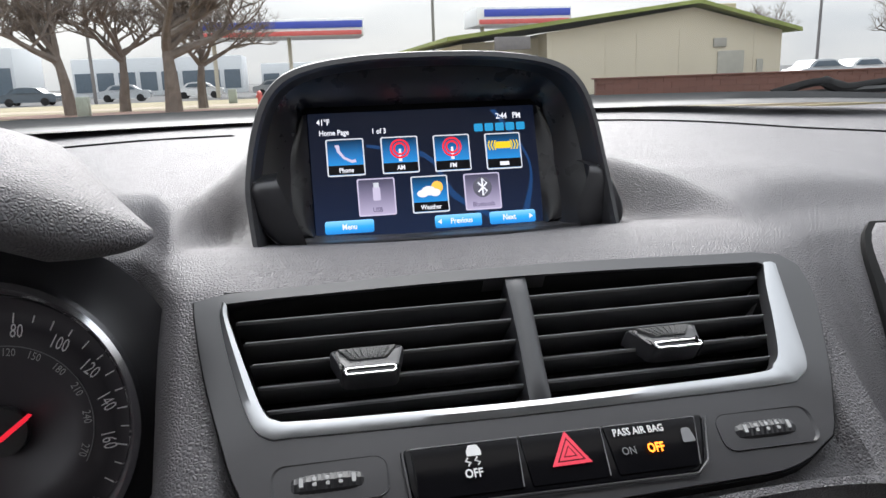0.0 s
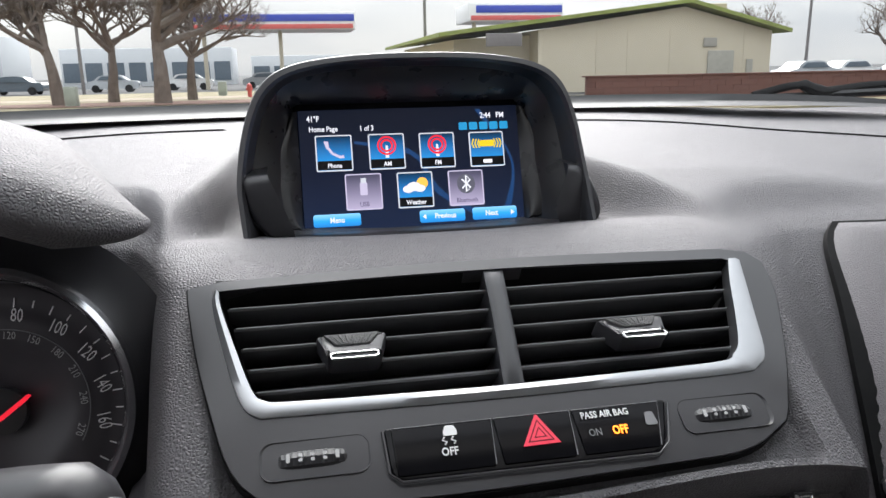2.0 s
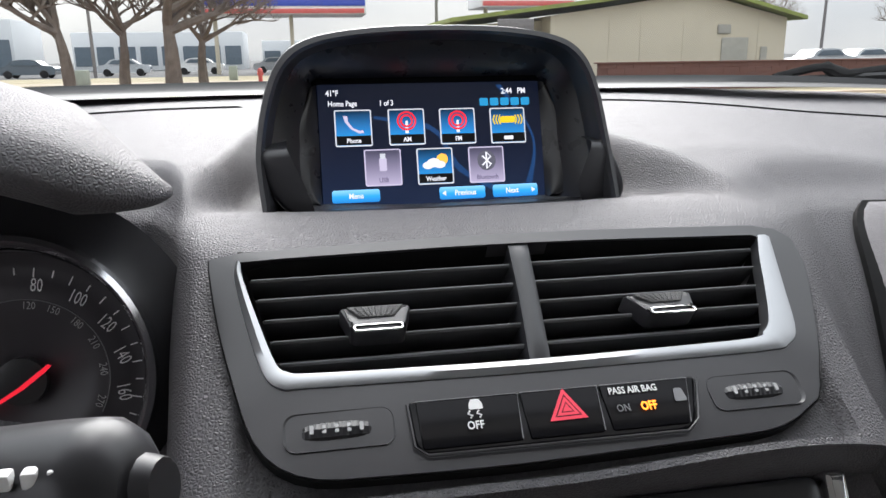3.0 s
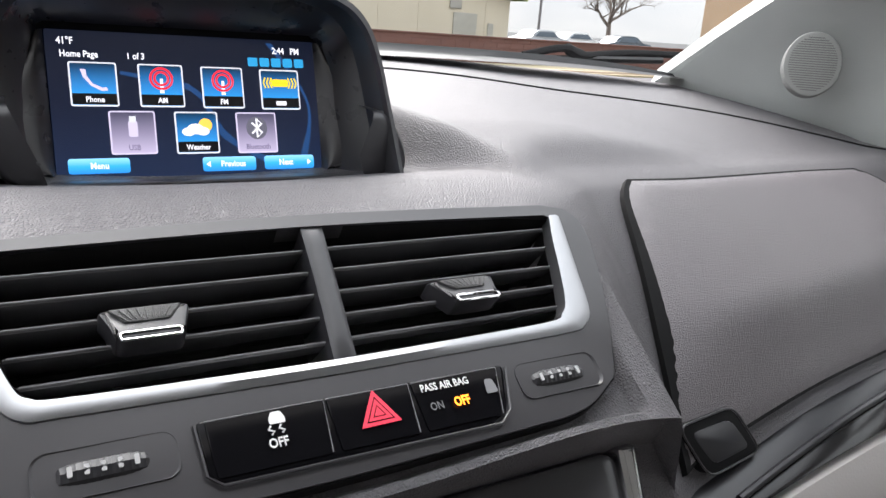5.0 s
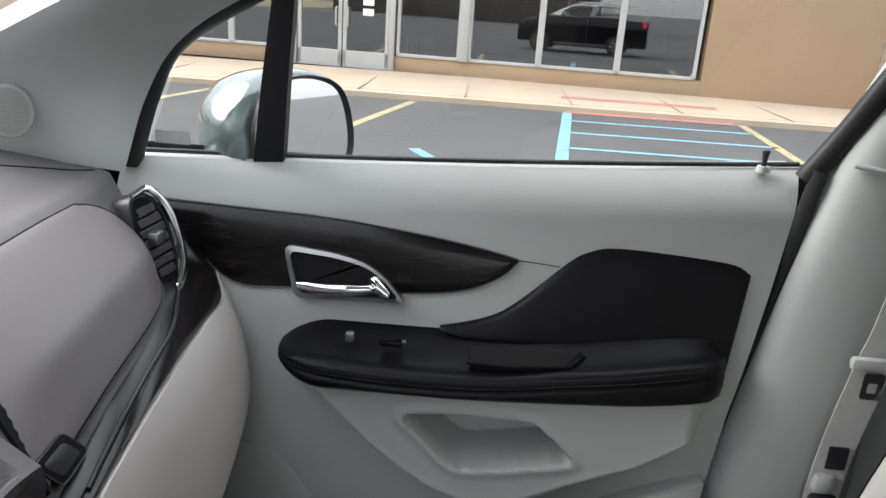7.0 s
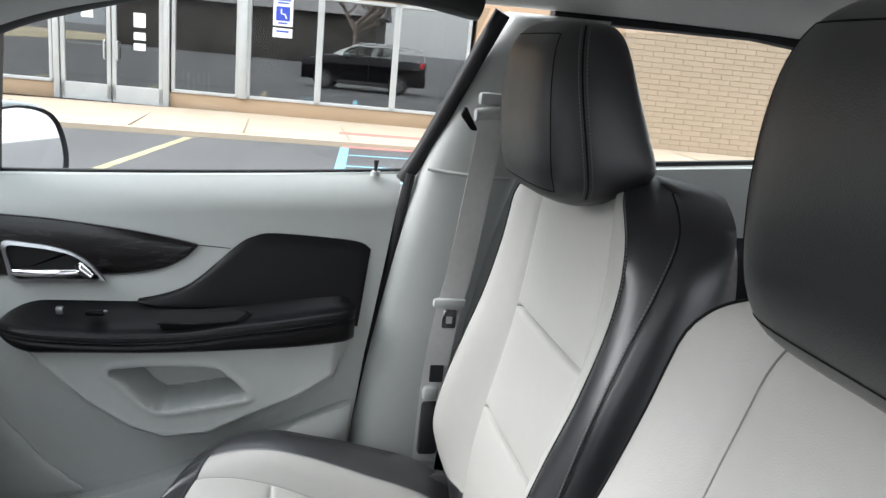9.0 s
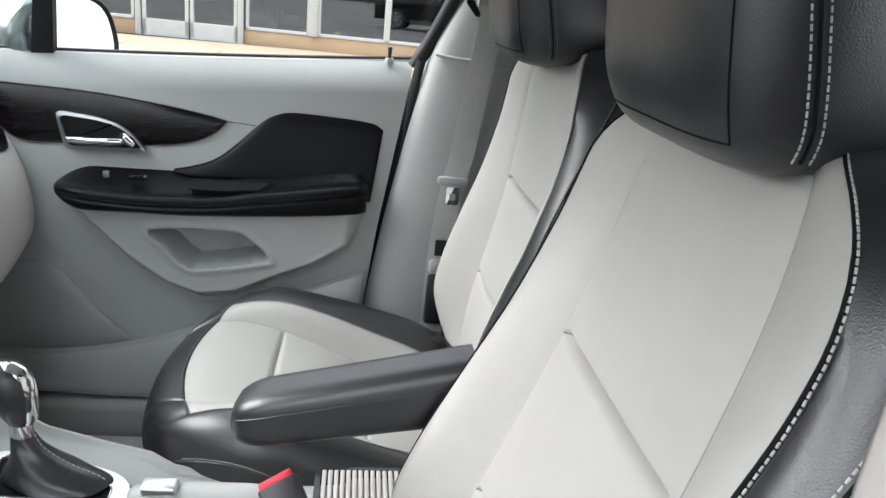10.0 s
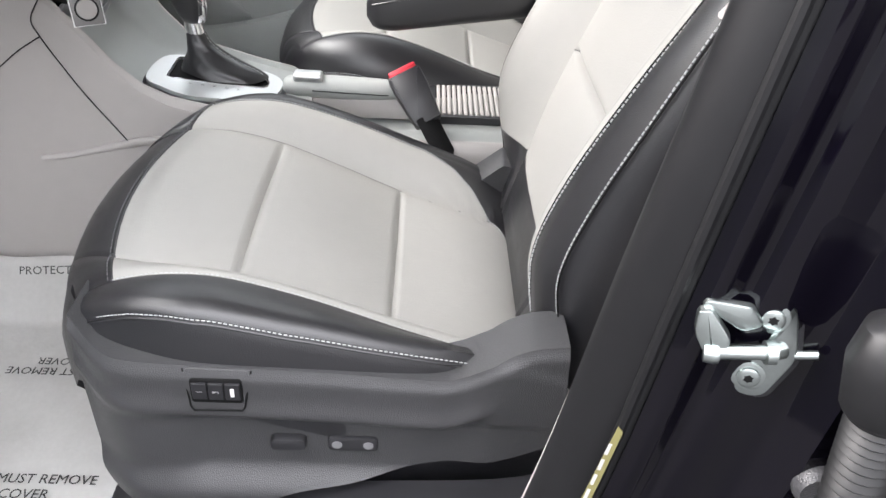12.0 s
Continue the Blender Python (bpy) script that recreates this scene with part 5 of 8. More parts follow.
bp_l = spline([(0.690, -0.425, 1.52), (0.702, -0.374, 1.44), (0.712, -0.300, 1.25), (0.708, -0.258, 1.08), (0.700, -0.218, 0.87), (0.690, -0.186, 0.65), (0.685, -0.165, 0.44)], 40)
bp_r = spline([(0.655, -0.60, 1.52), (0.668, -0.55, 1.42), (0.688, -0.475, 1.24), (0.690, -0.430, 1.08), (0.690, -0.390, 0.87), (0.690, -0.370, 0.65), (0.690, -0.36, 0.44)], 40)
bpil = tagged(part("pillar_centre", sheet(bp_l, bp_r, 14, (0.05, 0, 0), 0.034, 0.45), GREYTRIM), "warm grey centre pillar trim carrying the seat belt", "pillar trim", kind="structure")
part("joint", tube([(0.690, -0.300, 1.232), (0.672, -0.33, 1.230), (0.660, -0.39, 1.227), (0.668, -0.45, 1.226)], 0.0035, 8), GREYTRIM, bpil)
part("height_slot", plate(quad_outline([(-0.352, 1.352), (-0.362, 1.335), (-0.378, 1.310), (-0.366, 1.31), (-0.345, 1.335)], 0.004, 4), lambda u, v, w: (0.658 - w, u, v), 0.01), MATTE, bpil)
belt = thing("seat_belt", "grey webbing seat belt hanging from the centre pillar", "seat belt")


def strap(path, half, name, mat, parent, across=(0, 1, 0), thick=0.0012):
    a = Vector(across)
    rows = [[tuple(Vector(p) + a * half * k + Vector((-thick * t, 0, 0))) for k, t in ((-1, 0), (-1, 1), (1, 1), (1, 0))] for p in path]
    return part(name, loft(rows), mat, parent)


strap(spline([(0.634, -0.395, 1.335), (0.630, -0.380, 1.20), (0.628, -0.362, 1.05), (0.627, -0.350, 0.99), (0.640, -0.338, 0.85), (0.650, -0.335, 0.66)], 24), 0.0235, "webbing", WEB, belt, (0, 0.99, 0.12))
part("guide_loop", loft([[(0.632 + 0.012 * math.cos(a), -0.425 + 0.062 * s, 1.352 - 0.012 * s + 0.011 * math.sin(a)) for a in np.linspace(0, 2 * math.pi, 13)[:-1]] for s in np.linspace(0, 1, 6)]), GREYTRIM, belt, "grey guide loop")
part("guide_cover", box(0.642, -0.392, 1.368, 0.02, 0.045, 0.022, 0.006), GREYTRIM, belt)
part("tongue", box(0.620, -0.348, 0.998, 0.014, 0.062, 0.018, 0.006), GREYTRIM, belt, "grey plastic tongue")
part("tongue_plate", ring_plate(rounded(0.026, 0.036, 0.004, 4, -0.350, 0.968), rounded(0.012, 0.014, 0.002, 4, -0.350, 0.966), lambda u, v, w=0: (0.618 - w, u, v), 0.002), BRIGHT, belt, "bright steel tongue plate")
part("tag", plate(rounded(0.026, 0.034, 0.002, 3, -0.340, 0.852), lambda u, v, w: (0.634 - w, u, v), 0.002), BLACK, belt, "black printed tag")
part("anchor_cover", box(0.650, -0.338, 0.735, 0.026, 0.040, 0.115, 0.008), BLACK, belt, "black anchor cover")
part("anchor_bolt", box(0.640, -0.332, 0.810, 0.02, 0.028, 0.03, 0.008), GREYTRIM, belt)

rear = thing("rear_door", "grey moulded rear door panel with black pad, closed", "car door")
part("door_panel", sheet(spline([(0.735, -0.42, 1.222), (0.735, -0.8, 1.255), (0.72, -1.25, 1.29)], 16), spline([(0.69, -0.40, 0.45), (0.69, -0.8, 0.45), (0.68, -1.2, 0.6)], 16), 14, (0.05, 0, 0), 0.012), GREYTRIM, rear, "warm grey moulded panel")
part("upper_pad", sheet(spline([(0.718, -0.62, 1.09), (0.715, -0.85, 1.12), (0.71, -1.15, 1.13)], 12), spline([(0.70, -0.60, 0.90), (0.70, -0.85, 0.90), (0.695, -1.15, 0.92)], 12), 8, (0.03, 0, 0), 0.01), DOORVINYL, rear, "black vinyl pad")
part("armrest", box(0.675, -0.86, 0.93, 0.06, 0.50, 0.06, 0.02, 3), DOORVINYL, rear)
part("lock_knob", tube([(0.748, -0.545, 1.228), (0.748, -0.545, 1.250), (0.748, -0.545, 1.256)], [0.0035, 0.0045, 0.005], 10), BLACK, rear, "black lock knob")
part("window_seal", tube([(0.765, -0.44, 1.228), (0.765, -0.8, 1.262), (0.75, -1.26, 1.30)], 0.006, 8), RUBBER, rear)
rp = part("pane", grid([[(0.765, -0.45, 1.22), (0.765, -0.85, 1.25), (0.755, -1.28, 1.29)], [(0.685, -0.56, 1.50), (0.685, -0.85, 1.52), (0.68, -1.3, 1.50)]]), GLASS, rear, "clear door glass")
rp.visible_shadow = False
part("upper_frame", tube([(0.690, -0.50, 1.525), (0.688, -0.9, 1.53), (0.68, -1.35, 1.49)], 0.014, 8), RUBBER, rear)
part("door_skin", grid([[(0.800, y, 1.20 - 0.0 * y), (0.86, y, 1.0), (0.885, y, 0.80), (0.88, y, 0.5), (0.86, y, 0.32)] for y in (-0.275, -0.7, -1.25)]), PAINT, rear, "dark painted outer skin")

# windscreen
ws = tagged(part("window_1", grid([[(x, 1.065 - 0.30 * (x / 0.72) ** 2 * 0.5, 1.200) for x in np.linspace(-0.66, 0.66, 15)], [(x, 0.80 - 0.10 * (x / 0.7) ** 2, 1.352) for x in np.linspace(-0.63, 0.63, 15)], [(x, 0.40 - 0.06 * (x / 0.7) ** 2, 1.515) for x in np.linspace(-0.58, 0.58, 15)]]), GLASS), "clear laminated windscreen", "windscreen", kind="structure")
ws.visible_shadow = False
rows = [[(x, 1.062 - 0.15 * (x / 0.72) ** 2 + d * (1 - (x / 0.69) ** 6), 1.203 + e * (1 - (x / 0.69) ** 8) - 0.010 * (x / 0.7) ** 4) for x in np.linspace(-0.68, 0.68, 33)] for d, e in ((-0.052, 0.0045), (-0.045, 0.006), (-0.004, 0.009), (0.004, 0.0165), (0.02, 0.005))]
tagged(part("windscreen_band", grid(rows), RUBBER), "black ceramic band along the windscreen foot", "windscreen band", kind="structure")
wip = thing("wiper", "black windscreen wiper lying at the foot of the glass", "wiper")
part("arm", tube(spline([(0.50, 1.075, 1.212), (0.56, 1.070, 1.224), (0.60, 1.075, 1.216), (0.70, 1.09, 1.222), (0.85, 1.07, 1.224)], 20), [(0.006, 0.004)] * 6 + [(0.010, 0.007)] * 4 + [(0.006, 0.004)] * 10, 8), MATTE, wip)
part("blade", tube([(0.50, 1.080, 1.208), (0.75, 1.075, 1.214)], 0.005, 6), RUBBER, wip)

floor = tagged(part("floor", box(0, -0.55, 0.345, 1.36, 2.9, 0.05, 0.004), MATTE), "black cabin carpet floor", "floor", kind="structure")
tagged(part("wall_bulkhead", box(0, 0.86, 0.72, 1.36, 0.04, 0.72, 0.01), MATTE), "black footwell bulkhead", "bulkhead", kind="structure")
tagged(part("wall_rear", box(0, -1.95, 0.78, 1.36, 0.04, 0.84, 0.01), GREYTRIM), "grey rear load wall", "rear trim", kind="structure")
sill_r = tagged(part("sill_passenger", box(0.650, 0.1, 0.425, 0.09, 1.2, 0.11, 0.02, 3), GREYTRIM), "grey moulded door sill", "sill", kind="structure")

# ---- front seats ----
BACK = [  # z, insert y, insert half-width, piping half-width, piping reach, stitch half-width, stitch reach
    (0.640, -0.226, 0.120, 0.195, -0.010, 0.235, -0.030),
    (0.690, -0.242, 0.130, 0.203, 0.008, 0.245, -0.010),
    (0.740, -0.257, 0.137, 0.208, 0.034, 0.250, 0.010),
    (0.800, -0.273, 0.140, 0.206, 0.055, 0.252, 0.034),
    (0.870, -0.297, 0.141, 0.203, 0.058, 0.253, 0.041),
    (0.960, -0.331, 0.141, 0.203, 0.050, 0.260, 0.043),
    (1.050, -0.361, 0.139, 0.207, 0.034, 0.265, 0.038),
    (1.140, -0.385, 0.136, 0.211, 0.020, 0.259, 0.014),
    (1.190, -0.397, 0.132, 0.211, 0.016, 0.252, -0.006),
    (1.220, -0.403, 0.128, 0.206, 0.014, 0.245, -0.020),
    (1.245, -0.410, 0.120, 0.190, 0.011, 0.232, -0.033),
    (1.265, -0.418, 0.108, 0.162, 0.007, 0.206, -0.045),
    (1.282, -0.430, 0.088, 0.122, 0.002, 0.165, -0.052),
    (1.294, -0.444, 0.066, 0.088, -0.004, 0.125, -0.052),
]
CUSH = [  # y, centre z, insert half-width, half-width, bolster height, underside z
    (-0.275, 0.600, 0.125, 0.225, 0.012, 0.52),
    (-0.20, 0.632, 0.132, 0.240, 0.036, 0.52),
    (-0.085, 0.668, 0.140, 0.252, 0.046, 0.53),
    (0.0, 0.702, 0.145, 0.255, 0.044, 0.54),
    (0.07, 0.728, 0.148, 0.255, 0.036, 0.55),
    (0.13, 0.742, 0.148, 0.252, 0.024, 0.56),
    (0.18, 0.746, 0.142, 0.243, 0.012, 0.58),
    (0.215, 0.738, 0.130, 0.228, 0.004, 0.60),
    (0.240, 0.715, 0.115, 0.208, 0.0, 0.62),
    (0.252, 0.680, 0.105, 0.192, 0.0, 0.64),
]


def seat(cx, dy, name, label, back_x=0.0, up0=0.0, upright=0.0, head_dy=0.0, head_dz=0.0, base_z=0.70, thread=None, near=0.0, back_dy=None):
    thread = thread or THREAD
    root = thing(name, label, "car seat", group="front seats")
    T = Matrix.Translation((cx, dy, 0))
    TB = Matrix.Translation((back_x, dy if back_dy is None else back_dy, 0))
    seam_z = (0.868, 1.050)
    zs = sorted(set(np.round(np.r_[np.linspace(0.64, 1.245, 50), np.linspace(1.25, 1.294, 10), [z0 + d for z0 in seam_z for d in (-0.016, -0.011, -0.007, -0.004, -0.002, 0, 0.002, 0.004, 0.007, 0.011, 0.016)]], 4)))
    front, side = [], []
    lines = {k: [] for k in ("pipe_near", "pipe_far", "stitch_near", "stitch_far", "thread_near", "thread_far", "edge_near", "edge_far")}
    for z in zs:
        y0, I, P, B, S, Bs = table(BACK, z)
        y0 += up0 + upright * (z - 1.25)
        T_ = 0.105 * min(1, (1.30 - z) / 0.05 + 0.25)
        dip = sum(math.exp(-((z - z0) / 0.0036) ** 2) for z0 in seam_z) * 0.013
        lo, mid_, hi = (z - 0.66) / 0.208, (z - 0.868) / 0.182, (z - 1.050) / 0.235
        puff = 0.010 * math.sin(math.pi * min(1, max(0, lo))) ** 0.45 if z < 0.868 else (0.010 * math.sin(math.pi * min(1, max(0, mid_))) ** 0.45 if z < 1.050 else 0.008 * math.sin(math.pi * min(1, max(0, hi))) ** 0.45)
        sides = {}
        for sgn, key in ((1, "far"), (-1, "near")):
            w = near if sgn < 0 else 0.0
            Ik, Pk = I + w, P + (w if sgn < 0 else 0.010)
            half = [(Ik * k, puff * (1 - k ** 4) - dip * (1 - k ** 10)) for k in (0.0, 0.2, 0.4, 0.6, 0.8, 0.92)]
            half += [(Ik - 0.005, 0.0015), (Ik - 0.0014, -0.0025), (Ik + 0.0014, -0.0025), (Ik + 0.005, 0.002)]
            for u, f in ((0.22, 0.17), (0.42, 0.44), (0.62, 0.74), (0.80, 0.94), (0.93, 1.0), (1.0, 0.96)):
                half.append((Ik + u * (Pk - Ik), B * f + 0.004 * math.sin(math.pi * u) + 0.003 * u))
            b0 = B * 0.96 + 0.003
            if sgn < 0:
                q, Be = S - P, Bs
                black = [(Pk + 0.0025, b0 - 0.0035), (Pk + 0.006, b0 + 0.0005)]
                black += [(Pk + u * q, b0 + (Be - b0) * u + 0.010 * math.sin(math.pi * u)) for u in (0.25, 0.5, 0.75, 0.93)]
            else:
                q, Be = 0.016, b0 - 0.050
                black = [(Pk + 0.0025, b0 - 0.0045), (Pk + 0.005, b0 - 0.006)]
                black += [(Pk + u * q, b0 + (Be - b0) * u) for u in (0.4, 0.6, 0.8, 0.93)]
            black += [(Pk + q, Be - 0.001), (Pk + q + 0.003, Be - 0.003), (Pk + q + 0.010, Be - 0.014), (Pk + q + 0.015, Be - 0.040), (Pk + q + 0.010, min(Be - 0.06, -0.070)), (Pk + q - 0.008, -T_ - 0.004), (S * 0.7, -T_ - 0.014), (S * 0.35, -T_ - 0.017)]
            sides[key] = ([(sgn * x, y0 + d, z) for x, d in half], [(sgn * x, y0 + d, z) for x, d in black])
            lines["pipe_" + key].append((sgn * (Pk + 0.001), y0 + b0 + 0.0005, z))
            lines["thread_" + key].append((sgn * (Pk + 0.0052), y0 + b0 + (0.0016 if sgn < 0 else -0.008), z))
            lines["stitch_" + key].append((sgn * (Pk + q * 0.93 - 0.001), y0 + b0 + (Be - b0) * 0.93 + 0.0035, z))
            lines["edge_" + key].append((sgn * Ik, y0 - 0.0024, z))
        near_half, far_half = sides["near"][0], sides["far"][0]
        front.append(near_half[:0:-1] + far_half)
        side.append([far_half[-1]] + sides["far"][1] + [(0.0, y0 - T_ - 0.018, z)] + sides["near"][1][::-1] + [near_half[-1]])
    # crown of the backrest
    y0 = table(BACK, 1.294)[0] + up0 + upright * 0.044
    top_f = [(x * 0.80, y - 0.014, 1.302) for x, y, z in front[-1]]
    top_f2 = [(x * 0.45, y0 - 0.045, 1.306) for x, y, z in front[-1]]
    top_s = [(x * 0.80, y - 0.008 if y > y0 - 0.05 else y + 0.012, 1.3015) for x, y, z in side[-1]]
    top_s2 = [(x * 0.45, y0 - 0.055, 1.3055) for x, y, z in side[-1]]
    cut = next(i for i, q in enumerate(zs) if q >= base_z)
    part("backrest_base", moved(grid(front[:cut + 1]), TB), BLACKLEATHER, root, "black leather foot of the backrest", angle=75)
    part("backrest_cover", moved(grid(front[cut:] + [top_f, top_f2]), TB), PALEGREY, root, "light grey leather backrest facing", angle=75)
    back = part("backrest_side", moved(grid(side + [top_s, top_s2]), TB), BLACKLEATHER, root, "black leather backrest sides", angle=75)
    put = {k: [tuple(TB @ Vector(p)) for p in v] for k, v in lines.items()}
    for key in ("near", "far"):
        dashes(put["thread_" + key][4:], 0.0050, 0.0034, 0.0008, thread, back, name="stitching", label="pale stitching")
        part("piping", tube(put["pipe_" + key], 0.0016, 6), MATTE, back, "dark seam between the leathers")
        dashes(put["stitch_" + key][4:-8], 0.0050, 0.0034, 0.0008, thread, back, name="stitching")
        part("seam", tube([tuple(Vector(q) + Vector((-0.004 if key == "near" else 0.004, -0.0005, 0))) for q in put["stitch_" + key]], 0.0010, 6), MATTE, back)
        part("seam", tube(put["edge_" + key][cut:-4], 0.0010, 6), SEAMSHADE, back, "grey line painting the shade in a sewn seam")
    for z0 in seam_z:
        row = front[min(range(len(zs)), key=lambda i: abs(zs[i] - z0))]
        m_ = len(row) // 2
        part("seam", tube([tuple(TB @ Vector((x, y + 0.0004, z))) for x, y, z in row[m_ - 6:m_ + 7]], 0.0009, 6), SEAMSHADE, back, "grey line painting the shade in a sewn seam")
    # cushion
    ys = sorted(set(np.round(np.r_[np.linspace(-0.275, -0.18, 24), np.linspace(-0.176, 0.18, 36), np.linspace(0.18, 0.252, 16), [y0 + d for y0 in (-0.085, 0.070) for d in (-0.012, -0.007, -0.003, 0, 0.003, 0.007, 0.012)]], 4)))
    light, dark_l, dark_r, ridge_l, ridge_r, low_l, low_r, insert_l, insert_r = [], [], [], [], [], [], [], [], []
    front_y = 0.186
    for y in ys:
        z0, I, W, B, zb = table(CUSH, y)
        dip = sum(math.exp(-((y - c) / 0.0032) ** 2) for c in (-0.085, 0.070)) * 0.007
        puff = 0.006 * abs(math.sin(math.pi * (y + 0.085) / 0.155)) if y < 0.18 else 0
        half = [(I * k, puff * (1 - k ** 4) - dip * (1 - k ** 8)) for k in (0.0, 0.2, 0.4, 0.6, 0.8, 0.93)]
        half += [(I - 0.004, 0.0), (I, -0.0035), (I + 0.005, 0.003)]
        insert_l.append((-I, y, z0 - 0.003))
        insert_r.append((I, y, z0 - 0.003))
        s = 0.190 - I if W > 0.215 else (W - I) * 0.42
        half += [(I + 0.35 * s, B * 0.5 + 0.003), (I + 0.65 * s, B * 0.84 + 0.003), (I + 0.9 * s, B * 0.99 + 0.002), (I + s, B)]
        rim = (I + s, B)
        e = float(np.interp(y, (-0.275, -0.173, -0.093, 0.003, 0.097, 0.18, 0.25), (0.044, 0.038, 0.028, 0.012, 0.005, 0.008, 0.0)))
        q = W - I - s
        outer_ = [(I + s + 0.004, B + 0.0015), (I + s + 0.3 * q, B + 0.35 * e + 0.004), (I + s + 0.62 * q, B + 0.8 * e + 0.004), (I + s + 0.86 * q, B + e + 0.002), (W - 0.003, B + e - 0.006), (W + 0.002, B + e - 0.020), (W + 0.001, -0.06), (W - 0.015, zb - z0)]
        inner_ = [(I + s + 0.004, B + 0.0015), (I + s + 0.3 * q, B + 0.002), (I + s + 0.62 * q, B * 0.80 - 0.004), (I + s + 0.88 * q, B * 0.5 - 0.018), (W - 0.002, B * 0.3 - 0.034), (W, B * 0.1 - 0.055), (W - 0.004, -0.09), (W - 0.015, zb - z0)]
        prof_r, prof_l = (inner_, outer_) if cx < 0 else (outer_, inner_)
        # inboard the pale top is drawn in towards the rear, and black leather fills the corner
        k_in = float(np.interp(y, (-0.236, -0.231, -0.222, -0.200, -0.180, -0.155, -0.115, -0.070), (0.36, 0.49, 0.61, 0.74, 0.83, 0.91, 0.98, 1.0)))
        hx, hd = [q_[0] for q_ in half], [q_[1] for q_ in half]
        drawn = [(x * k_in, float(np.interp(x * k_in, hx, hd))) for x in hx]
        fill = [(rim[0] * f, float(np.interp(rim[0] * f, hx, hd))) for f in np.linspace(k_in, 1.0, 6)[1:]] if k_in < 0.999 else [rim] * 5
        left, right = (half, drawn) if cx < 0 else (drawn, half)
        f1 = [(-x, y, z0 + d) for x, d in left[:0:-1]] + [(x, y, z0 + d) for x, d in right]
        sf = smooth01((y - 0.03) / 0.16)

        def bow(p):
            return (p[0], p[1] + (0.018 - 0.042 * (p[0] / 0.2) ** 2) * sf, p[2])
        f1 = [bow(p) for p in f1]
        light.append(f1)
        insert_l[-1], insert_r[-1] = bow(insert_l[-1]), bow(insert_r[-1])
        edge_r, edge_l = right[-1], left[-1]
        dark_r.append([bow(p) for p in [(edge_r[0], y, z0 + edge_r[1])] + [(x, y, z0 + d) for x, d in (fill if cx < 0 else [rim] * 5) + prof_r]])
        dark_l.append([bow(p) for p in [(-edge_l[0], y, z0 + edge_l[1])] + [(-x, y, z0 + d) for x, d in (fill if cx > 0 else [rim] * 5) + prof_l]])
        ridge_r.append(bow((edge_r[0], y, z0 + edge_r[1] + 0.001)))
        ridge_l.append(bow((-edge_l[0], y, z0 + edge_l[1] + 0.001)))
        low_r.append(bow((prof_r[4][0] + 0.0012, y, z0 + prof_r[4][1] + 0.0008)))
        low_l.append(bow((-prof_l[4][0] - 0.0012, y, z0 + prof_l[4][1] + 0.0008)))
    # the pale top ends in a curve before the black nose
    k = next(i for i, y in enumerate(ys) if y >= front_y)
    r0 = next(i for i, y in enumerate(ys) if y >= -0.236)
    cush = part("cushion_cover", moved(grid(light[r0:k + 1]), T), PALEGREY, root, "light grey leather cushion top in three panels", angle=75)
    for line in (insert_l, insert_r):
        part("seam", tube([tuple(T @ Vector(p)) for p in line[r0:k + 1]], 0.0011, 6), SEAMSHADE, cush, "grey line painting the shade in a sewn seam")
    edge = light[r0]
    rear_rows = [[(x, y + a, z + c * (1 - 0.5 * (x / 0.19) ** 2)) for x, y, z in edge] for a, c in ((0.0, -0.002), (-0.004, 0.004), (-0.016, 0.016), (-0.034, 0.024), (-0.052, 0.018), (-0.064, 0.0), (-0.07, -0.04))]
    roll = part("rear_roll", moved(grid(rear_rows), T), BLACKLEATHER, root, "black leather roll behind the cushion top", angle=75)
    part("welt", tube([tuple(T @ Vector((x, y, z + 0.0004))) for x, y, z in edge], 0.0016, 6), BLACKLEATHER, roll)
    nose_rows = light[k:] + [[(x * 0.97, 0.247, 0.640) for x, y, z in light[-1]], [(x * 0.95, 0.22, 0.60) for x, y, z in light[-1]]]
    cs = part("cushion_side", moved(merge(grid(dark_r + [[(x * 0.95, 0.22, 0.60) for x, y, z in dark_r[-1]]]), grid(dark_l + [[(x * 0.95, 0.22, 0.60) for x, y, z in dark_l[-1]]]), grid(nose_rows)), T), BLACKLEATHER, root, "black leather cushion sides and nose", angle=75)
    for line, lift in ((ridge_l[r0:k + 1], 0.0006), (ridge_r[r0:k + 1], 0.0006), (low_l[4:-9], 0.0), (low_r[4:-9], 0.0)):
        pts = [tuple(T @ Vector((p[0], p[1], p[2] + lift))) for p in line]
        dashes(pts, 0.0046, 0.0029, 0.0006, THREAD, cs, name="stitching", label="pale stitching")
    nose = [tuple(T @ Vector((p[0], p[1] + 0.004, p[2] + 0.0008))) for p in light[k]]
    dashes(nose, 0.0064, 0.004, 0.0006, DARKTHREAD, cs, name="stitching")
    part("welt", tube([tuple(T @ Vector((p[0], p[1] + 0.0005, p[2]))) for p in light[k]], 0.0016, 6), BLACKLEATHER, cs)
    for line in (low_l, low_r):
        part("welt", tube([tuple(T @ Vector((p[0], p[1], p[2] - 0.004))) for p in line[2:-3]], 0.0016, 6), BLACKLEATHER, cs)
    part("seat_base", moved(box(0, -0.02, 0.50, 0.42, 0.44, 0.12, 0.02), T), SEATPLASTIC, root)
    for sx in (-0.18, 0.18):
        part("rail", moved(box(sx, -0.02, 0.40, 0.04, 0.52, 0.05, 0.006), T), BLACK, root)
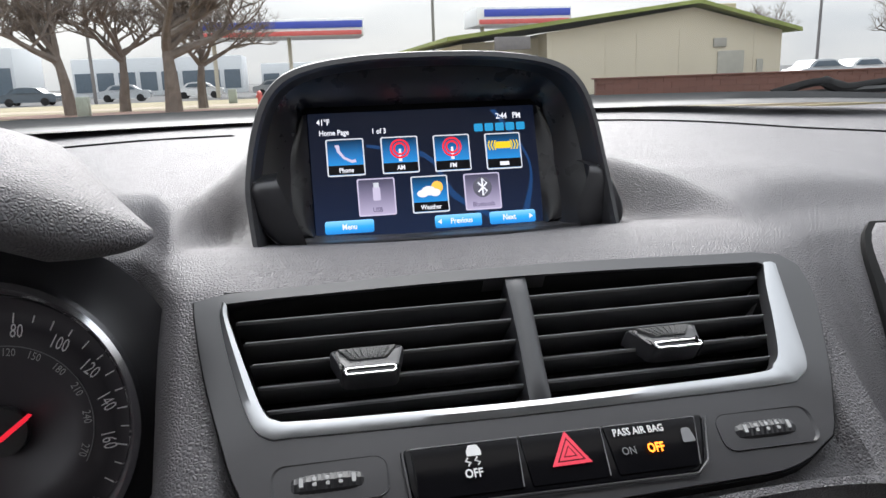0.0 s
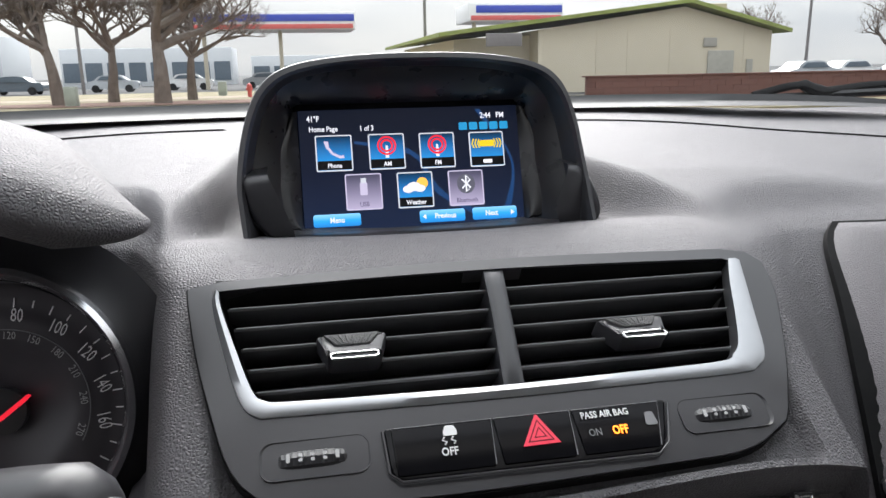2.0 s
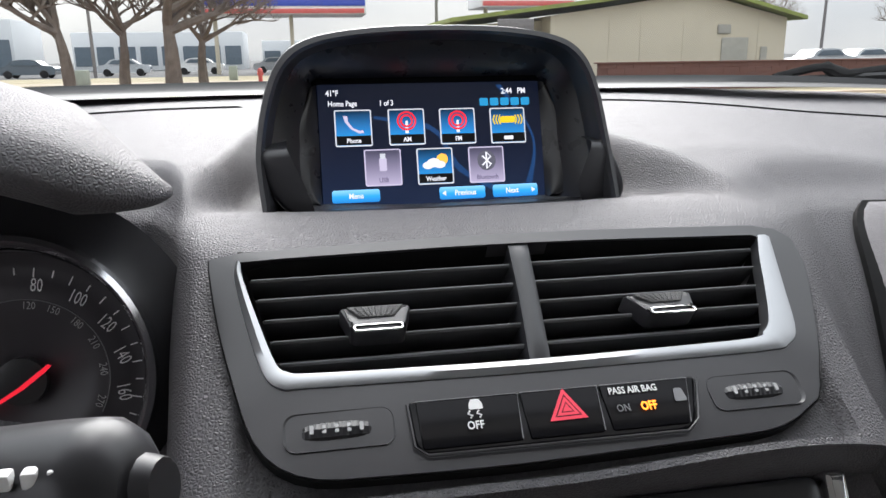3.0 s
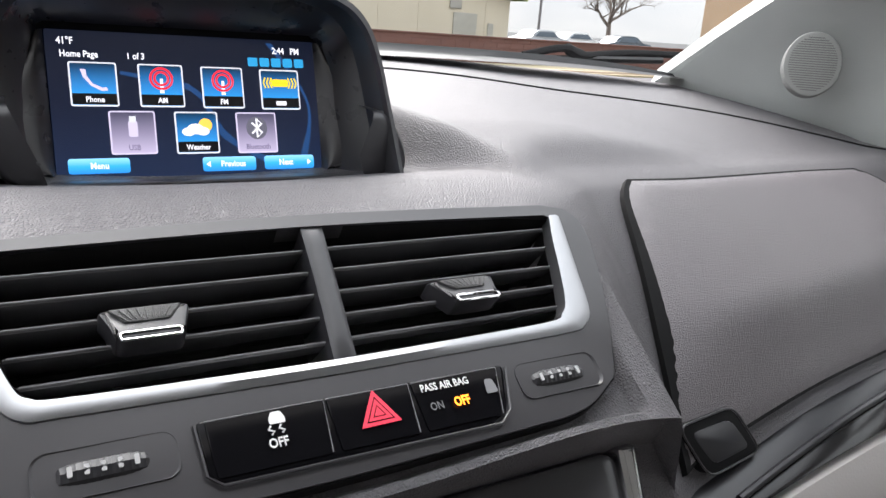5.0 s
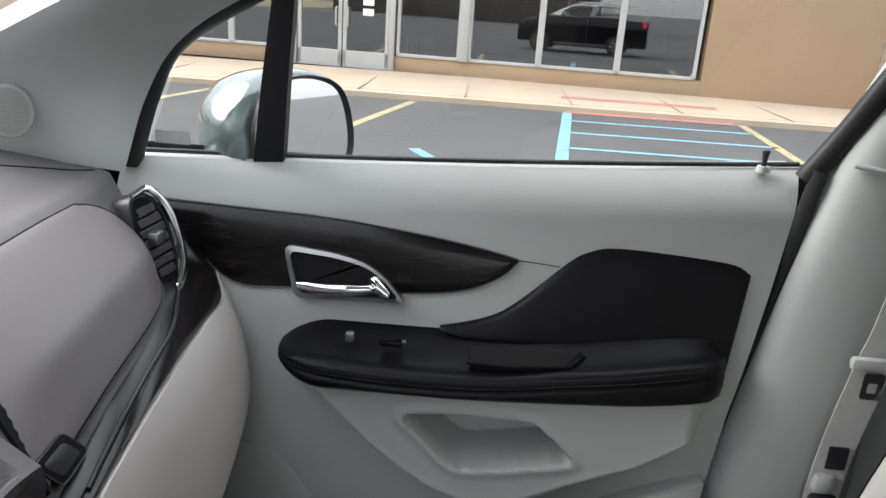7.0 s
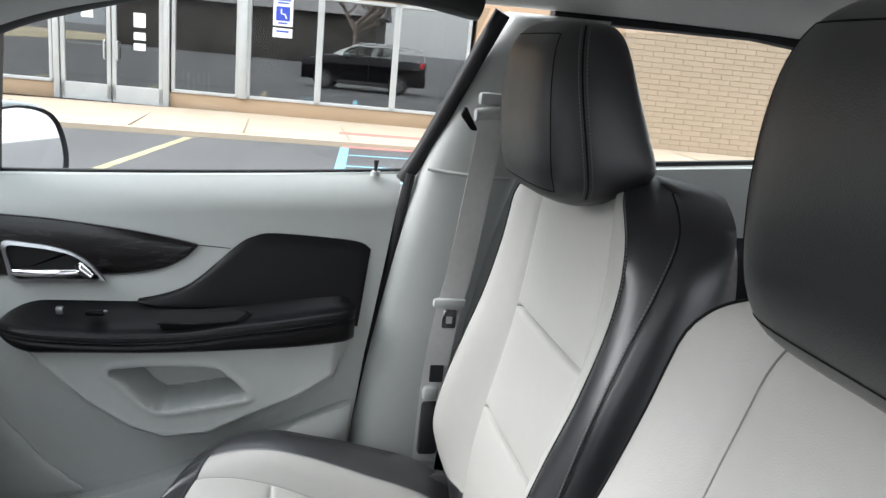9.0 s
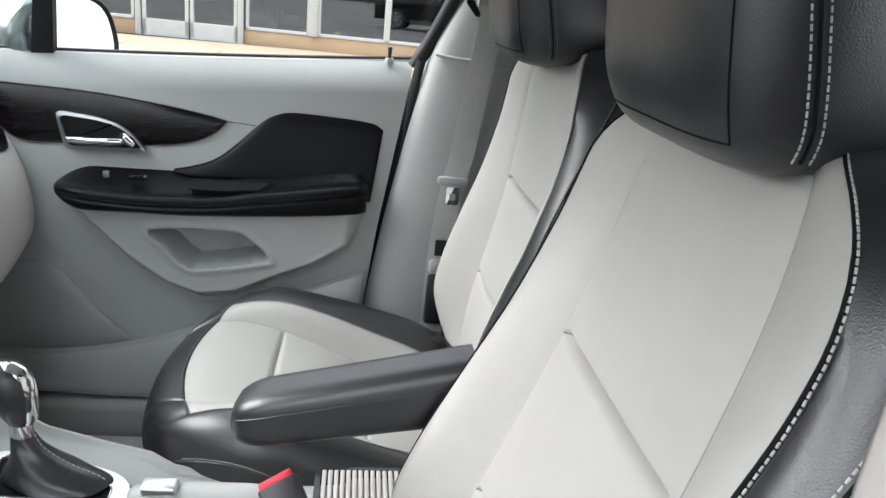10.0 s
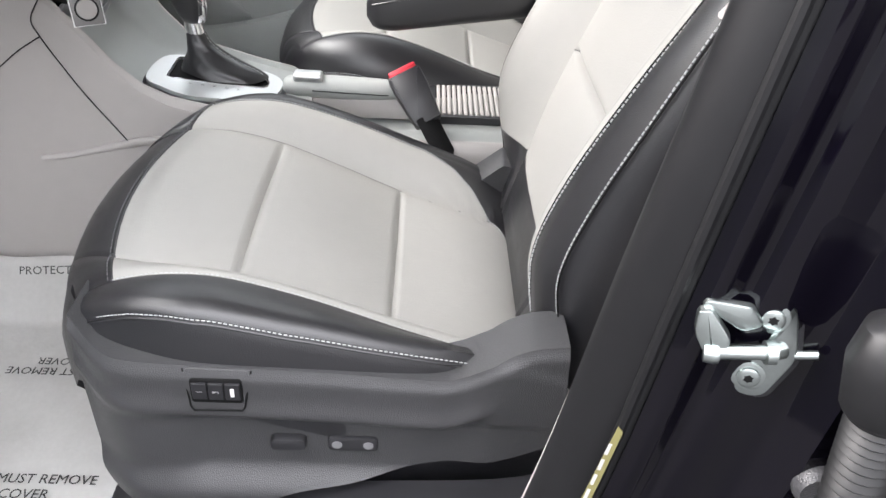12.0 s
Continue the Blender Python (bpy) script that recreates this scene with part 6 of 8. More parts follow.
    if cx > 0:
        part("recline_cover", moved(loft([[(0.215 + d, -0.225 + 0.050 * math.cos(a) * r, 0.650 + 0.045 * math.sin(a) * r) for a in np.linspace(0, 2 * math.pi, 17)[:-1]] for d, r in ((0.0, 1.0), (0.022, 0.95), (0.030, 0.7))]), T), SEATPLASTIC, root)
    # headrest
    HEAD = [  # height, front, rear, half-width
        (1.262, -0.378, -0.462, 0.092), (1.268, -0.362, -0.486, 0.108), (1.285, -0.349, -0.506, 0.119), (1.310, -0.340, -0.507, 0.124), (1.350, -0.334, -0.494, 0.124),
        (1.390, -0.331, -0.477, 0.120), (1.420, -0.331, -0.465, 0.115), (1.448, -0.334, -0.455, 0.108), (1.468, -0.341, -0.447, 0.099), (1.482, -0.353, -0.438, 0.086), (1.490, -0.368, -0.428, 0.066), (1.4935, -0.390, -0.412, 0.022)]
    hr = []
    steps = np.r_[np.linspace(1.262, 1.285, 6), np.linspace(1.292, 1.44, 16), np.linspace(1.448, 1.4935, 16)]
    for z in steps:
        fy, by, hw = table(HEAD, float(z))
        fy, by = fy + head_dy, by + head_dy
        d = fy - by
        loop = [(0, fy + 0.003), (hw * 0.45, fy + 0.0025), (hw * 0.74, fy - 0.02 * d), (hw * 0.90, fy - 0.11 * d), (hw * 0.985, fy - 0.29 * d), (hw, fy - 0.50 * d), (hw * 0.97, fy - 0.72 * d), (hw * 0.86, fy - 0.90 * d), (hw * 0.5, by + 0.001), (0, by)]
        full = loop + [(-x, y) for x, y in loop[-2:0:-1]]
        tilt = 0.17 * (1 - smooth01((z - 1.262) / 0.10))
        hr.append([(x, y, z + head_dz + tilt * max(0.0, fy - y - 0.02)) for x, y in spline(full, 48, True)])
    head = part("headrest", moved(loft(hr), TB), BLACKLEATHER, root, "black leather headrest", angle=75)
    for idx in (11, 37):
        pth = [tuple(TB @ Vector(r[idx])) for r in hr[2:-3]]
        sx = 1 if idx == 11 else -1
        for off in (-0.0055, 0.0055):
            dashes([tuple(Vector(p) + Vector((sx * 0.0010, off, 0.0006 * (k > 22)))) for k, p in enumerate(pth)], 0.0050, 0.0034, 0.0007, thread, head, name="stitching", label="pale double stitching")
        part("seam", tube([tuple(Vector(p) + Vector((sx * 0.0003, 0, 0))) for p in pth], 0.0013, 6), MATTE, head)
    for idx in (7, 41):
        part("seam", tube([tuple(TB @ Vector(r[idx])) for r in hr[4:31]], 0.0008, 6), MATTE, head)
    for row in (hr[30], hr[4]):
        part("seam", tube([tuple(TB @ Vector(p)) for p in (row[41:] + row[:8])], 0.0008, 6), MATTE, head)
    for sx in (-0.055, 0.055):
        part("post", moved(tube([(sx, -0.440 + head_dy, 1.26), (sx, -0.425 + head_dy, 1.335)], 0.006, 12), TB), BRIGHT, head, "chrome headrest post")
        part("post_collar", moved(tube([(sx, -0.446 + head_dy, 1.288), (sx, -0.444 + head_dy, 1.310)], [0.013, 0.011], 14), TB), BLACK, root)
    return root


driver = seat(-0.332, 0.0, "driver_seat", "light grey and black leather driver's seat with pale stitching", back_x=-0.309, base_z=0.715, near=-0.010)
passenger = seat(0.325, -0.112, "passenger_seat", "light grey and black leather passenger seat with fine grey stitching", back_x=0.335, back_dy=-0.055, up0=0.022, upright=0.165, head_dy=0.043, base_z=0.69, thread=DARKTHREAD, near=0.012)

# driver's side trim with its switches
out_x = -0.598
TRIM = spline([(0.197, 0.748), (0.188, 0.739), (0.170, 0.727), (0.130, 0.722), (0.089, 0.720), (0.035, 0.719), (-0.044, 0.716), (-0.125, 0.711), (-0.152, 0.715), (-0.174, 0.729), (-0.211, 0.751), (-0.245, 0.757)], 70)
TRIMLOW = spline([(0.198, 0.585), (0.196, 0.566), (0.184, 0.550), (0.150, 0.542), (0.090, 0.543), (0.037, 0.546), (0.005, 0.564), (-0.063, 0.575), (-0.125, 0.592), (-0.170, 0.604), (-0.206, 0.616), (-0.250, 0.640)], 70)


def trim_at(y, z, off=0.0):
    """The outer face of the seat's side trim: a shoulder, a ridge and a scoop below it."""
    bow = 0.034 * smooth01((y - 0.125) / 0.085) ** 2
    top = float(np.interp(-y, [-q[0] for q in TRIM], [q[1] for q in TRIM]))
    d = top - z
    shoulder = -0.006 * (1 - smooth01(d / 0.012)) + 0.004 * math.exp(-((d - 0.050) / 0.012) ** 2) * smooth01((y + 0.20) / 0.05)
    scoop = -0.011 * smooth01((d - 0.052) / 0.014) * smooth01((0.125 - y) / 0.05) * smooth01((z - 0.56) / 0.03) * smooth01((y + 0.19) / 0.05)
    pad = smooth01((-0.150 - y) / 0.030) * smooth01((0.742 - z + 0.25 * (y + 0.2)) / 0.014) * smooth01((z - 0.655) / 0.012)
    pivot = 0.003 * pad + 0.010 * smooth01((0.59 - z) / 0.03)
    return (out_x + bow - shoulder - scoop - pivot - off, y, z)


rows = []
for f in np.linspace(0, 1, 40):
    row = []
    for a, b in zip(TRIM, TRIMLOW):
        row.append(trim_at(a[0] * (1 - f) + b[0] * f, a[1] * (1 - f) + b[1] * f))
    rows.append(row)
trim = part("side_trim", closed_sheet(rows, (0.05, 0, 0)), SEATPLASTIC, driver, "charcoal grained plastic side trim", angle=60)
mem = part("memory_plate", plate(quad_outline([(0.091, 0.7185), (0.034, 0.7175), (0.041, 0.677), (0.086, 0.676)], 0.004, 4), lambda u, v, w: trim_at(u, v, w + 0.001), 0.004, 0.001), SEATPLASTIC, trim, "charcoal plate with three memory buttons")
part("plate_gap", tube([trim_at(u, v, 0.0006) for u, v in ((0.0925, 0.718), (0.0880, 0.679), (0.085, 0.6745), (0.042, 0.6755), (0.0395, 0.679), (0.0325, 0.717))], 0.0009, 5), MATTE, mem)
part("button_well", plate(rounded(0.046, 0.027, 0.003, 4, 0.0635, 0.697), lambda u, v, w: trim_at(u, v, w + 0.0016), 0.002, 0.0006), MATTE, mem)
for i, word in enumerate(("1", "2", "")):
    y = 0.0780 - 0.0145 * i
    b = part("button", plate(rounded(0.0136, 0.019, 0.0012, 3, y, 0.698), lambda u, v, w: trim_at(u, v, w + 0.0038), 0.003, 0.0008), BLACK, mem, angle=20)
    if word:
        lettering(word, 0.0055, lambda u, v, w: trim_at(u, v, 0.0043), y + 0.0026, 0.6965, WHITEMARK, b, turn=90, lift=0, mirror=1)
    else:
        part("mark", plate(rounded(0.0035, 0.010, 0.0005, 3, y, 0.698), lambda u, v, w: trim_at(u, v, w + 0.0043), 0.0005), WHITEMARK, b)
part("lumbar_switch", plate(rounded(0.034, 0.016, 0.006, 6, 0.006, 0.622), lambda u, v, w: trim_at(u, v, w + 0.009), 0.012, 0.003), BLACK, trim, "black oval seat switch")
rk = part("lumbar_rocker", plate(rounded(0.048, 0.018, 0.005, 5, -0.055, 0.620), lambda u, v, w: trim_at(u, v, w + 0.004), 0.008, 0.002), BLACK, trim, "black rocker switch")
for y in (-0.040, -0.070):
    part("rocker_dot", plate([(y + 0.005 * math.cos(a), 0.620 + 0.005 * math.sin(a)) for a in np.linspace(0, 2 * math.pi, 15)[:-1]], lambda u, v, w: trim_at(u, v, w + 0.0045), 0.001), GREYMARK, rk)
part("lower_trim", sheet(spline([(-0.62, 0.03, 0.545), (-0.625, -0.08, 0.560), (-0.63, -0.20, 0.575), (-0.63, -0.28, 0.60)], 16), spline([(-0.64, 0.03, 0.50), (-0.65, -0.08, 0.50), (-0.65, -0.20, 0.51), (-0.65, -0.28, 0.53)], 16), 6, (0.04, 0, 0), 0.006), BLACK, trim)

# fold-down armrest on the driver's seat
rows = []
for s in np.linspace(0, 1, 36):
    y = -0.030 - 0.27 * s
    k = math.sqrt(max(0.0, 1 - (1 - min(1, s / 0.16)) ** 2)) if s < 0.16 else 1.0
    zc = 0.869 + 0.052 * s
    hh, hw = 0.030 * (0.35 + 0.65 * k) + 0.010 * s, 0.036 * (0.45 + 0.55 * k)
    loop = [(0, hh), (hw * 0.7, hh * 0.96), (hw, hh * 0.55), (hw, -hh * 0.5), (hw * 0.7, -hh), (0, -hh), (-hw * 0.7, -hh), (-hw, -hh * 0.5), (-hw, hh * 0.55), (-hw * 0.7, hh * 0.96)]
    rows.append([(-0.048 + x, y, zc + z) for x, z in spline(loop, 32, True)])
rest = part("armrest", loft(rows), BLACKLEATHER, driver, "black padded fold-down armrest", angle=75)
for i in (4, 28):
    part("seam", tube([r[7 if i == 4 else 25] for r in rows[1:]], 0.0013, 6), BLACKLEATHER, rest)

# ---- centre console ----
cons = thing("centre_console", "pale taupe moulded centre console between the seats", "console")
sec = []
for y, hw, zt, zf in ((0.64, 0.200, 1.000, 0.980), (0.50, 0.190, 1.000, 0.980), (0.44, 0.165, 0.955, 0.900), (0.40, 0.145, 0.920, 0.832), (0.36, 0.133, 0.880, 0.790), (0.326, 0.1275, 0.835, 0.762), (0.302, 0.125, 0.801, 0.748), (0.271, 0.122, 0.770, 0.738), (0.237, 0.119, 0.752, 0.734), (0.16, 0.114, 0.733, 0.731), (0.10, 0.108, 0.722, 0.720), (0.07, 0.106, 0.704, 0.704), (-0.02, 0.102, 0.688, 0.688), (-0.14, 0.100, 0.692, 0.692), (-0.34, 0.100, 0.694, 0.694), (-0.40, 0.098, 0.660, 0.660)):
    foot = min(hw, 0.132)
    half = [(foot, 0.37), (foot + 0.004, 0.50), (hw - 0.002, zt - 0.04), (hw - 0.006, zt - 0.012), (hw - 0.014, zt - 0.002), (hw - 0.024, zt - 0.008 - 0.25 * (zt - zf)), (hw - 0.040, zf + 0.12 * (zt - zf)), (hw * 0.45, zf)]
    prof = [(-x, z) for x, z in half] + [(0.0, zf)] + half[::-1]
    sec.append([(x, y, z) for x, z in spline(prof, 70)])
part("body", merge(grid([r[:19] for r in sec]), grid([r[51:] for r in sec])), BEIGETRIM, cons, "pale taupe console sides", angle=70)
part("top_liner", grid([r[18:52] for r in sec]), GREYTRIM, cons, "warm grey console top", angle=70)
def on_side(points, off):
    """Points along the console's driver side, given as (y, height)."""
    hy = (0.10, 0.16, 0.237, 0.271, 0.302, 0.326, 0.36, 0.40, 0.44, 0.50)
    hx = (0.108, 0.114, 0.119, 0.122, 0.125, 0.1275, 0.133, 0.145, 0.165, 0.190)
    return [(-(float(np.interp(y, hy, hx)) * (0.5 + 0.5 * smooth01((z - 0.45) / 0.35)) + 0.132 * (0.5 - 0.5 * smooth01((z - 0.45) / 0.35))) - off, y, z) for y, z in points]


part("side_crease", tube(on_side([(0.413, 0.667), (0.38, 0.668), (0.335, 0.676), (0.284, 0.686), (0.24, 0.690)], -0.002), [(0.004, 0.001), (0.005, 0.004), (0.006, 0.006), (0.006, 0.008), (0.006, 0.008)], 10), BEIGETRIM, cons)
part("panel_seam", tube(on_side(spline([(0.368, 0.884), (0.381, 0.860), (0.376, 0.838), (0.359, 0.797), (0.335, 0.749), (0.297, 0.687)], 24), 0.0012), 0.0009, 5), RUBBER, cons)
part("panel_seam", tube(on_side(spline([(0.376, 0.838), (0.404, 0.821), (0.425, 0.804), (0.45, 0.785)], 10), 0.0012), 0.0009, 5), RUBBER, cons)
tray = part("cubby", box(-0.02, 0.40, 0.862, 0.14, 0.10, 0.01, 0.004), MATTE, cons)
part("cubby_rim", tube(spline([(-0.118, 0.352, 0.868), (-0.085, 0.330, 0.850), (-0.050, 0.322, 0.852), (-0.020, 0.330, 0.868), (0.0, 0.345, 0.89)], 20), [(0.004, 0.009)] * 20, 8), CHROME, cons, "grey rim of the open cubby")
sh = plane_frame((0.004, 0.182, 0.736), (0, -0.10, 0.995))
RIMLINE = [(-52, 106), (-78, 76), (-92, 46), (-94, 14), (-82, -46), (-62, -74), (-34, -82), (-4, -80), (18, -60), (32, -20), (42, 18), (44, 72), (22, 104)]
RIMC = np.array((-24.0, 10.0))
rim_o = spline(RIMLINE, 72, True)
shp = part("shift_surround", plate([tuple(RIMC + (np.array(q) - RIMC) * 1.06) for q in rim_o], sh, 18, 5), GREYBEZEL, cons, "glossy grey rim round the shift plate")
hole_ = quad_outline([(-44, 80), (-42, -10), (-35, -62), (-10, -62), (12, -44), (31, 18), (34, 82)], [8, 30, 8, 10, 20, 20, 8], 6)
part("chrome_plate", ring_plate(star(rim_o, RIMC, 90), star(hole_, RIMC, 90), lambda u, v, w=0: sh(u, v, w + 5.5), 6, 0, -0.5), BRUSHED, cons, "brushed chrome shift plate")
part("well_rim", tube([sh(u, v, 5.6) for u, v in star(hole_, RIMC, 90) + [star(hole_, RIMC, 90)[0]]], 0.0012, 6), BRIGHT, cons, "bright edge of the shift well")
for i, ch in enumerate("PRNDM"):
    lettering(ch, 5, lambda u, v, w: sh(u, v, w + 6.0), -58, 40 - 17 * i, GREYMARK, cons, lift=0.3)
part("shift_well", plate(star(hole_, RIMC, 60), lambda u, v, w: sh(u, v, w + 2), 4), MATTE, cons)
lever = thing("gear_lever", "black leather gear lever with a chrome knob cap", "gear lever")
rows = []
for k in np.linspace(0, 1, 26):
    rw = table([(0, -4, 4, 3, 36, 62), (0.25, -3, 12, 13, 33, 52), (0.5, -1, 28, 26, 25, 33), (0.75, 2, 42, 42, 18, 19), (1, 3, 48, 58, 14, 13)], k)
    rows.append([sh(rw[0] + rw[3] * (1 + 0.05 * math.sin(5 * a + 9 * k)) * math.cos(a), rw[1] + rw[4] * (1 + 0.05 * math.sin(4 * a + 6 * k)) * math.sin(a), rw[2] + 3) for a in np.linspace(0, 2 * math.pi, 33)[:-1]])
boot = part("boot", loft(rows), BLACKLEATHER, lever, "black leather boot", angle=75)
dashes([r[24] for r in rows[4:]], 0.006, 0.004, 0.0007, THREAD, boot)
part("collar", tube([sh(3, 48, 58), sh(3, 51, 68), sh(3, 54, 80)], [0.0135, 0.0130, 0.0115], 20), BRIGHT, lever, "chrome collar")
KN = ((52, 76, 12, 13), (54, 84, 15, 18), (58, 100, 20, 23), (64, 120, 24, 27), (70, 138, 24, 28), (73, 148, 19, 22), (74, 153, 7, 9))
knob = part("knob", loft([[sh(3 + rx * math.cos(a), v + ry * math.sin(a), w) for a in np.linspace(0, 2 * math.pi, 25)[:-1]] for v, w, rx, ry in KN]), BLACKLEATHER, lever, "black leather knob", angle=75)
part("knob_cap", loft([[sh(3 + 0.74 * rx * math.cos(a), v - 7 + 0.86 * ry * math.sin(a), w + 1.0) for a in np.linspace(0, 2 * math.pi, 25)[:-1]] for v, w, rx, ry in KN]), BRIGHT, lever, "bright chrome cap")
# tag hanging from the ignition key
tagt = thing("key_tag", "grey plastic key tag with a round disc hanging from the ignition", "key tag")
kt = plane_frame((-0.188, 0.288, 0.903), (-0.80, -0.50, 0.33), (0.50, -0.86, 0.0))
part("tag_plate", plate(rounded(34, 56, 2.5, 4, 0, 0), kt, 2.4, 0.6), TAGPLASTIC, tagt)
part("tag_edge", tube([kt(u, v, -1) for u, v in ((-17, 26), (-17, -28), (17, -28), (17, 26))], 0.0011, 6), WHITEMARK, tagt, "pale edge")
part("disc", plate([(11 * math.cos(a), 11 * math.sin(a) - 10) for a in np.linspace(0, 2 * math.pi, 33)[:-1]], lambda u, v, w: kt(u, v, w + 1.4), 2.0, 0.6), BEIGETRIM, tagt, "taupe disc")
part("disc_rim", tube([kt(12.5 * math.cos(a), 12.5 * math.sin(a) - 10, 0.4) for a in np.linspace(0, 2 * math.pi, 41)], 0.0009, 6, caps=False), MATTE, tagt)
part("eyelet", plate([(3.2 * math.cos(a), 3.2 * math.sin(a) + 14) for a in np.linspace(0, 2 * math.pi, 21)[:-1]], lambda u, v, w: kt(u, v, w + 0.4), 0.6), MATTE, tagt)
part("key_ring", tube(spline([kt(0, 14, 1), kt(1, 24, 4), kt(0, 45, 6), (-0.225, 0.32, 1.0), (-0.262, 0.36, 1.055)], 24), 0.0014, 6), BRIGHT, tagt, "steel ring and key")
hb = thing("parking_brake", "pale grey parking brake handle with a chrome button", "parking brake")
part("grip", loft([[(-0.030 + 0.010 * s_ + r * 0.019 * math.cos(a), 0.094 - 0.185 * s_, 0.742 - 0.006 * s_ + r * 0.0155 * math.sin(a)) for a in np.linspace(0, 2 * math.pi, 19)[:-1]] for s_, r in ((0, 0.55), (0.03, 0.80), (0.10, 0.95), (0.4, 1.06), (0.75, 1.0), (0.95, 0.8), (1.0, 0.45))]), GREYTRIM, hb, angle=75)
part("button", box(-0.031, 0.058, 0.7570, 0.024, 0.042, 0.012, 0.004, 3), BRUSHED, hb, "chrome release button")
part("grip_seam", tube([(-0.049, 0.05, 0.742), (-0.0495, 0.0, 0.741), (-0.047, -0.06, 0.739)], 0.0008, 5), RUBBER, hb)
part("lever_foot", box(-0.022, -0.02, 0.712, 0.030, 0.15, 0.035, 0.008), BEIGETRIM, hb)
tam = thing("roller_cover", "pale ribbed roller cover over the console tray", "tray cover")
part("tray_frame", ring_plate(rounded(0.125, 0.20, 0.01, 5, 0.028, -0.222), rounded(0.108, 0.184, 0.006, 5, 0.028, -0.222), lambda u, v, w=0: (u, v, 0.704 + w), 0.012), BLACK, tam)
for i in range(22):
    part("slat", box(0.028, -0.135 - 0.0083 * i, 0.703, 0.108, 0.0062, 0.006, 0.0018, 2), BEIGETRIM, tam)
bk = thing("belt_buckle", "black seat belt buckle with a red button", "buckle")
axis = Vector((0.042, 0.036, 0.048)).normalized()
sidev = Vector((-0.014, 0.042, -0.019)).normalized()
nv = sidev.cross(axis).normalized()
nv = nv if nv.x < 0 else -nv
base = Vector((-0.0835, -0.1205, 0.7165))


def bf(u, v, w):
    return tuple(base + sidev * u + axis * v + nv * w)


part("body", plate(quad_outline([(-0.020, 0), (0.020, 0), (0.025, 0.055), (0.025, 0.082), (-0.025, 0.082), (-0.025, 0.055)], 0.004, 4), lambda u, v, w: bf(u, v, w + 0.011), 0.022, 0.004), BLACK, bk, "black buckle body")
part("release_button", plate(rounded(0.042, 0.010, 0.002, 4, 0, 0.0845), lambda u, v, w: bf(u, v, w + 0.0085), 0.017, 0.002), RED, bk, "red release button")
part("stalk", tube([bf(0, 0.01, 0), bf(0, -0.05, -0.005), (-0.085, -0.14, 0.62)], [(0.008, 0.02)] * 3, 8), MATTE, bk)
part("seat_bracket", plate(quad_outline([(-0.186, 0.670), (-0.225, 0.703), (-0.275, 0.690), (-0.275, 0.620), (-0.235, 0.648)], 0.004, 3), lambda u, v, w: (-0.118 + w, u, v + 0.25 * w), 0.040, 0.004), SEATPLASTIC, driver, "charcoal hinge cover")

# ---- steering wheel and stalk ----
WC, WT = Vector((-0.345, 0.268, 1.130)), radians(38)
wu, wv = Vector((1, 0, 0)), Vector((0, math.sin(WT), math.cos(WT)))
wnrm = Vector((0, -math.cos(WT), math.sin(WT)))


def wh(u, v, w=0.0):
    return tuple(WC + wu * u + wv * v + wnrm * w)


wheel = thing("steering_wheel", "black leather steering wheel with bright spoke trim", "steering wheel")
rows = []
for i in range(72):
    a = 2 * math.pi * i / 72
    c = (0.172 * math.cos(a), 0.168 * math.sin(a))
    grip = 1.0 + 0.12 * max(0, math.cos(2 * a - 0.9)) ** 4
    rows.append([wh(c[0] + 0.0165 * grip * math.cos(b) * math.cos(a), c[1] + 0.0165 * grip * math.cos(b) * math.sin(a), 0.0155 * grip * math.sin(b)) for b in np.linspace(0, 2 * math.pi, 17)[:-1]])
rim_ = part("rim", grid(rows, close_u=True, close_v=True), BLACKLEATHER, wheel, "black leather rim", angle=75)
for phase in (0, 1):
    zig = []
    for i in range(60):
        a = radians(-60 + 2.0 * i)
        up = (i + phase) % 2
        r = 0.1575 + (0.0035 if up else -0.0022)
        zig.append(wh(r * math.cos(a), 0.978 * r * math.sin(a), 0.0125 if up else 0.004))
    part("lacing", tube(zig, 0.0010, 5), LACE, rim_, "grey cross lacing")
part("airbag_cover", loft([[wh(k * x, k * y - 0.01, w) for x, y in spline([(0, 0.062), (0.06, 0.05), (0.075, 0.0), (0.058, -0.06), (0.0, -0.085), (-0.058, -0.06), (-0.075, 0.0), (-0.06, 0.05)], 40, True)] for k, w in ((1.0, -0.02), (1.0, 0.012), (0.96, 0.022), (0.8, 0.030), (0.4, 0.034), (0.05, 0.035))]), SEATPLASTIC, wheel, "charcoal airbag cover", angle=70)
part("badge", plate([(0.017 * math.cos(a), 0.017 * math.sin(a) + 0.01) for a in np.linspace(0, 2 * math.pi, 25)[:-1]], lambda u, v, w: wh(u, v, w + 0.038), 0.006, 0.002), BRIGHT, wheel, "round chrome badge")
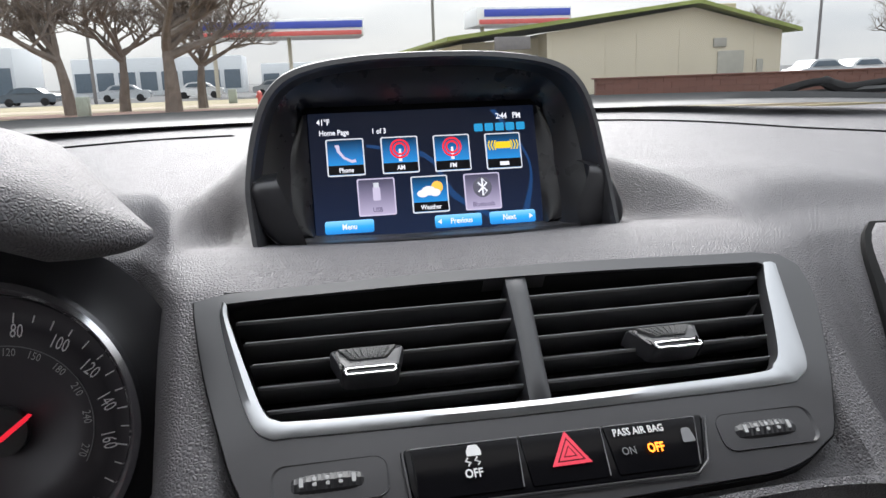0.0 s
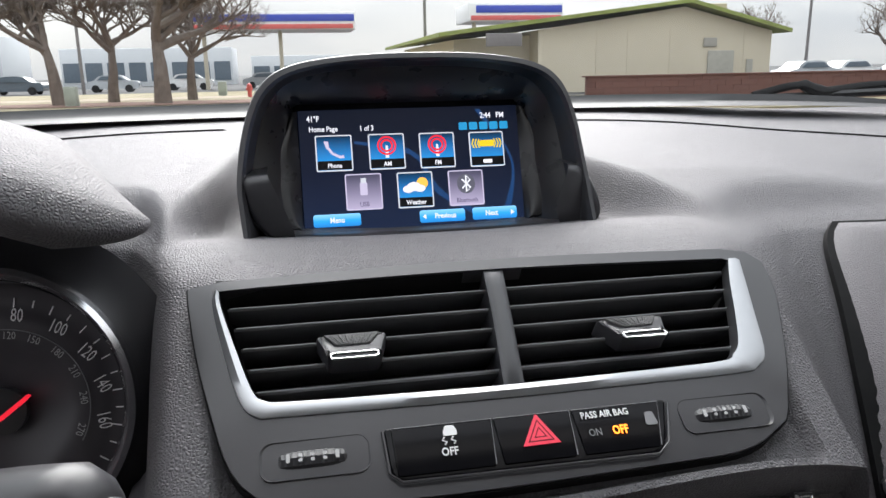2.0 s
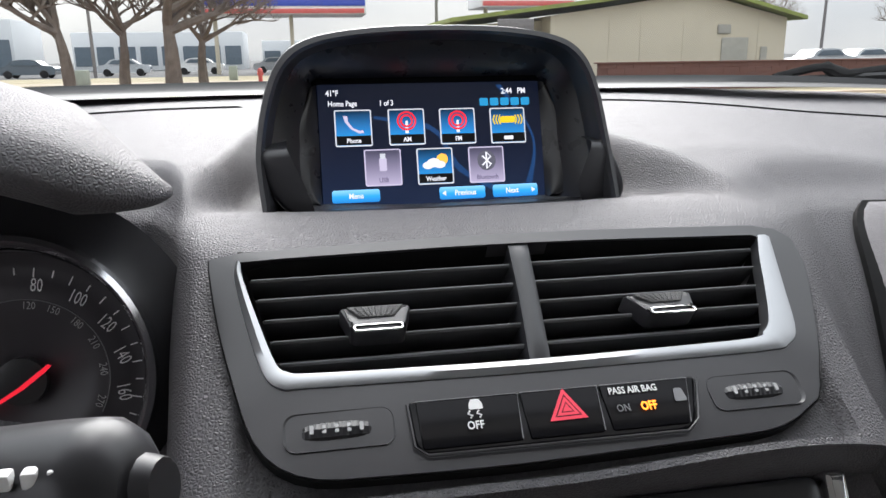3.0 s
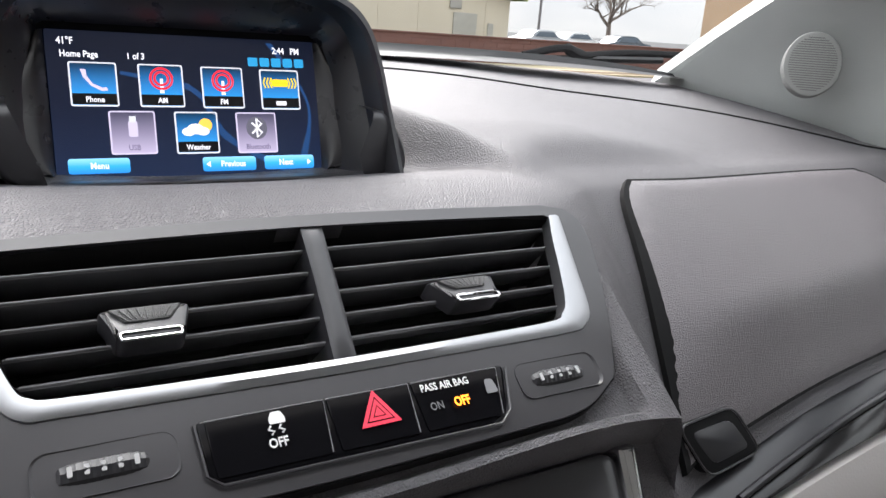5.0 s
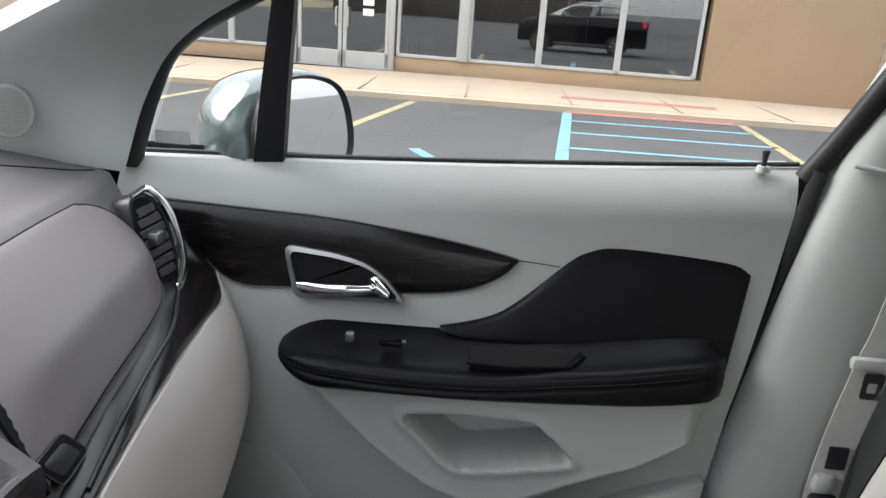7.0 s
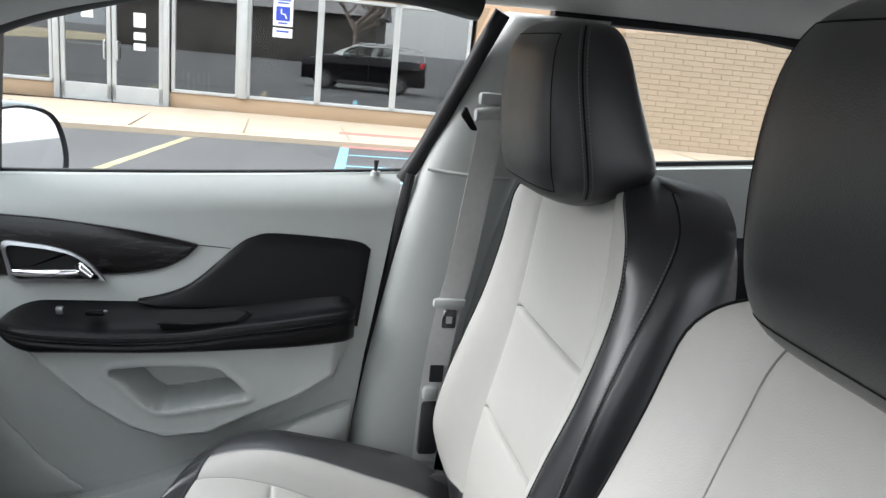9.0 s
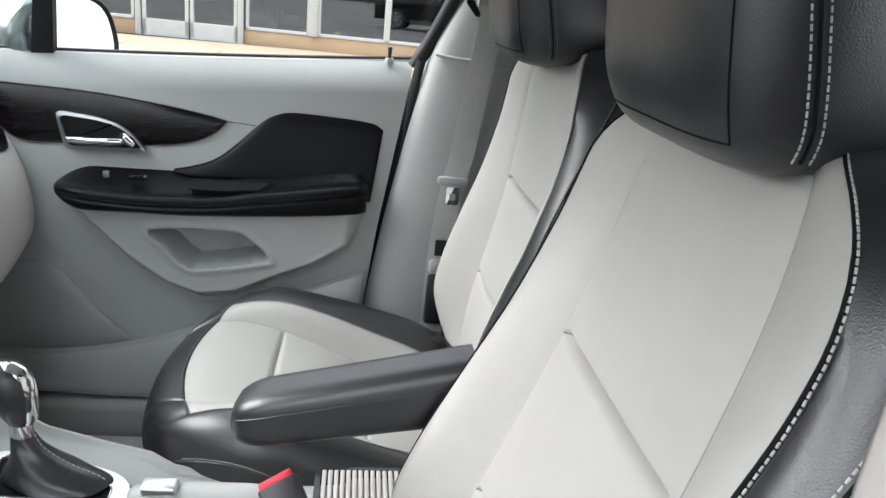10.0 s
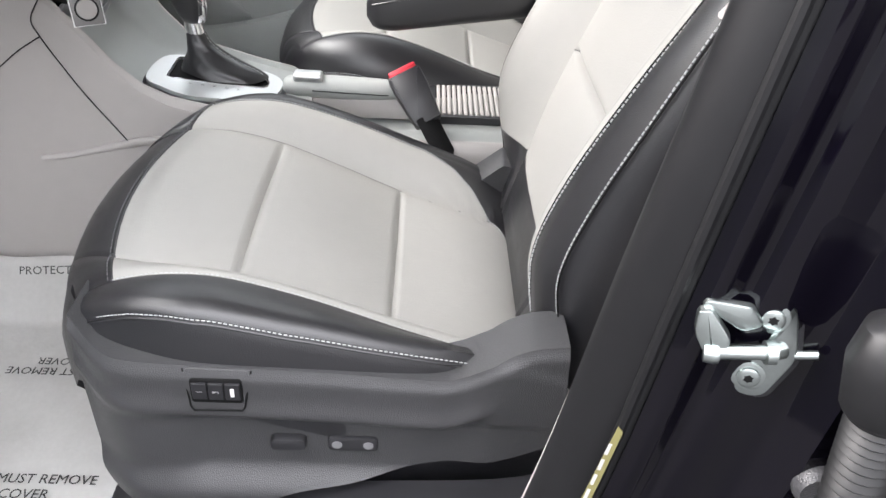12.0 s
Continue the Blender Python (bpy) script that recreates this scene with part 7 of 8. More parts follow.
for s in (-1, 1):
    part("spoke", sheet([wh(s * q[0], q[1], 0.012) for q in spline([(0.065, 0.035), (0.11, 0.03), (0.158, 0.045)], 12)], [wh(s * q[0], q[1], 0.012) for q in spline([(0.065, -0.035), (0.11, -0.03), (0.150, -0.070)], 12)], 6, tuple(wnrm * -0.02), 0.006), BLACK, wheel, "black spoke")
    arm = [(0.124, 0.010), (0.097, -0.058), (0.069, -0.110), (0.046, -0.140), (0.014, -0.152)] if s > 0 else [(0.085, 0.010), (0.060, -0.048), (0.046, -0.090), (0.036, -0.125), (0.018, -0.148), (-0.014, -0.152)]
    part("spoke_trim", tube([wh(s * q[0], q[1], 0.022) for q in spline(arm, 30)], [(0.0085, 0.004)] * 30, 10), SATIN, wheel, "satin silver spoke trim")
part("lower_spoke", sheet([wh(-0.03, q, 0.008) for q in np.linspace(-0.08, -0.16, 6)], [wh(0.03, q, 0.008) for q in np.linspace(-0.08, -0.16, 6)], 5, tuple(wnrm * -0.02), 0.004), BLACK, wheel)
part("column_shroud", tube([wh(0, -0.01, -0.03), wh(0, -0.01, -0.10), wh(0, -0.01, -0.22)], [(0.055, 0.06), (0.062, 0.07), (0.065, 0.07)], 20), BLACK, wheel)
stalk = thing("wiper_stalk", "black wiper stalk with white printed symbols", "stalk")
sp = spline([(-0.297, 0.372, 1.102), (-0.222, 0.345, 1.143), (-0.172, 0.330, 1.161), (-0.135, 0.318, 1.169), (-0.116, 0.311, 1.172)], 24)
part("lever", tube(sp, [0.006] * 6 + [0.008 + 0.0005 * i for i in range(8)] + [0.0125] * 8 + [0.011, 0.007], 16), BLACK, stalk)
part("switch_ring", tube(sp[12:17], [(0.0135)] * 5, 16), SEATPLASTIC, stalk)
part("end_button", tube([(-0.115, 0.3105, 1.1723), (-0.112, 0.3095, 1.1728)], [0.006, 0.005], 14), BLACK, stalk)
for k in (10, 13, 18):
    p0 = Vector(sp[k])
    for d in (-0.004, 0.0, 0.004):
        part("symbol", box(p0.x + d, p0.y - 0.0095, p0.z + 0.0085, 0.0026, 0.003, 0.003, 0.0006), WHITEMARK, stalk)

# ---- driver's side: floor film, sill and centre pillar ----
def film_height(x, y):
    """The driver's floor film, turned up along the console."""
    return 0.405 + 0.004 * math.sin(17 * x + 9 * y) + 0.003 * math.sin(31 * y - 12 * x) + 0.10 * smooth01((y - 0.50) / 0.25) + 0.085 * smooth01((x + 0.200) / 0.055)


film = tagged(part("floor_film", closed_sheet([[(x, y, film_height(x, y)) for x in np.linspace(-0.64, -0.142, 70)] for y in np.linspace(0.74, 0.02, 60)], (0, 0, -0.03)), FILM), "clouded plastic protective film with black print over the floor", "floor film")
film2 = tagged(part("floor_film", closed_sheet([[(x, y, 0.405 + 0.004 * math.sin(19 * x + 7 * y)) for x in np.linspace(0.13, 0.60, 30)] for y in np.linspace(0.74, 0.02, 40)], (0, 0, -0.03)), FILM), "clouded plastic protective film over the passenger floor", "floor film")
words = [("MUST REMOVE", -0.490, 0.268, 0.0135, 1), ("COVER", -0.512, 0.318, 0.0135, 1), ("MUST REMOVE", -0.296, 0.460, 0.0135, -1), ("COVER", -0.276, 0.425, 0.0135, -1)]
for text, x, y, size, way in words:
    if way > 0:
        lettering(text, size, lambda u, v, w, x=x, y=y: (x + v, y - u, 0.4125 + w), 0, 0, FILMPRINT, film, lift=0.0, align="RIGHT", width=0.95, name="print")
    else:
        lettering(text, size, lambda u, v, w, x=x, y=y: (x - v, y + u, 0.4125 + w), 0, 0, FILMPRINT, film, lift=0.0, align="RIGHT", width=0.95, name="print")
lettering("PROTECTIVE", 0.0135, lambda u, v, w: (-0.162 + 0.45 * v, 0.489 - u, film_height(-0.162 + 0.45 * v, 0.489 - u) + 0.001), 0, 0, FILMPRINT, film, lift=0.0, width=0.95, name="print")
sill_l = tagged(part("sill_driver", sheet(spline([(-0.655, 0.62, 0.485), (-0.655, 0.1, 0.480), (-0.66, -0.22, 0.50)], 14), spline([(-0.80, 0.62, 0.43), (-0.80, 0.1, 0.43), (-0.80, -0.25, 0.44)], 14), 8, (0, 0, -0.10), 0.012), SEATPLASTIC), "charcoal moulded door sill", "sill", kind="structure")

# centre pillar in the open driver's doorway
dp_a = spline([(-0.690, -0.330, 1.52), (-0.708, -0.285, 1.32), (-0.730, -0.252, 1.12), (-0.736, -0.226, 0.96), (-0.738, -0.203, 0.80), (-0.738, -0.170, 0.62), (-0.735, -0.140, 0.46)], 40)
dp_b = [tuple(Vector(p) + Vector((0.016 + 0.070 * smooth01((p[2] - 0.87) / 0.36), -0.006 - 0.035 * smooth01((p[2] - 0.86) / 0.36), 0))) for p in dp_a]
dp_c = [tuple(Vector(p) + Vector((0.02, -0.17, 0))) for p in dp_b]
dpil = tagged(part("pillar_centre_driver", merge(sheet(dp_a, dp_b, 10, (-0.02, -0.02, 0), 0.003), sheet(dp_b, dp_c, 6, (-0.02, -0.02, 0), 0.0)), BEIGETRIM), "pale centre pillar trim at the open doorway", "pillar trim", kind="structure")
part("belt_anchor", tube([(-0.672, -0.275, 1.085), (-0.690, -0.262, 1.082), (-0.700, -0.255, 1.082)], [0.0026, 0.0028, 0.0022], 12), BEIGETRIM, dpil, "pale belt guide peg")
se_b = spline([(-0.722, -0.350, 1.52), (-0.742, -0.302, 1.32), (-0.766, -0.266, 1.12), (-0.771, -0.246, 0.96), (-0.774, -0.230, 0.82), (-0.776, -0.200, 0.62), (-0.776, -0.165, 0.46)], 40)
part("door_seal", sheet([tuple(Vector(p) + Vector((-0.003, 0.003, 0))) for p in dp_a], se_b, 10, (0.004, -0.03, 0), 0.012, 0.6), RUBBER, dpil, "black rubber door seal")
part("seal_lip", tube([tuple(Vector(p) + Vector((0.001, 0.003, 0))) for p in se_b], 0.0035, 8), RUBBER, dpil)
jam = [tuple(Vector(p) + Vector((-0.001, -0.004, 0))) for p in se_b]
STEP = ((0.0, 0.0), (-0.006, -0.010), (-0.003, -0.026), (-0.009, -0.032), (-0.011, -0.072), (-0.019, -0.078), (-0.030, -0.086), (-0.028, -0.104), (-0.046, -0.112), (-0.050, -0.15), (-0.075, -0.19))
rows = [[tuple(Vector(p) + Vector((a, b, 0))) for p in jam] for a, b in STEP]
fine_rows = []
for i in range(len(rows) - 1):
    for f in (0.0, 0.33, 0.66):
        fine_rows.append([tuple(Vector(a).lerp(Vector(b), f)) for a, b in zip(rows[i], rows[i + 1])])
part("painted_jamb", grid(fine_rows + [rows[-1]]), PAINT, dpil, "glossy dark painted jamb", angle=60)
part("jamb_seal", tube([tuple(Vector(p) + Vector((-0.050, -0.128, 0))) for p in jam], [(0.012, 0.009)] * 40, 8), RUBBER, dpil, "black outer weatherstrip")
stk = thing("door_striker", "zinc-plated door striker bolted to the painted pillar", "door striker")
sn = Vector((-0.95, 0.28, 0.10)).normalized()
sf_b = plane_frame((-0.783, -0.305, 0.938), tuple(sn), (-0.28, -0.95, 0))


part("base_plate", plate(quad_outline([(-24, 15), (-18, 29), (-7, 28), (-2, 18), (4, -6), (-6, -34), (-20, -35), (-25, -21)], 6, 5), lambda u, v, w: sf_b(u, v, w + 3.2), 5, 1.2), ZINC, stk)
part("back_plate", plate(quad_outline([(-22, 15), (-16, 30), (-4, 30), (1, 19), (7, -7), (-3, -36), (-17, -37), (-22, -21)], 6, 5), lambda u, v, w: sf_b(u, v, w + 0.6), 4, 0.6), BLACK, stk, "dark backing plate")
for u, v in ((-14.5, 16.5), (-16.5, -21.5)):
    part("washer", tube([sf_b(u, v, 2.6), sf_b(u, v, 3.9), sf_b(u, v, 4.2)], [0.0088, 0.0088, 0.0078], 22), ZINC, stk)
    part("bolt", tube([sf_b(u, v, 3.6), sf_b(u, v, 5.8), sf_b(u, v, 6.4)], [0.0062, 0.0060, 0.0048], 20), ZINC, stk, "star-headed bolt")
    part("bolt_recess", plate([(u + (2.9 if i % 2 else 1.9) * math.cos(i * math.pi / 6), v + (2.9 if i % 2 else 1.9) * math.sin(i * math.pi / 6)) for i in range(12)], lambda a, b, w: sf_b(a, b, w + 6.6), 0.4), MATTE, stk)
part("loop_top", plate(quad_outline([(-51, 20), (-49, 24), (-27, 25), (-18, 14), (-27, 9)], [2, 2, 3, 3, 4], 4), lambda u, v, w: sf_b(u, v, w + 12 - 0.25 * max(0.0, u + 30)), 5, 1.2), ZINC, stk)
part("loop_arm", plate(quad_outline([(-52.5, 19), (-46, 21), (-32, 5), (-35, -10), (-40.5, -11), (-51.5, 6)], [3, 2, 4, 3, 3, 4], 4), lambda u, v, w: sf_b(u, v, w + 16), 6, 1.5), ZINC, stk)
part("bar", tube([sf_b(-41, -4.5, 14), sf_b(-26, -1, 13.5), sf_b(-12, 1.5, 12), sf_b(-6, 2, 8)], [0.0042, 0.0040, 0.0042, 0.0046], 14), ZINC, stk)
part("bar_end", tube([sf_b(-44, -5, 14.5), sf_b(-40, -4.5, 14.5), sf_b(-37, -4, 14.2)], [0.0054, 0.0060, 0.0056], 16), ZINC, stk)
part("bar_collar", tube([sf_b(-15, 1, 12.5), sf_b(-10, 1.6, 11.5)], [0.0062, 0.0062], 16), ZINC, stk)
part("side_stud", tube([sf_b(2, -4, 1), sf_b(13, -1, 1)], 0.0026, 10), ZINC, stk)
YELLOW = material("yellow_label", (0.17, 0.155, 0.06), 0.6)
lbl = plane_frame((-0.785, -0.222, 0.838), (-0.93, 0.36, 0.1), (-0.36, -0.93, 0))
lab = part("warning_label", plate([(-4, -45), (2, -45), (2, 34), (-2, 38)], lambda u, v, w: lbl(u + v * 0.13, v, w + 3), 0.5), YELLOW, dpil, "yellow and white warning label")
for i in range(5):
    part("print_bar", plate([(-2.6, -37 + 13 * i), (-0.6, -37 + 13 * i), (-0.6, -28 + 13 * i), (-2.6, -28 + 13 * i)], lambda u, v, w: lbl(u + v * 0.13, v, w + 3.3), 0.2), GREYMARK2, lab)
RIBBED = material("ribbed_rubber", (0.010, 0.010, 0.011), 0.5)
hose = thing("wiring_hose", "black corrugated rubber wiring hose in the doorway", "hose")
hp = spline([(-0.824, -0.350, 0.81), (-0.824, -0.343, 0.867), (-0.824, -0.338, 0.904), (-0.824, -0.334, 0.934)], 60)
part("hose", tube(hp, [0.0125 + (0.0030 if i % 4 == 0 else 0.0 if i % 4 == 2 else 0.0018) for i in range(60)], 18), RIBBED, hose, angle=20)
part("socket", loft([[(-0.824 + k * 0.018 * math.cos(a), y + k * 0.021 * math.sin(a), z) for a in np.linspace(0, 2 * math.pi, 21)[:-1]] for y, z, k in ((-0.334, 0.932, 0.8), (-0.334, 0.937, 1.0), (-0.329, 0.965, 1.1), (-0.326, 0.986, 0.9), (-0.326, 0.990, 0.5))]), RIBBED, hose, "black rubber socket", angle=60)
part("plug", tube([(-0.800, -0.338, 0.855), (-0.809, -0.336, 0.856), (-0.811, -0.336, 0.856)], [0.014, 0.013, 0.010], 20), SEATPLASTIC, dpil, "round rubber plug")
# passenger-side and driver-side outer body
body = thing("car_body", "dark painted small sport utility car body on alloy wheels", "car body")


def body_row(y):
    k = smooth01((y - 1.1) / 1.0)
    k2 = smooth01((-1.3 - y) / 0.9)
    top = 1.14 - 0.16 * k
    w = 0.885 - 0.10 * k - 0.05 * k2
    return [(x, y, z) for x, z in ((w - 0.09, top), (w - 0.03, top - 0.08), (w, top - 0.32), (w - 0.005, 0.52), (w - 0.03, 0.30))]


for s in (1, -1):
    for y0, y1, nm in ((0.78, 2.05, "front_wing"), (-1.25, -2.2, "rear_quarter")):
        part(nm, grid([[(s * x, y, z) for x, y, z in body_row(y)] for y in np.linspace(y0, y1, 10)]), PAINT, body)
part("bonnet", grid([[(x, y, 1.15 - 0.16 * smooth01((y - 1.1) / 1.0) + 0.03 * (1 - (x / 0.8) ** 2) - 0.10 * smooth01((y - 1.7) / 0.35)) for x in np.linspace(-0.79 + 0.08 * smooth01((y - 1.1) / 1), 0.79 - 0.08 * smooth01((y - 1.1) / 1), 12)] for y in np.linspace(1.12, 2.05, 14)]), PAINT, body, "dark painted bonnet")
part("bumper", grid([[(x, 2.05 + 0.06 * math.sin(math.pi * v) - 0.12 * (abs(x) / 0.7) ** 3, 0.95 - 0.65 * v) for x in np.linspace(-0.70, 0.70, 12)] for v in np.linspace(0, 1, 8)]), PAINT, body)
part("roof", grid([[(x, y, 1.60 + 0.045 * (1 - (x / 0.62) ** 2) - 0.06 * smooth01((y - 0.0) / 0.4) - 0.10 * smooth01((-1.5 - y) / 0.6)) for x in np.linspace(-0.64, 0.64, 14)] for y in np.linspace(0.36, -2.1, 20)]), PAINT, body, "dark painted roof")
part("tailgate", grid([[(x, -2.1 - 0.16 * v, 1.50 - 1.1 * v) for x in np.linspace(-0.72, 0.72, 8)] for v in np.linspace(0, 1, 8)]), PAINT, body)
for s in (1, -1):
    part("rocker", box(s * 0.82, -0.25, 0.30, 0.09, 2.1, 0.16, 0.03, 3), SEATPLASTIC, body)
    part("roof_rail", tube([(s * 0.60, 0.1, 1.63), (s * 0.62, -0.9, 1.655), (s * 0.60, -1.8, 1.60)], 0.014, 8), BRIGHT, body)
    for y in (1.28, -1.28):
        w_ = part("wheel", tube([(s * 0.70, y, 0.34), (s * 0.71, y, 0.34), (s * 0.88, y, 0.34), (s * 0.89, y, 0.34)], [0.30, 0.34, 0.34, 0.30], 40), RUBBER, body, "black tyre on an alloy rim")
        part("hub_disc", tube([(s * 0.888, y, 0.34), (s * 0.894, y, 0.34)], [0.225, 0.22], 40), MATTE, w_)
        for i in range(7):
            a = 2 * math.pi * i / 7
            part("rim_spoke", box(0, 0, 0, 0.02, 0.045, 0.20, 0.006), CHROME, w_).matrix_local = Matrix.Translation((s * 0.895, y + 0.11 * math.sin(a), 0.34 + 0.11 * math.cos(a))) @ Matrix.Rotation(-a, 4, "X")
        part("rim_ring", tube([(s * 0.897, y + 0.215 * math.sin(a), 0.34 + 0.215 * math.cos(a)) for a in np.linspace(0, 2 * math.pi, 41)], 0.012, 8, caps=False), CHROME, w_)
part("headlamp", box(0.66, 1.93, 0.86, 0.20, 0.24, 0.12, 0.04, 3), BRIGHT, body, "clear headlamp")
part("tail_lamp", box(0.76, -2.10, 1.02, 0.12, 0.16, 0.26, 0.03, 3), RED, body, "red tail lamp")

# the driver's side doors stand open
def open_door(hinge, swing, length, label):
    """A car door swung out from its hinge: outer skin, inner panel, window frame and glass."""
    root = thing("open_car_door", label, "car door", group="open doors")
    skin, inner = [], []
    for u in np.linspace(0, length, 12):
        skin.append([(u, -0.02 - bulge, z) for bulge, z in ((0.01, 0.30), (0.035, 0.45), (0.055, 0.75), (0.045, 0.98), (0.015, 1.16))])
        inner.append([(u, 0.07 + dep, z) for dep, z in ((0.0, 0.32), (0.02, 0.45), (0.015, 0.66), (0.055, 0.80), (0.055, 0.92), (0.02, 0.98), (0.005, 1.08), (-0.02, 1.16))])
    part("outer_skin", grid(skin), PAINT, root, "glossy dark painted skin")
    part("inner_panel", grid(inner), GREYTRIM, root, "warm grey moulded panel")
    part("edge_panel", grid([[(length, -0.03 - b, z) for b, z in ((0.01, 0.30), (0.055, 0.75), (0.015, 1.16))], [(length, 0.07, z) for z in (0.30, 0.75, 1.16)]]), PAINT, root)
    part("armrest", box(length * 0.52, 0.125, 0.87, length * 0.62, 0.06, 0.07, 0.02, 3), DOORVINYL, root, "black padded armrest")
    part("window_frame", tube(spline([(0.02, 0.0, 1.16), (0.10, 0.0, 1.30), (0.32, 0.02, 1.44), (0.62, 0.03, 1.51), (length - 0.04, 0.03, 1.52), (length, 0.0, 1.16)], 40), [(0.016, 0.012)] * 40, 8), RUBBER, root, "black window frame")
    glass = part("pane", grid([[(0.05, 0.005, 1.17), (length * 0.5, 0.005, 1.17), (length - 0.02, 0.005, 1.17)], [(0.32, 0.02, 1.42), (length * 0.55, 0.025, 1.49), (length - 0.04, 0.03, 1.50)]]), GLASS, root, "clear door glass")
    glass.visible_shadow = False
    root.matrix_world = Matrix.Translation(hinge) @ Matrix.Rotation(radians(-90 - swing), 4, "Z")


open_door((-0.86, 0.84, 0.0), 62, 1.02, "dark painted front door swung wide open")
open_door((-0.90, -0.46, 0.0), 66, 0.86, "dark painted rear door swung wide open")

# ---- outside: car park and shop front ----
ASPHALT = material("car_park_asphalt", (0.060, 0.059, 0.060), 0.85, var=0.22, spot=0.5, grain=0.8, grain_scale=60)
CONCRETE = material("pavement_concrete", (0.36, 0.29, 0.215), 0.85, var=0.10, spot=1.2, grain=0.5, grain_scale=50)
STUCCO = material("tan_stucco", (0.33, 0.23, 0.145), 0.85, var=0.07, spot=1.0, grain=0.4, grain_scale=70)
PALESTUCCO = material("pale_tan_brick", (0.345, 0.268, 0.188), 0.85, var=0.06, spot=2.0, per=0.03)
JOINT = material("pavement_joint", (0.24, 0.19, 0.14), 0.9)
ALU = material("white_aluminium", (0.40, 0.40, 0.39), 0.4, var=0.05)
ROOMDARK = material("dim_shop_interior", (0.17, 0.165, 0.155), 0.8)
SHOPGLASS = glass_material("shop_glass", (0.66, 0.68, 0.67), 0.30)
BLUELINE = material("worn_blue_paint", (0.14, 0.30, 0.37), 0.8, var=0.25, spot=5)
YELLOWLINE = material("worn_yellow_paint", (0.27, 0.24, 0.14), 0.8, var=0.25, spot=5)
REDPAD = material("worn_red_ramp", (0.30, 0.13, 0.11), 0.85, var=0.15, spot=3)
GRASS = material("winter_grass", (0.27, 0.23, 0.14), 0.95, var=0.25, spot=0.8, grain=0.8, grain_scale=40)
MULCH = material("red_mulch", (0.17, 0.09, 0.065), 0.95, var=0.3, spot=2)
BROWNWALL = material("brown_block_wall", (0.13, 0.062, 0.052), 0.85, var=0.1, spot=1, per=0.05)
CREAM = material("cream_render", (0.52, 0.47, 0.37), 0.85, var=0.06, spot=0.5)
ROOFGREEN = material("mossy_green_roof", (0.20, 0.24, 0.06), 0.8, var=0.2, spot=1)
BARK = material("grey_bark", (0.15, 0.12, 0.10), 0.9, var=0.25, spot=3, grain=1.0, grain_scale=30)
SIGNBLUE = material("sign_blue", (0.03, 0.06, 0.40), 0.5)
SIGNRED = material("sign_red", (0.55, 0.10, 0.09), 0.5)
SIGNWHITE = material("sign_white", (0.75, 0.75, 0.74), 0.5)
FARWHITE = material("far_white_cladding", (0.58, 0.60, 0.62), 0.7)
FARGLASS = material("far_window_glass", (0.10, 0.13, 0.16), 0.15)
POLE = material("weathered_pole", (0.16, 0.15, 0.15), 0.8)

tagged(part("ground", ([(-900, -900, 0), (900, -900, 0), (900, 900, 0), (-900, 900, 0)], [(0, 1, 2, 3)]), ASPHALT), "worn grey car park asphalt", "ground", kind="structure")
pave = tagged(part("pavement", grid([[(x, y, z) for x, z in ((10.62, -0.05), (10.63, 0.075), (10.66, 0.09), (10.80, 0.09), (13.55, 0.12))] for y in np.linspace(-16, 15.5, 60)]), CONCRETE), "tan concrete pavement with a kerb along the shop", "pavement", kind="structure")
for i in range(20):
    y = -15 + 1.55 * i
    part("joint", box(12.08, y, 0.104, 2.85, 0.014, 0.012), JOINT, pave)
part("kerb_joint", box(10.82, 0, 0.0915, 0.010, 31, 0.004), JOINT, pave)
tagged(part("ramp", ([(10.50, -0.95, 0.006), (10.50, -3.3, 0.006), (11.6, -3.3, 0.116), (11.6, -0.95, 0.116), (11.6, -3.3, 0), (11.6, -0.95, 0)], [(0, 1, 2, 3), (1, 4, 2), (0, 3, 5)]), REDPAD), "worn red kerb ramp", "ramp", kind="structure")


def stripe(a, b, width, mat, label):
    p, q = Vector((*a, 0.004)), Vector((*b, 0.004))
    n_ = (q - p).cross(Vector((0, 0, 1))).normalized() * width / 2
    g = ([tuple(p + n_), tuple(q + n_), tuple(q - n_), tuple(p - n_)], [(0, 1, 2, 3)])
    return tagged(part("parking_line", g, mat), label, "parking line", group="parking lines", kind="structure")


stripe((10.55, -0.97), (5.6, -0.45), 0.13, BLUELINE, "worn pale blue parking line")
for x, y0, y1 in ((9.75, -0.95, -3.35), (8.75, -0.85, -3.3), (7.7, -0.72, -3.25)):
    stripe((x, y0), (x + 0.05, y1), 0.10, BLUELINE, "worn pale blue parking line")
stripe((10.6, -3.42), (5.6, -3.05), 0.12, YELLOWLINE, "worn yellow parking line")
stripe((10.5, 1.22), (5.4, 2.15), 0.12, YELLOWLINE, "worn yellow parking line")
for y in (4.0, 6.9, 9.8, 12.7):
    stripe((10.5, y), (5.4, y + 0.9), 0.12, YELLOWLINE, "worn yellow parking line")
stripe((7.0, 0.85), (6.5, 0.60), 0.12, BLUELINE, "worn pale blue parking line")

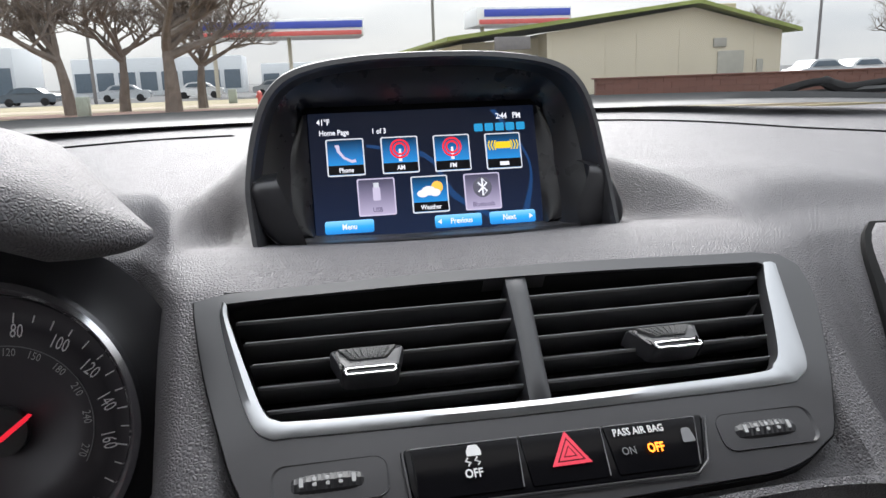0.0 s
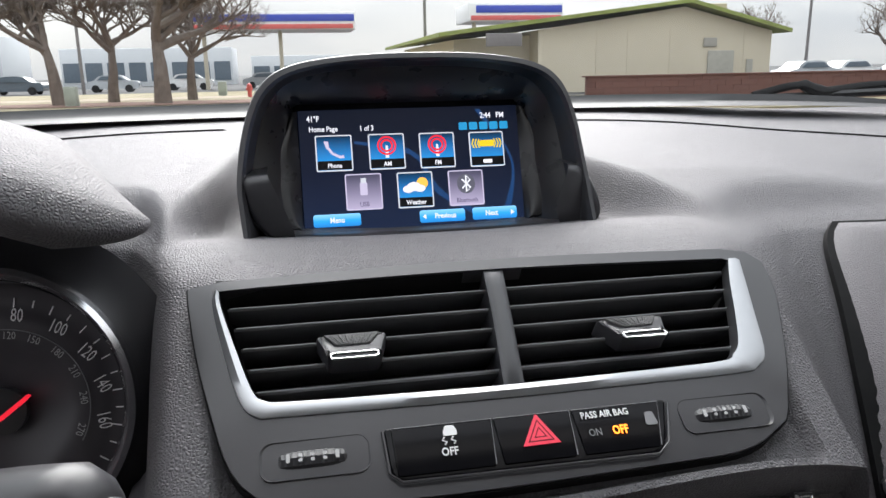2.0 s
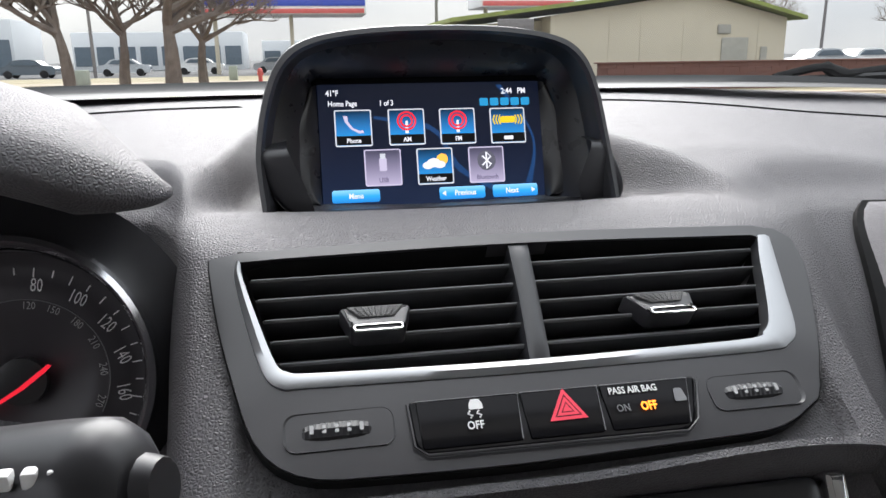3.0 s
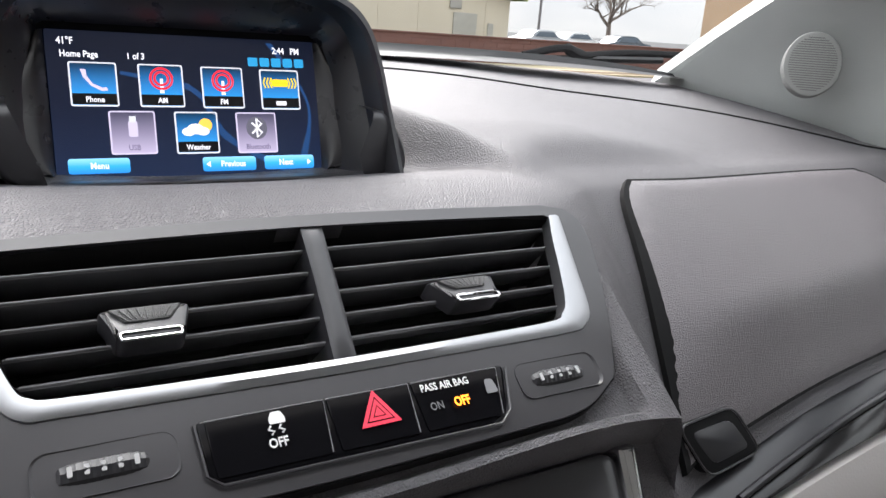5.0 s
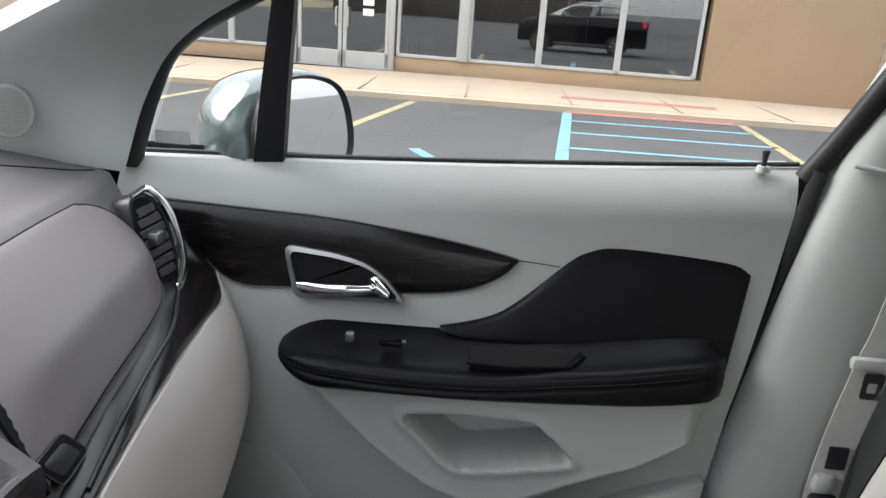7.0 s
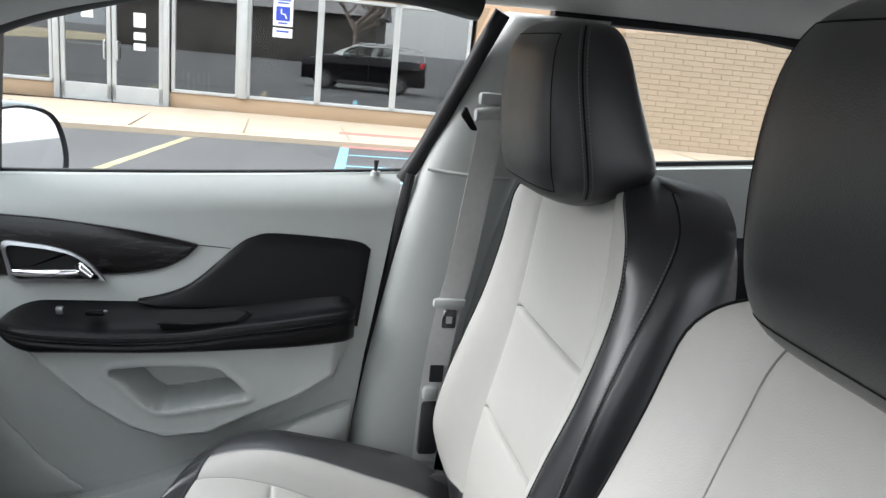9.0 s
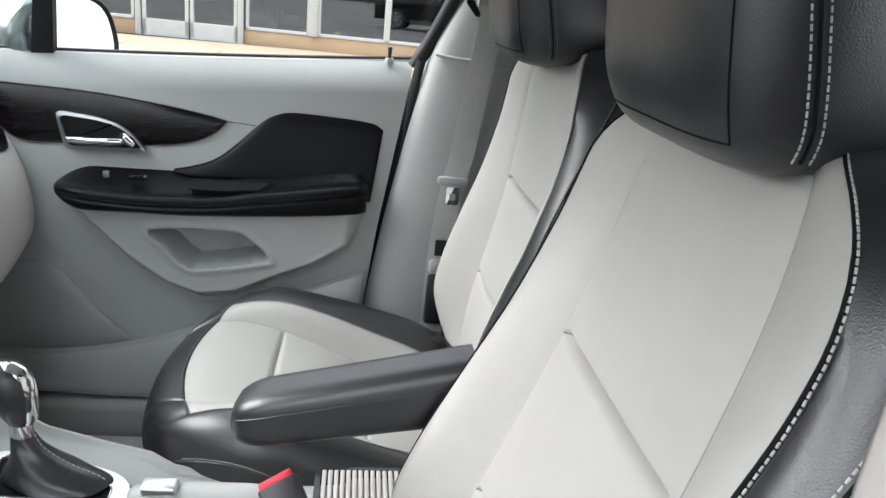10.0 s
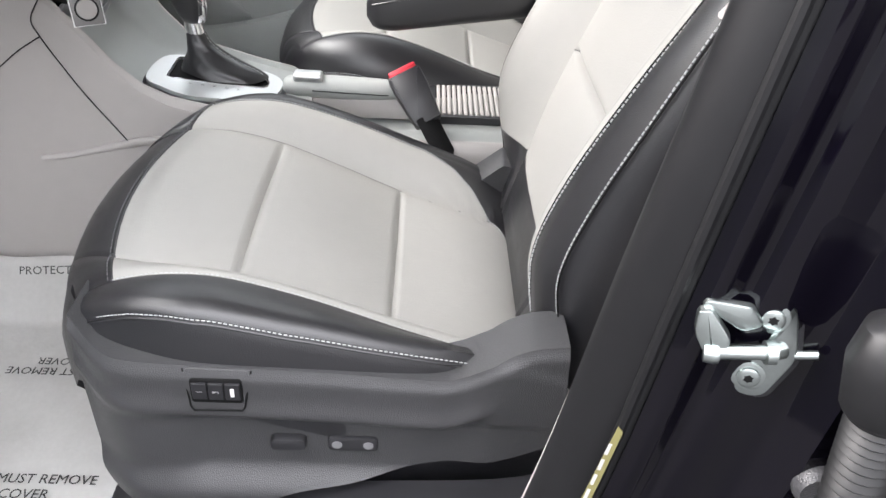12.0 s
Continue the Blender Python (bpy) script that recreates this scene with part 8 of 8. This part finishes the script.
shop = thing("shop_building", "tan rendered shop with white-framed windows and a double glass door", "shop")
X0 = 13.5
for y0, y1, z0, z1, m_, nm in ((1.93, -3.45, 0.10, 0.375, STUCCO, "sill_wall"), (6.45, 3.86, 0.10, 0.375, STUCCO, "sill_wall"), (14.15, 6.45, 0.10, 4.1, STUCCO, "wall"), (-3.45, -6.2, 0.10, 4.1, STUCCO, "wall"), (6.45, -3.45, 2.26, 4.1, STUCCO, "header_wall")):
    part(nm, box(X0 + 0.15, (y0 + y1) / 2, (z0 + z1) / 2, 0.30, abs(y0 - y1), z1 - z0, 0.01), m_, shop, "tan rendered wall")
# brick end wall
part("brick_backing", box(X0 + 0.186, -8.15, 2.1, 0.30, 3.9, 4.0), CONCRETE, shop)
brick_me = flat_mesh("brick", box(0, 0, 0, 0.06, 0.393, 0.094, 0.006, 1), False)
brick_me.materials.append(PALESTUCCO)
for r in range(30):
    for c in range(9):
        y = -6.42 - 0.40 * c - (0.20 if r % 2 else 0)
        if y > -10.05:
            b = new("brick", brick_me)
            b.location = (X0 + 0.055, y, 0.16 + 0.10 * r)
            b.parent = shop
part("roof_slab", box(X0 + 6, 2.0, 4.2, 12.6, 24.4, 0.2, 0.02), CONCRETE, shop)
# The room's dimness is put into the dark grey of its surfaces.
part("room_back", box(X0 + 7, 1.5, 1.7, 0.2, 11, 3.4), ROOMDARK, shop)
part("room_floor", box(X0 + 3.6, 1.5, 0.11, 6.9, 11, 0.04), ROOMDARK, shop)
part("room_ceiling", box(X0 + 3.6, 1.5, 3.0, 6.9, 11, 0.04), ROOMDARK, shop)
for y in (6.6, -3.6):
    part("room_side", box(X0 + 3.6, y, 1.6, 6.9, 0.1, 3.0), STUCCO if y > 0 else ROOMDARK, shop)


def window(y0, y1, z0=0.375, z1=2.26, bar=0.055):
    w = part("window", merge(box(X0 + 0.03, (y0 + y1) / 2, z0 + bar / 2, 0.10, abs(y0 - y1), bar, 0.006, 1), box(X0 + 0.03, (y0 + y1) / 2, z1 - bar / 2, 0.10, abs(y0 - y1), bar, 0.006, 1), box(X0 + 0.03, y0 - bar / 2, (z0 + z1) / 2, 0.10, bar, z1 - z0, 0.006, 1), box(X0 + 0.03, y1 + bar / 2, (z0 + z1) / 2, 0.10, bar, z1 - z0, 0.006, 1)), ALU, shop, "white aluminium window frame", smooth=False)
    p = part("pane", box(X0 + 0.05, (y0 + y1) / 2, (z0 + z1) / 2, 0.006, abs(y0 - y1) - 0.08, z1 - z0 - 0.08), SHOPGLASS, w, "reflecting shop pane", smooth=False)
    p.visible_shadow = False
    return w


for y0, y1 in ((1.90, 0.74), (0.60, -0.66), (-0.66, -2.02), (-2.02, -3.36), (6.42, 5.06), (5.06, 3.90)):
    window(y0, y1)
part("post", box(X0 + 0.0, 0.67, 1.32, 0.14, 0.15, 1.90, 0.008), ALU, shop, "white post")
part("sensor_box", box(X0 - 0.02, -3.30, 0.44, 0.03, 0.05, 0.07, 0.005), ALU, shop)


def shop_door(y0, y1, side):
    d = part("door", merge(box(X0, (y0 + y1) / 2, 0.26, 0.06, abs(y0 - y1), 0.30, 0.006, 1), box(X0, (y0 + y1) / 2, 2.14, 0.06, abs(y0 - y1), 0.10, 0.006, 1), box(X0, y0 - 0.035, 1.2, 0.06, 0.07, 2.1, 0.006, 1), box(X0, y1 + 0.035, 1.2, 0.06, 0.07, 2.1, 0.006, 1)), ALU, shop, "white-framed glass door leaf", smooth=False)
    p = part("pane", box(X0 + 0.01, (y0 + y1) / 2, 1.25, 0.006, abs(y0 - y1) - 0.12, 1.72), SHOPGLASS, d, smooth=False)
    p.visible_shadow = False
    part("push_bar", tube([(X0 + 0.06, y0 - 0.05, 1.08), (X0 + 0.06, y1 + 0.05, 1.08)], 0.018, 8), ALU, d)
    yh = y1 + 0.10 if side > 0 else y0 - 0.10
    part("pull_handle", tube([(X0 - 0.03, yh, 0.84), (X0 - 0.08, yh, 0.86), (X0 - 0.08, yh, 1.14), (X0 - 0.03, yh, 1.16)], 0.014, 8), ALU, d, "white pull handle")
    for z in ((1.55, 0.24), (1.28, 0.13), (1.10, 0.12)) if side < 0 else ((1.62, 0.2),):
        part("notice", box(X0 - 0.005, (y0 + y1) / 2 - 0.03, z[0], 0.004, 0.20, z[1]), SIGNWHITE, d, "white paper notice")


shop_door(3.76, 2.92, 1)
shop_door(2.90, 2.04, -1)
for y in (3.83, 1.985):
    part("door_jamb", box(X0 + 0.02, y, 1.2, 0.14, 0.10, 2.18, 0.008), ALU, shop, "white door jamb")
sgn = thing("accessible_sign", "white and blue accessible parking sign in the shop window", "sign")
part("panel", box(X0 - 0.03, 0.00, 1.95, 0.006, 0.34, 0.52, 0.002, 1), SIGNWHITE, sgn)
part("blue_square", box(X0 - 0.036, 0.00, 1.90, 0.004, 0.24, 0.24), SIGNBLUE, sgn, "blue square with a white figure mark")
for z, wd in ((2.13, 0.26), (2.08, 0.2), (1.74, 0.16)):
    part("print_bar", box(X0 - 0.036, 0, z, 0.004, wd, 0.025), SIGNBLUE, sgn)
part("mark", tube([(X0 - 0.040, 0.03, 1.98), (X0 - 0.040, 0.03, 1.90), (X0 - 0.040, -0.04, 1.89), (X0 - 0.040, -0.06, 1.82)], 0.012, 6), SIGNWHITE, sgn)
part("lower_panel", box(X0 - 0.03, 0.00, 1.575, 0.006, 0.34, 0.16, 0.002, 1), SIGNWHITE, sgn)
part("print_bar", box(X0 - 0.036, 0.0, 1.60, 0.004, 0.22, 0.03), SIGNBLUE, sgn)
for i in range(6):
    tagged(part("shop_rack", tube([(14.2, 1.75 - 0.09 * i, 0.12), (14.2, 1.75 - 0.09 * i, 0.75)], 0.012, 6), ALU), "thin white rack bar inside the shop", "rack", group="rack bars")

turned = Matrix.Translation((X0, 0, 0)) @ Matrix.Rotation(radians(-6), 4, "Z") @ Matrix.Translation((-X0, 0, 0))
shop.matrix_world = turned
sgn.matrix_world = turned

# ---- outside: over the bonnet ----
tagged(part("verge", ([(9.0, 20.6, 0.06), (60, 18.5, 0.06), (60, 34, 0.06), (9.0, 34, 0.06), (9.0, 20.6, -0.05), (60, 18.5, -0.05)], [(0, 1, 2, 3), (0, 4, 5, 1)]), GRASS), "dry winter grass strip before the wall", "verge", kind="structure")
tagged(part("kerb", box(34, 19.85, 0.06, 52, 0.18, 0.14, 0.02), CONCRETE).matrix_world and bpy.data.objects["kerb"], "tan concrete kerb", "kerb", kind="structure").matrix_world = Matrix.Translation((-3.0, 1.6, 0)) @ Matrix.Rotation(radians(-2.2), 4, "Z")
wall = thing("boundary_wall", "low brown block boundary wall", "wall")
part("core", box(39.6, 24.7, 0.48, 60, 0.16, 0.96), BROWNWALL, wall)
block_me = flat_mesh("block", box(0, 0, 0, 0.594, 0.05, 0.194, 0.006, 1), False)
block_me.materials.append(BROWNWALL)
for r in range(5):
    for c in range(58):
        b = new("block", block_me)
        b.location = (9.9 + 0.6 * c + (0.3 if r % 2 else 0), 24.61, 0.10 + 0.20 * r)
        b.parent = wall
part("coping", box(39.6, 24.68, 0.985, 60.2, 0.30, 0.05, 0.01), BROWNWALL, wall)
tagged(part("lawn", ([(-90, 26, 0.03), (7.5, 28, 0.03), (7.5, 62, 0.03), (-90, 62, 0.03)], [(0, 1, 2, 3)]), GRASS), "dry winter lawn with bare trees", "lawn", kind="structure")
tagged(part("footpath", ([(-90, 43, 0.045), (7.5, 44, 0.045), (7.5, 48, 0.045), (-90, 47, 0.045)], [(0, 1, 2, 3)]), CONCRETE), "pale concrete path across the lawn", "path", kind="structure")
mulch_pts = spline([(-14.5, 37), (-10, 35.0), (-5.0, 35.2), (1.5, 36.0), (2.0, 39.5), (-5, 40), (-10, 40.5), (-14, 40)], 30, True)
tagged(part("mulch_bed", ([(x, y, 0.06) for x, y in mulch_pts], [tuple(range(30))]), MULCH), "red mulch bed under the trees", "mulch", kind="structure")


def bare_tree(name, x, y, height, seed, trunk_r, label, tilt=0.0, dense=True):
    rnd = random.Random(seed)
    root = thing(name, label, "tree", group="bare trees")
    limbs, twigs = [], []

    def grow(p, d, length, r, level):
        n_ = 4
        pts, rs = [p], [r]
        q = Vector(p)
        dd = Vector(d)
        for i in range(n_):
            dd = (dd + Vector((rnd.uniform(-1, 1), rnd.uniform(-1, 1), rnd.uniform(-0.6, 0.9))) * (0.10 + 0.05 * level)).normalized()
            q = q + dd * (length / n_)
            pts.append(tuple(q))
            rs.append(r * (1 - 0.55 * (i + 1) / n_))
        (limbs if level < 3 else twigs).append(tube(pts, rs, 7 if level < 2 else 4 if level < 4 else 3, caps=False))
        if level >= 5:
            return
        kids = ((6, 5, 5, 4, 3) if dense else (5, 4, 4, 4, 2))[level]
        for k in range(kids):
            f = rnd.uniform(0.35, 1.0) if level else rnd.uniform(0.72, 1.0)
            i = min(n_ - 1, int(f * n_))
            b = Vector(pts[i]).lerp(Vector(pts[i + 1]), f * n_ - i)
            side = Vector((rnd.uniform(-1, 1), rnd.uniform(-1, 1), rnd.uniform(-0.1, 0.7))).normalized()
            nd = (dd * 0.55 + side * (0.95 if level else 1.0)).normalized()
            grow(tuple(b), tuple(nd), length * rnd.uniform(0.52, 0.80) * (1.25 if level == 0 else 1), max(0.011, r * rnd.uniform(0.42, 0.58)), level + 1)

    grow((x, y, 0.0), (tilt, 0, 1), height * 0.36, trunk_r, 0)
    part("trunk", merge(*limbs), BARK, root, "grey bark trunk and limbs")
    part("crown", merge(*twigs), BARK, root, "fine bare twigs")
    return root


bare_tree("bare_tree", -10.6, 38.0, 8.5, 3, 0.33, "bare winter tree with a grey trunk on mulch", -0.05)
bare_tree("bare_tree", -8.9, 41.0, 8.5, 5, 0.30, "bare winter tree with a grey trunk on mulch")
bare_tree("bare_tree", -6.0, 37.5, 9.5, 11, 0.42, "stout bare winter tree with wide limbs", 0.02)
bare_tree("bare_tree", -5.3, 42.5, 8.5, 8, 0.28, "slim bare winter tree behind others", 0.04)
bare_tree("bare_tree", -13.6, 32.0, 7.5, 17, 0.28, "bare winter tree at the lawn's edge")
bare_tree("bare_tree", 54.0, 62.0, 9.0, 23, 0.35, "bare winter tree beyond the boundary wall", dense=False)
bare_tree("bare_tree", 43.0, 66.0, 8.0, 29, 0.30, "bare winter tree beyond the boundary wall", dense=False)

hut = thing("cream_building", "cream building with a shallow mossy green gable roof", "building")
part("wall", loft([[(12.9, y, 0), (26.7, y, 0), (26.7, y, 3.15), (21.3, y, 4.45), (12.9, y, 3.30)] for y in (40.0, 62.0)]), CREAM, hut, "cream rendered wall")
part("wing_wall", loft([[(8.6, y, 0), (12.9, y, 0), (12.9, y, 3.1), (8.6, y, 2.9)] for y in (41.5, 60.0)]), CREAM, hut, "cream rendered wing")
for (xa, za), (xb, zb) in (((7.4, 2.98), (21.3, 4.62)), ((21.3, 4.62), (27.5, 3.02))):
    part("roof_slope", loft([[(xa, y, za), (xb, y, zb), (xb, y, zb + 0.20), (xa, y, za + 0.20)] for y in (39.3, 62.5)]), ROOFGREEN, hut, "mossy green roof slope")
for x, z0, z1, wd in ((23.6, 0.0, 2.1, 1.6), (25.4, 0.2, 1.6, 0.4)):
    part("door", box(x, 39.96, (z0 + z1) / 2, wd, 0.08, z1 - z0, 0.02), material("grey_door", (0.33, 0.32, 0.28), 0.7), hut)
part("vent", box(22.9, 39.95, 2.55, 0.8, 0.12, 0.5, 0.05), material("grey_vent", (0.30, 0.29, 0.26), 0.7), hut)
part("pilaster", box(13.0, 39.95, 1.6, 0.25, 0.12, 3.2, 0.02), CREAM, hut)
for x in (16.2, 18.0, 20.5, 25.0):
    part("panel_joint", box(x, 39.99, 1.7, 0.04, 0.03, 3.2), CREAM, hut)
part("rooftop_unit", box(25.0, 44.0, 4.4, 1.6, 1.4, 1.0, 0.05), material("tan_unit", (0.36, 0.31, 0.20), 0.7), hut, "tan rooftop unit")
part("one_way_board", box(10.6, 38.5, 2.75, 1.9, 0.06, 0.65, 0.03), POLE, hut)


def canopy(x0, x1, y, z0, z1, label):
    c = thing("fuel_canopy", label, "canopy", group="fuel canopies")
    h = z1 - z0
    part("white_band", box((x0 + x1) / 2, y + 3, z0 + h * 0.5, x1 - x0, 6, h, 0.03), SIGNWHITE, c)
    part("blue_band", box((x0 + x1) / 2 + 0.3, y - 0.04, z0 + h * 0.66, x1 - x0 - 0.8, 0.06, h * 0.40, 0.01), SIGNBLUE, c, "blue fascia band")
    part("red_band", box((x0 + x1) / 2, y - 0.04, z0 + h * 0.18, x1 - x0 - 0.4, 0.06, h * 0.26, 0.01), SIGNRED, c, "red fascia band")
    for x in (x0 + 0.55 * (x1 - x0), x0 + 0.1 * (x1 - x0)):
        part("column", box(x, y + 2, z0 / 2, 0.35, 0.35, z0, 0.03), CREAM, c)


canopy(-9.0, 5.7, 70.0, 5.05, 6.55, "blue, white and red fuel station canopy")
canopy(17.0, 26.5, 74.0, 5.9, 7.6, "blue, white and red fuel station canopy behind the cream building")
for x0, x1, y, h, nw in ((-62, -32, 95, 6.0, 9), (-30, -8, 110, 5.0, 8), (-6, 9, 120, 4.0, 5)):
    fb = thing("far_building", "distant white showroom with dark windows", "building", group="distant buildings")
    part("wall", box((x0 + x1) / 2, y + 5, h / 2, x1 - x0, 10, h, 0.05), FARWHITE, fb)
    for i in range(nw):
        part("window", box(x0 + (i + 0.5) * (x1 - x0) / nw, y - 0.03, h * 0.38, (x1 - x0) / nw * 0.78, 0.1, h * 0.5), FARGLASS, fb)


def parked_car(x, y, turn, col, label):
    c = thing("parked_car", label, "car", group="parked cars")
    m = Matrix.Translation((x, y, 0)) @ Matrix.Rotation(radians(turn), 4, "Z")
    prof = spline([(-2.2, 0.45), (-2.15, 0.85), (-1.5, 1.0), (-0.9, 1.42), (0.6, 1.45), (1.3, 1.02), (2.1, 0.9), (2.2, 0.45)], 28)
    part("body", moved(loft([[(px, yy * (0.88 if pz > 1.05 else 1), pz) for px, pz in prof] + [(2.1, yy, 0.28), (-2.1, yy, 0.28)] for yy in (-0.88, -0.6, 0.6, 0.88)]), m), col, c)
    part("side_glass", moved(loft([[(px, yy, pz) for px, pz in ((-1.2, 1.03), (-0.8, 1.36), (0.55, 1.38), (1.05, 1.03))] for yy in (-0.885, 0.885)]), m), FARGLASS, c, "dark side glass")
    for wx in (-1.35, 1.35):
        for wy in (-0.85, 0.85):
            part("wheel", moved(tube([(wx, wy - 0.1, 0.32), (wx, wy + 0.1, 0.32)], 0.32, 16), m), RUBBER, c)


CARCOL = [material("car_paint_" + n_, c_, 0.25, coat=0.8) for n_, c_ in (("white", (0.7, 0.7, 0.7)), ("silver", (0.38, 0.40, 0.42)), ("dark", (0.05, 0.07, 0.09)), ("red", (0.35, 0.03, 0.03)))]
for x, y, a, k in ((33.5, 46, 8, 1), (37.5, 47, 5, 0), (41.5, 46, 0, 2), (-22, 68, 0, 2), (-28, 70, 0, 0), (-15.5, 72, 4, 1), (-34, 66, 0, 0), (-9.5, 75, 0, 0), (-2.5, 76, 0, 1), (3.5, 78, 0, 3), (-41, 69, 0, 2)):
    parked_car(x, y, a, CARCOL[k], ("white", "silver", "dark", "red")[k] + " car parked beyond the lawn")
for x, y, h, tilt in ((10.25, 60, 11, 0.0), (43.6, 60, 10, 0.01), (-16, 64, 9, 0.0)):
    p = thing("utility_pole", "weathered utility pole with a crossarm", "pole", group="utility poles")
    part("post", tube([(x, y, 0), (x + tilt * h, y, h)], [0.14, 0.10], 10), POLE, p)
    part("crossarm", box(x, y, h - 0.8, 2.0, 0.1, 0.12), POLE, p)
for z in (7.6, 8.3, 9.3):
    tagged(part("power_line", tube([(-60, 58, z + 0.6), (-16, 60, z), (10, 60, z), (43.6, 60, z - 0.2), (90, 60, z)], 0.03, 5), POLE), "thin dark power line between poles", "power line", group="power lines")
hyd = thing("hydrant", "red fire hydrant on the lawn", "hydrant")
part("barrel", tube([(-2.5, 45, 0), (-2.5, 45, 0.55), (-2.5, 45, 0.62), (-2.5, 45, 0.75), (-2.5, 45, 0.8)], [0.12, 0.12, 0.16, 0.12, 0.03], 12), SIGNRED, hyd)
part("outlet", tube([(-2.68, 45, 0.48), (-2.32, 45, 0.48)], 0.07, 10), SIGNRED, hyd)
for x, y in ((-9.6, 36.2), (-4.4, 50.0)):
    tagged(part("utility_box", box(x, y, 0.45, 0.5, 0.5, 0.9, 0.05), material("pale_green_box", (0.30, 0.33, 0.28), 0.7)), "pale green utility box on the lawn", "utility box", group="utility boxes")
# beyond the road behind the car: trees and a low dark line of houses seen in the panes
for x, y, s in ((-26, -8, 31), (-30, 4, 37), (-24, -20, 41)):
    bare_tree("bare_tree", x, y, 9.0, s, 0.35, "bare winter tree across the road", dense=False)
fh = thing("brick_house", "low dark brick building across the road", "building")
part("wall", box(-40, 14, 2.0, 8, 22, 4.0, 0.05), material("dim_house_brick", (0.075, 0.066, 0.060), 0.9, var=0.2, spot=0.8), fh)
part("roof", loft([[(-44.5, y, 4.0), (-35.5, y, 4.0), (-40, y, 6.0)] for y in (2.5, 25.5)]), POLE, fh)
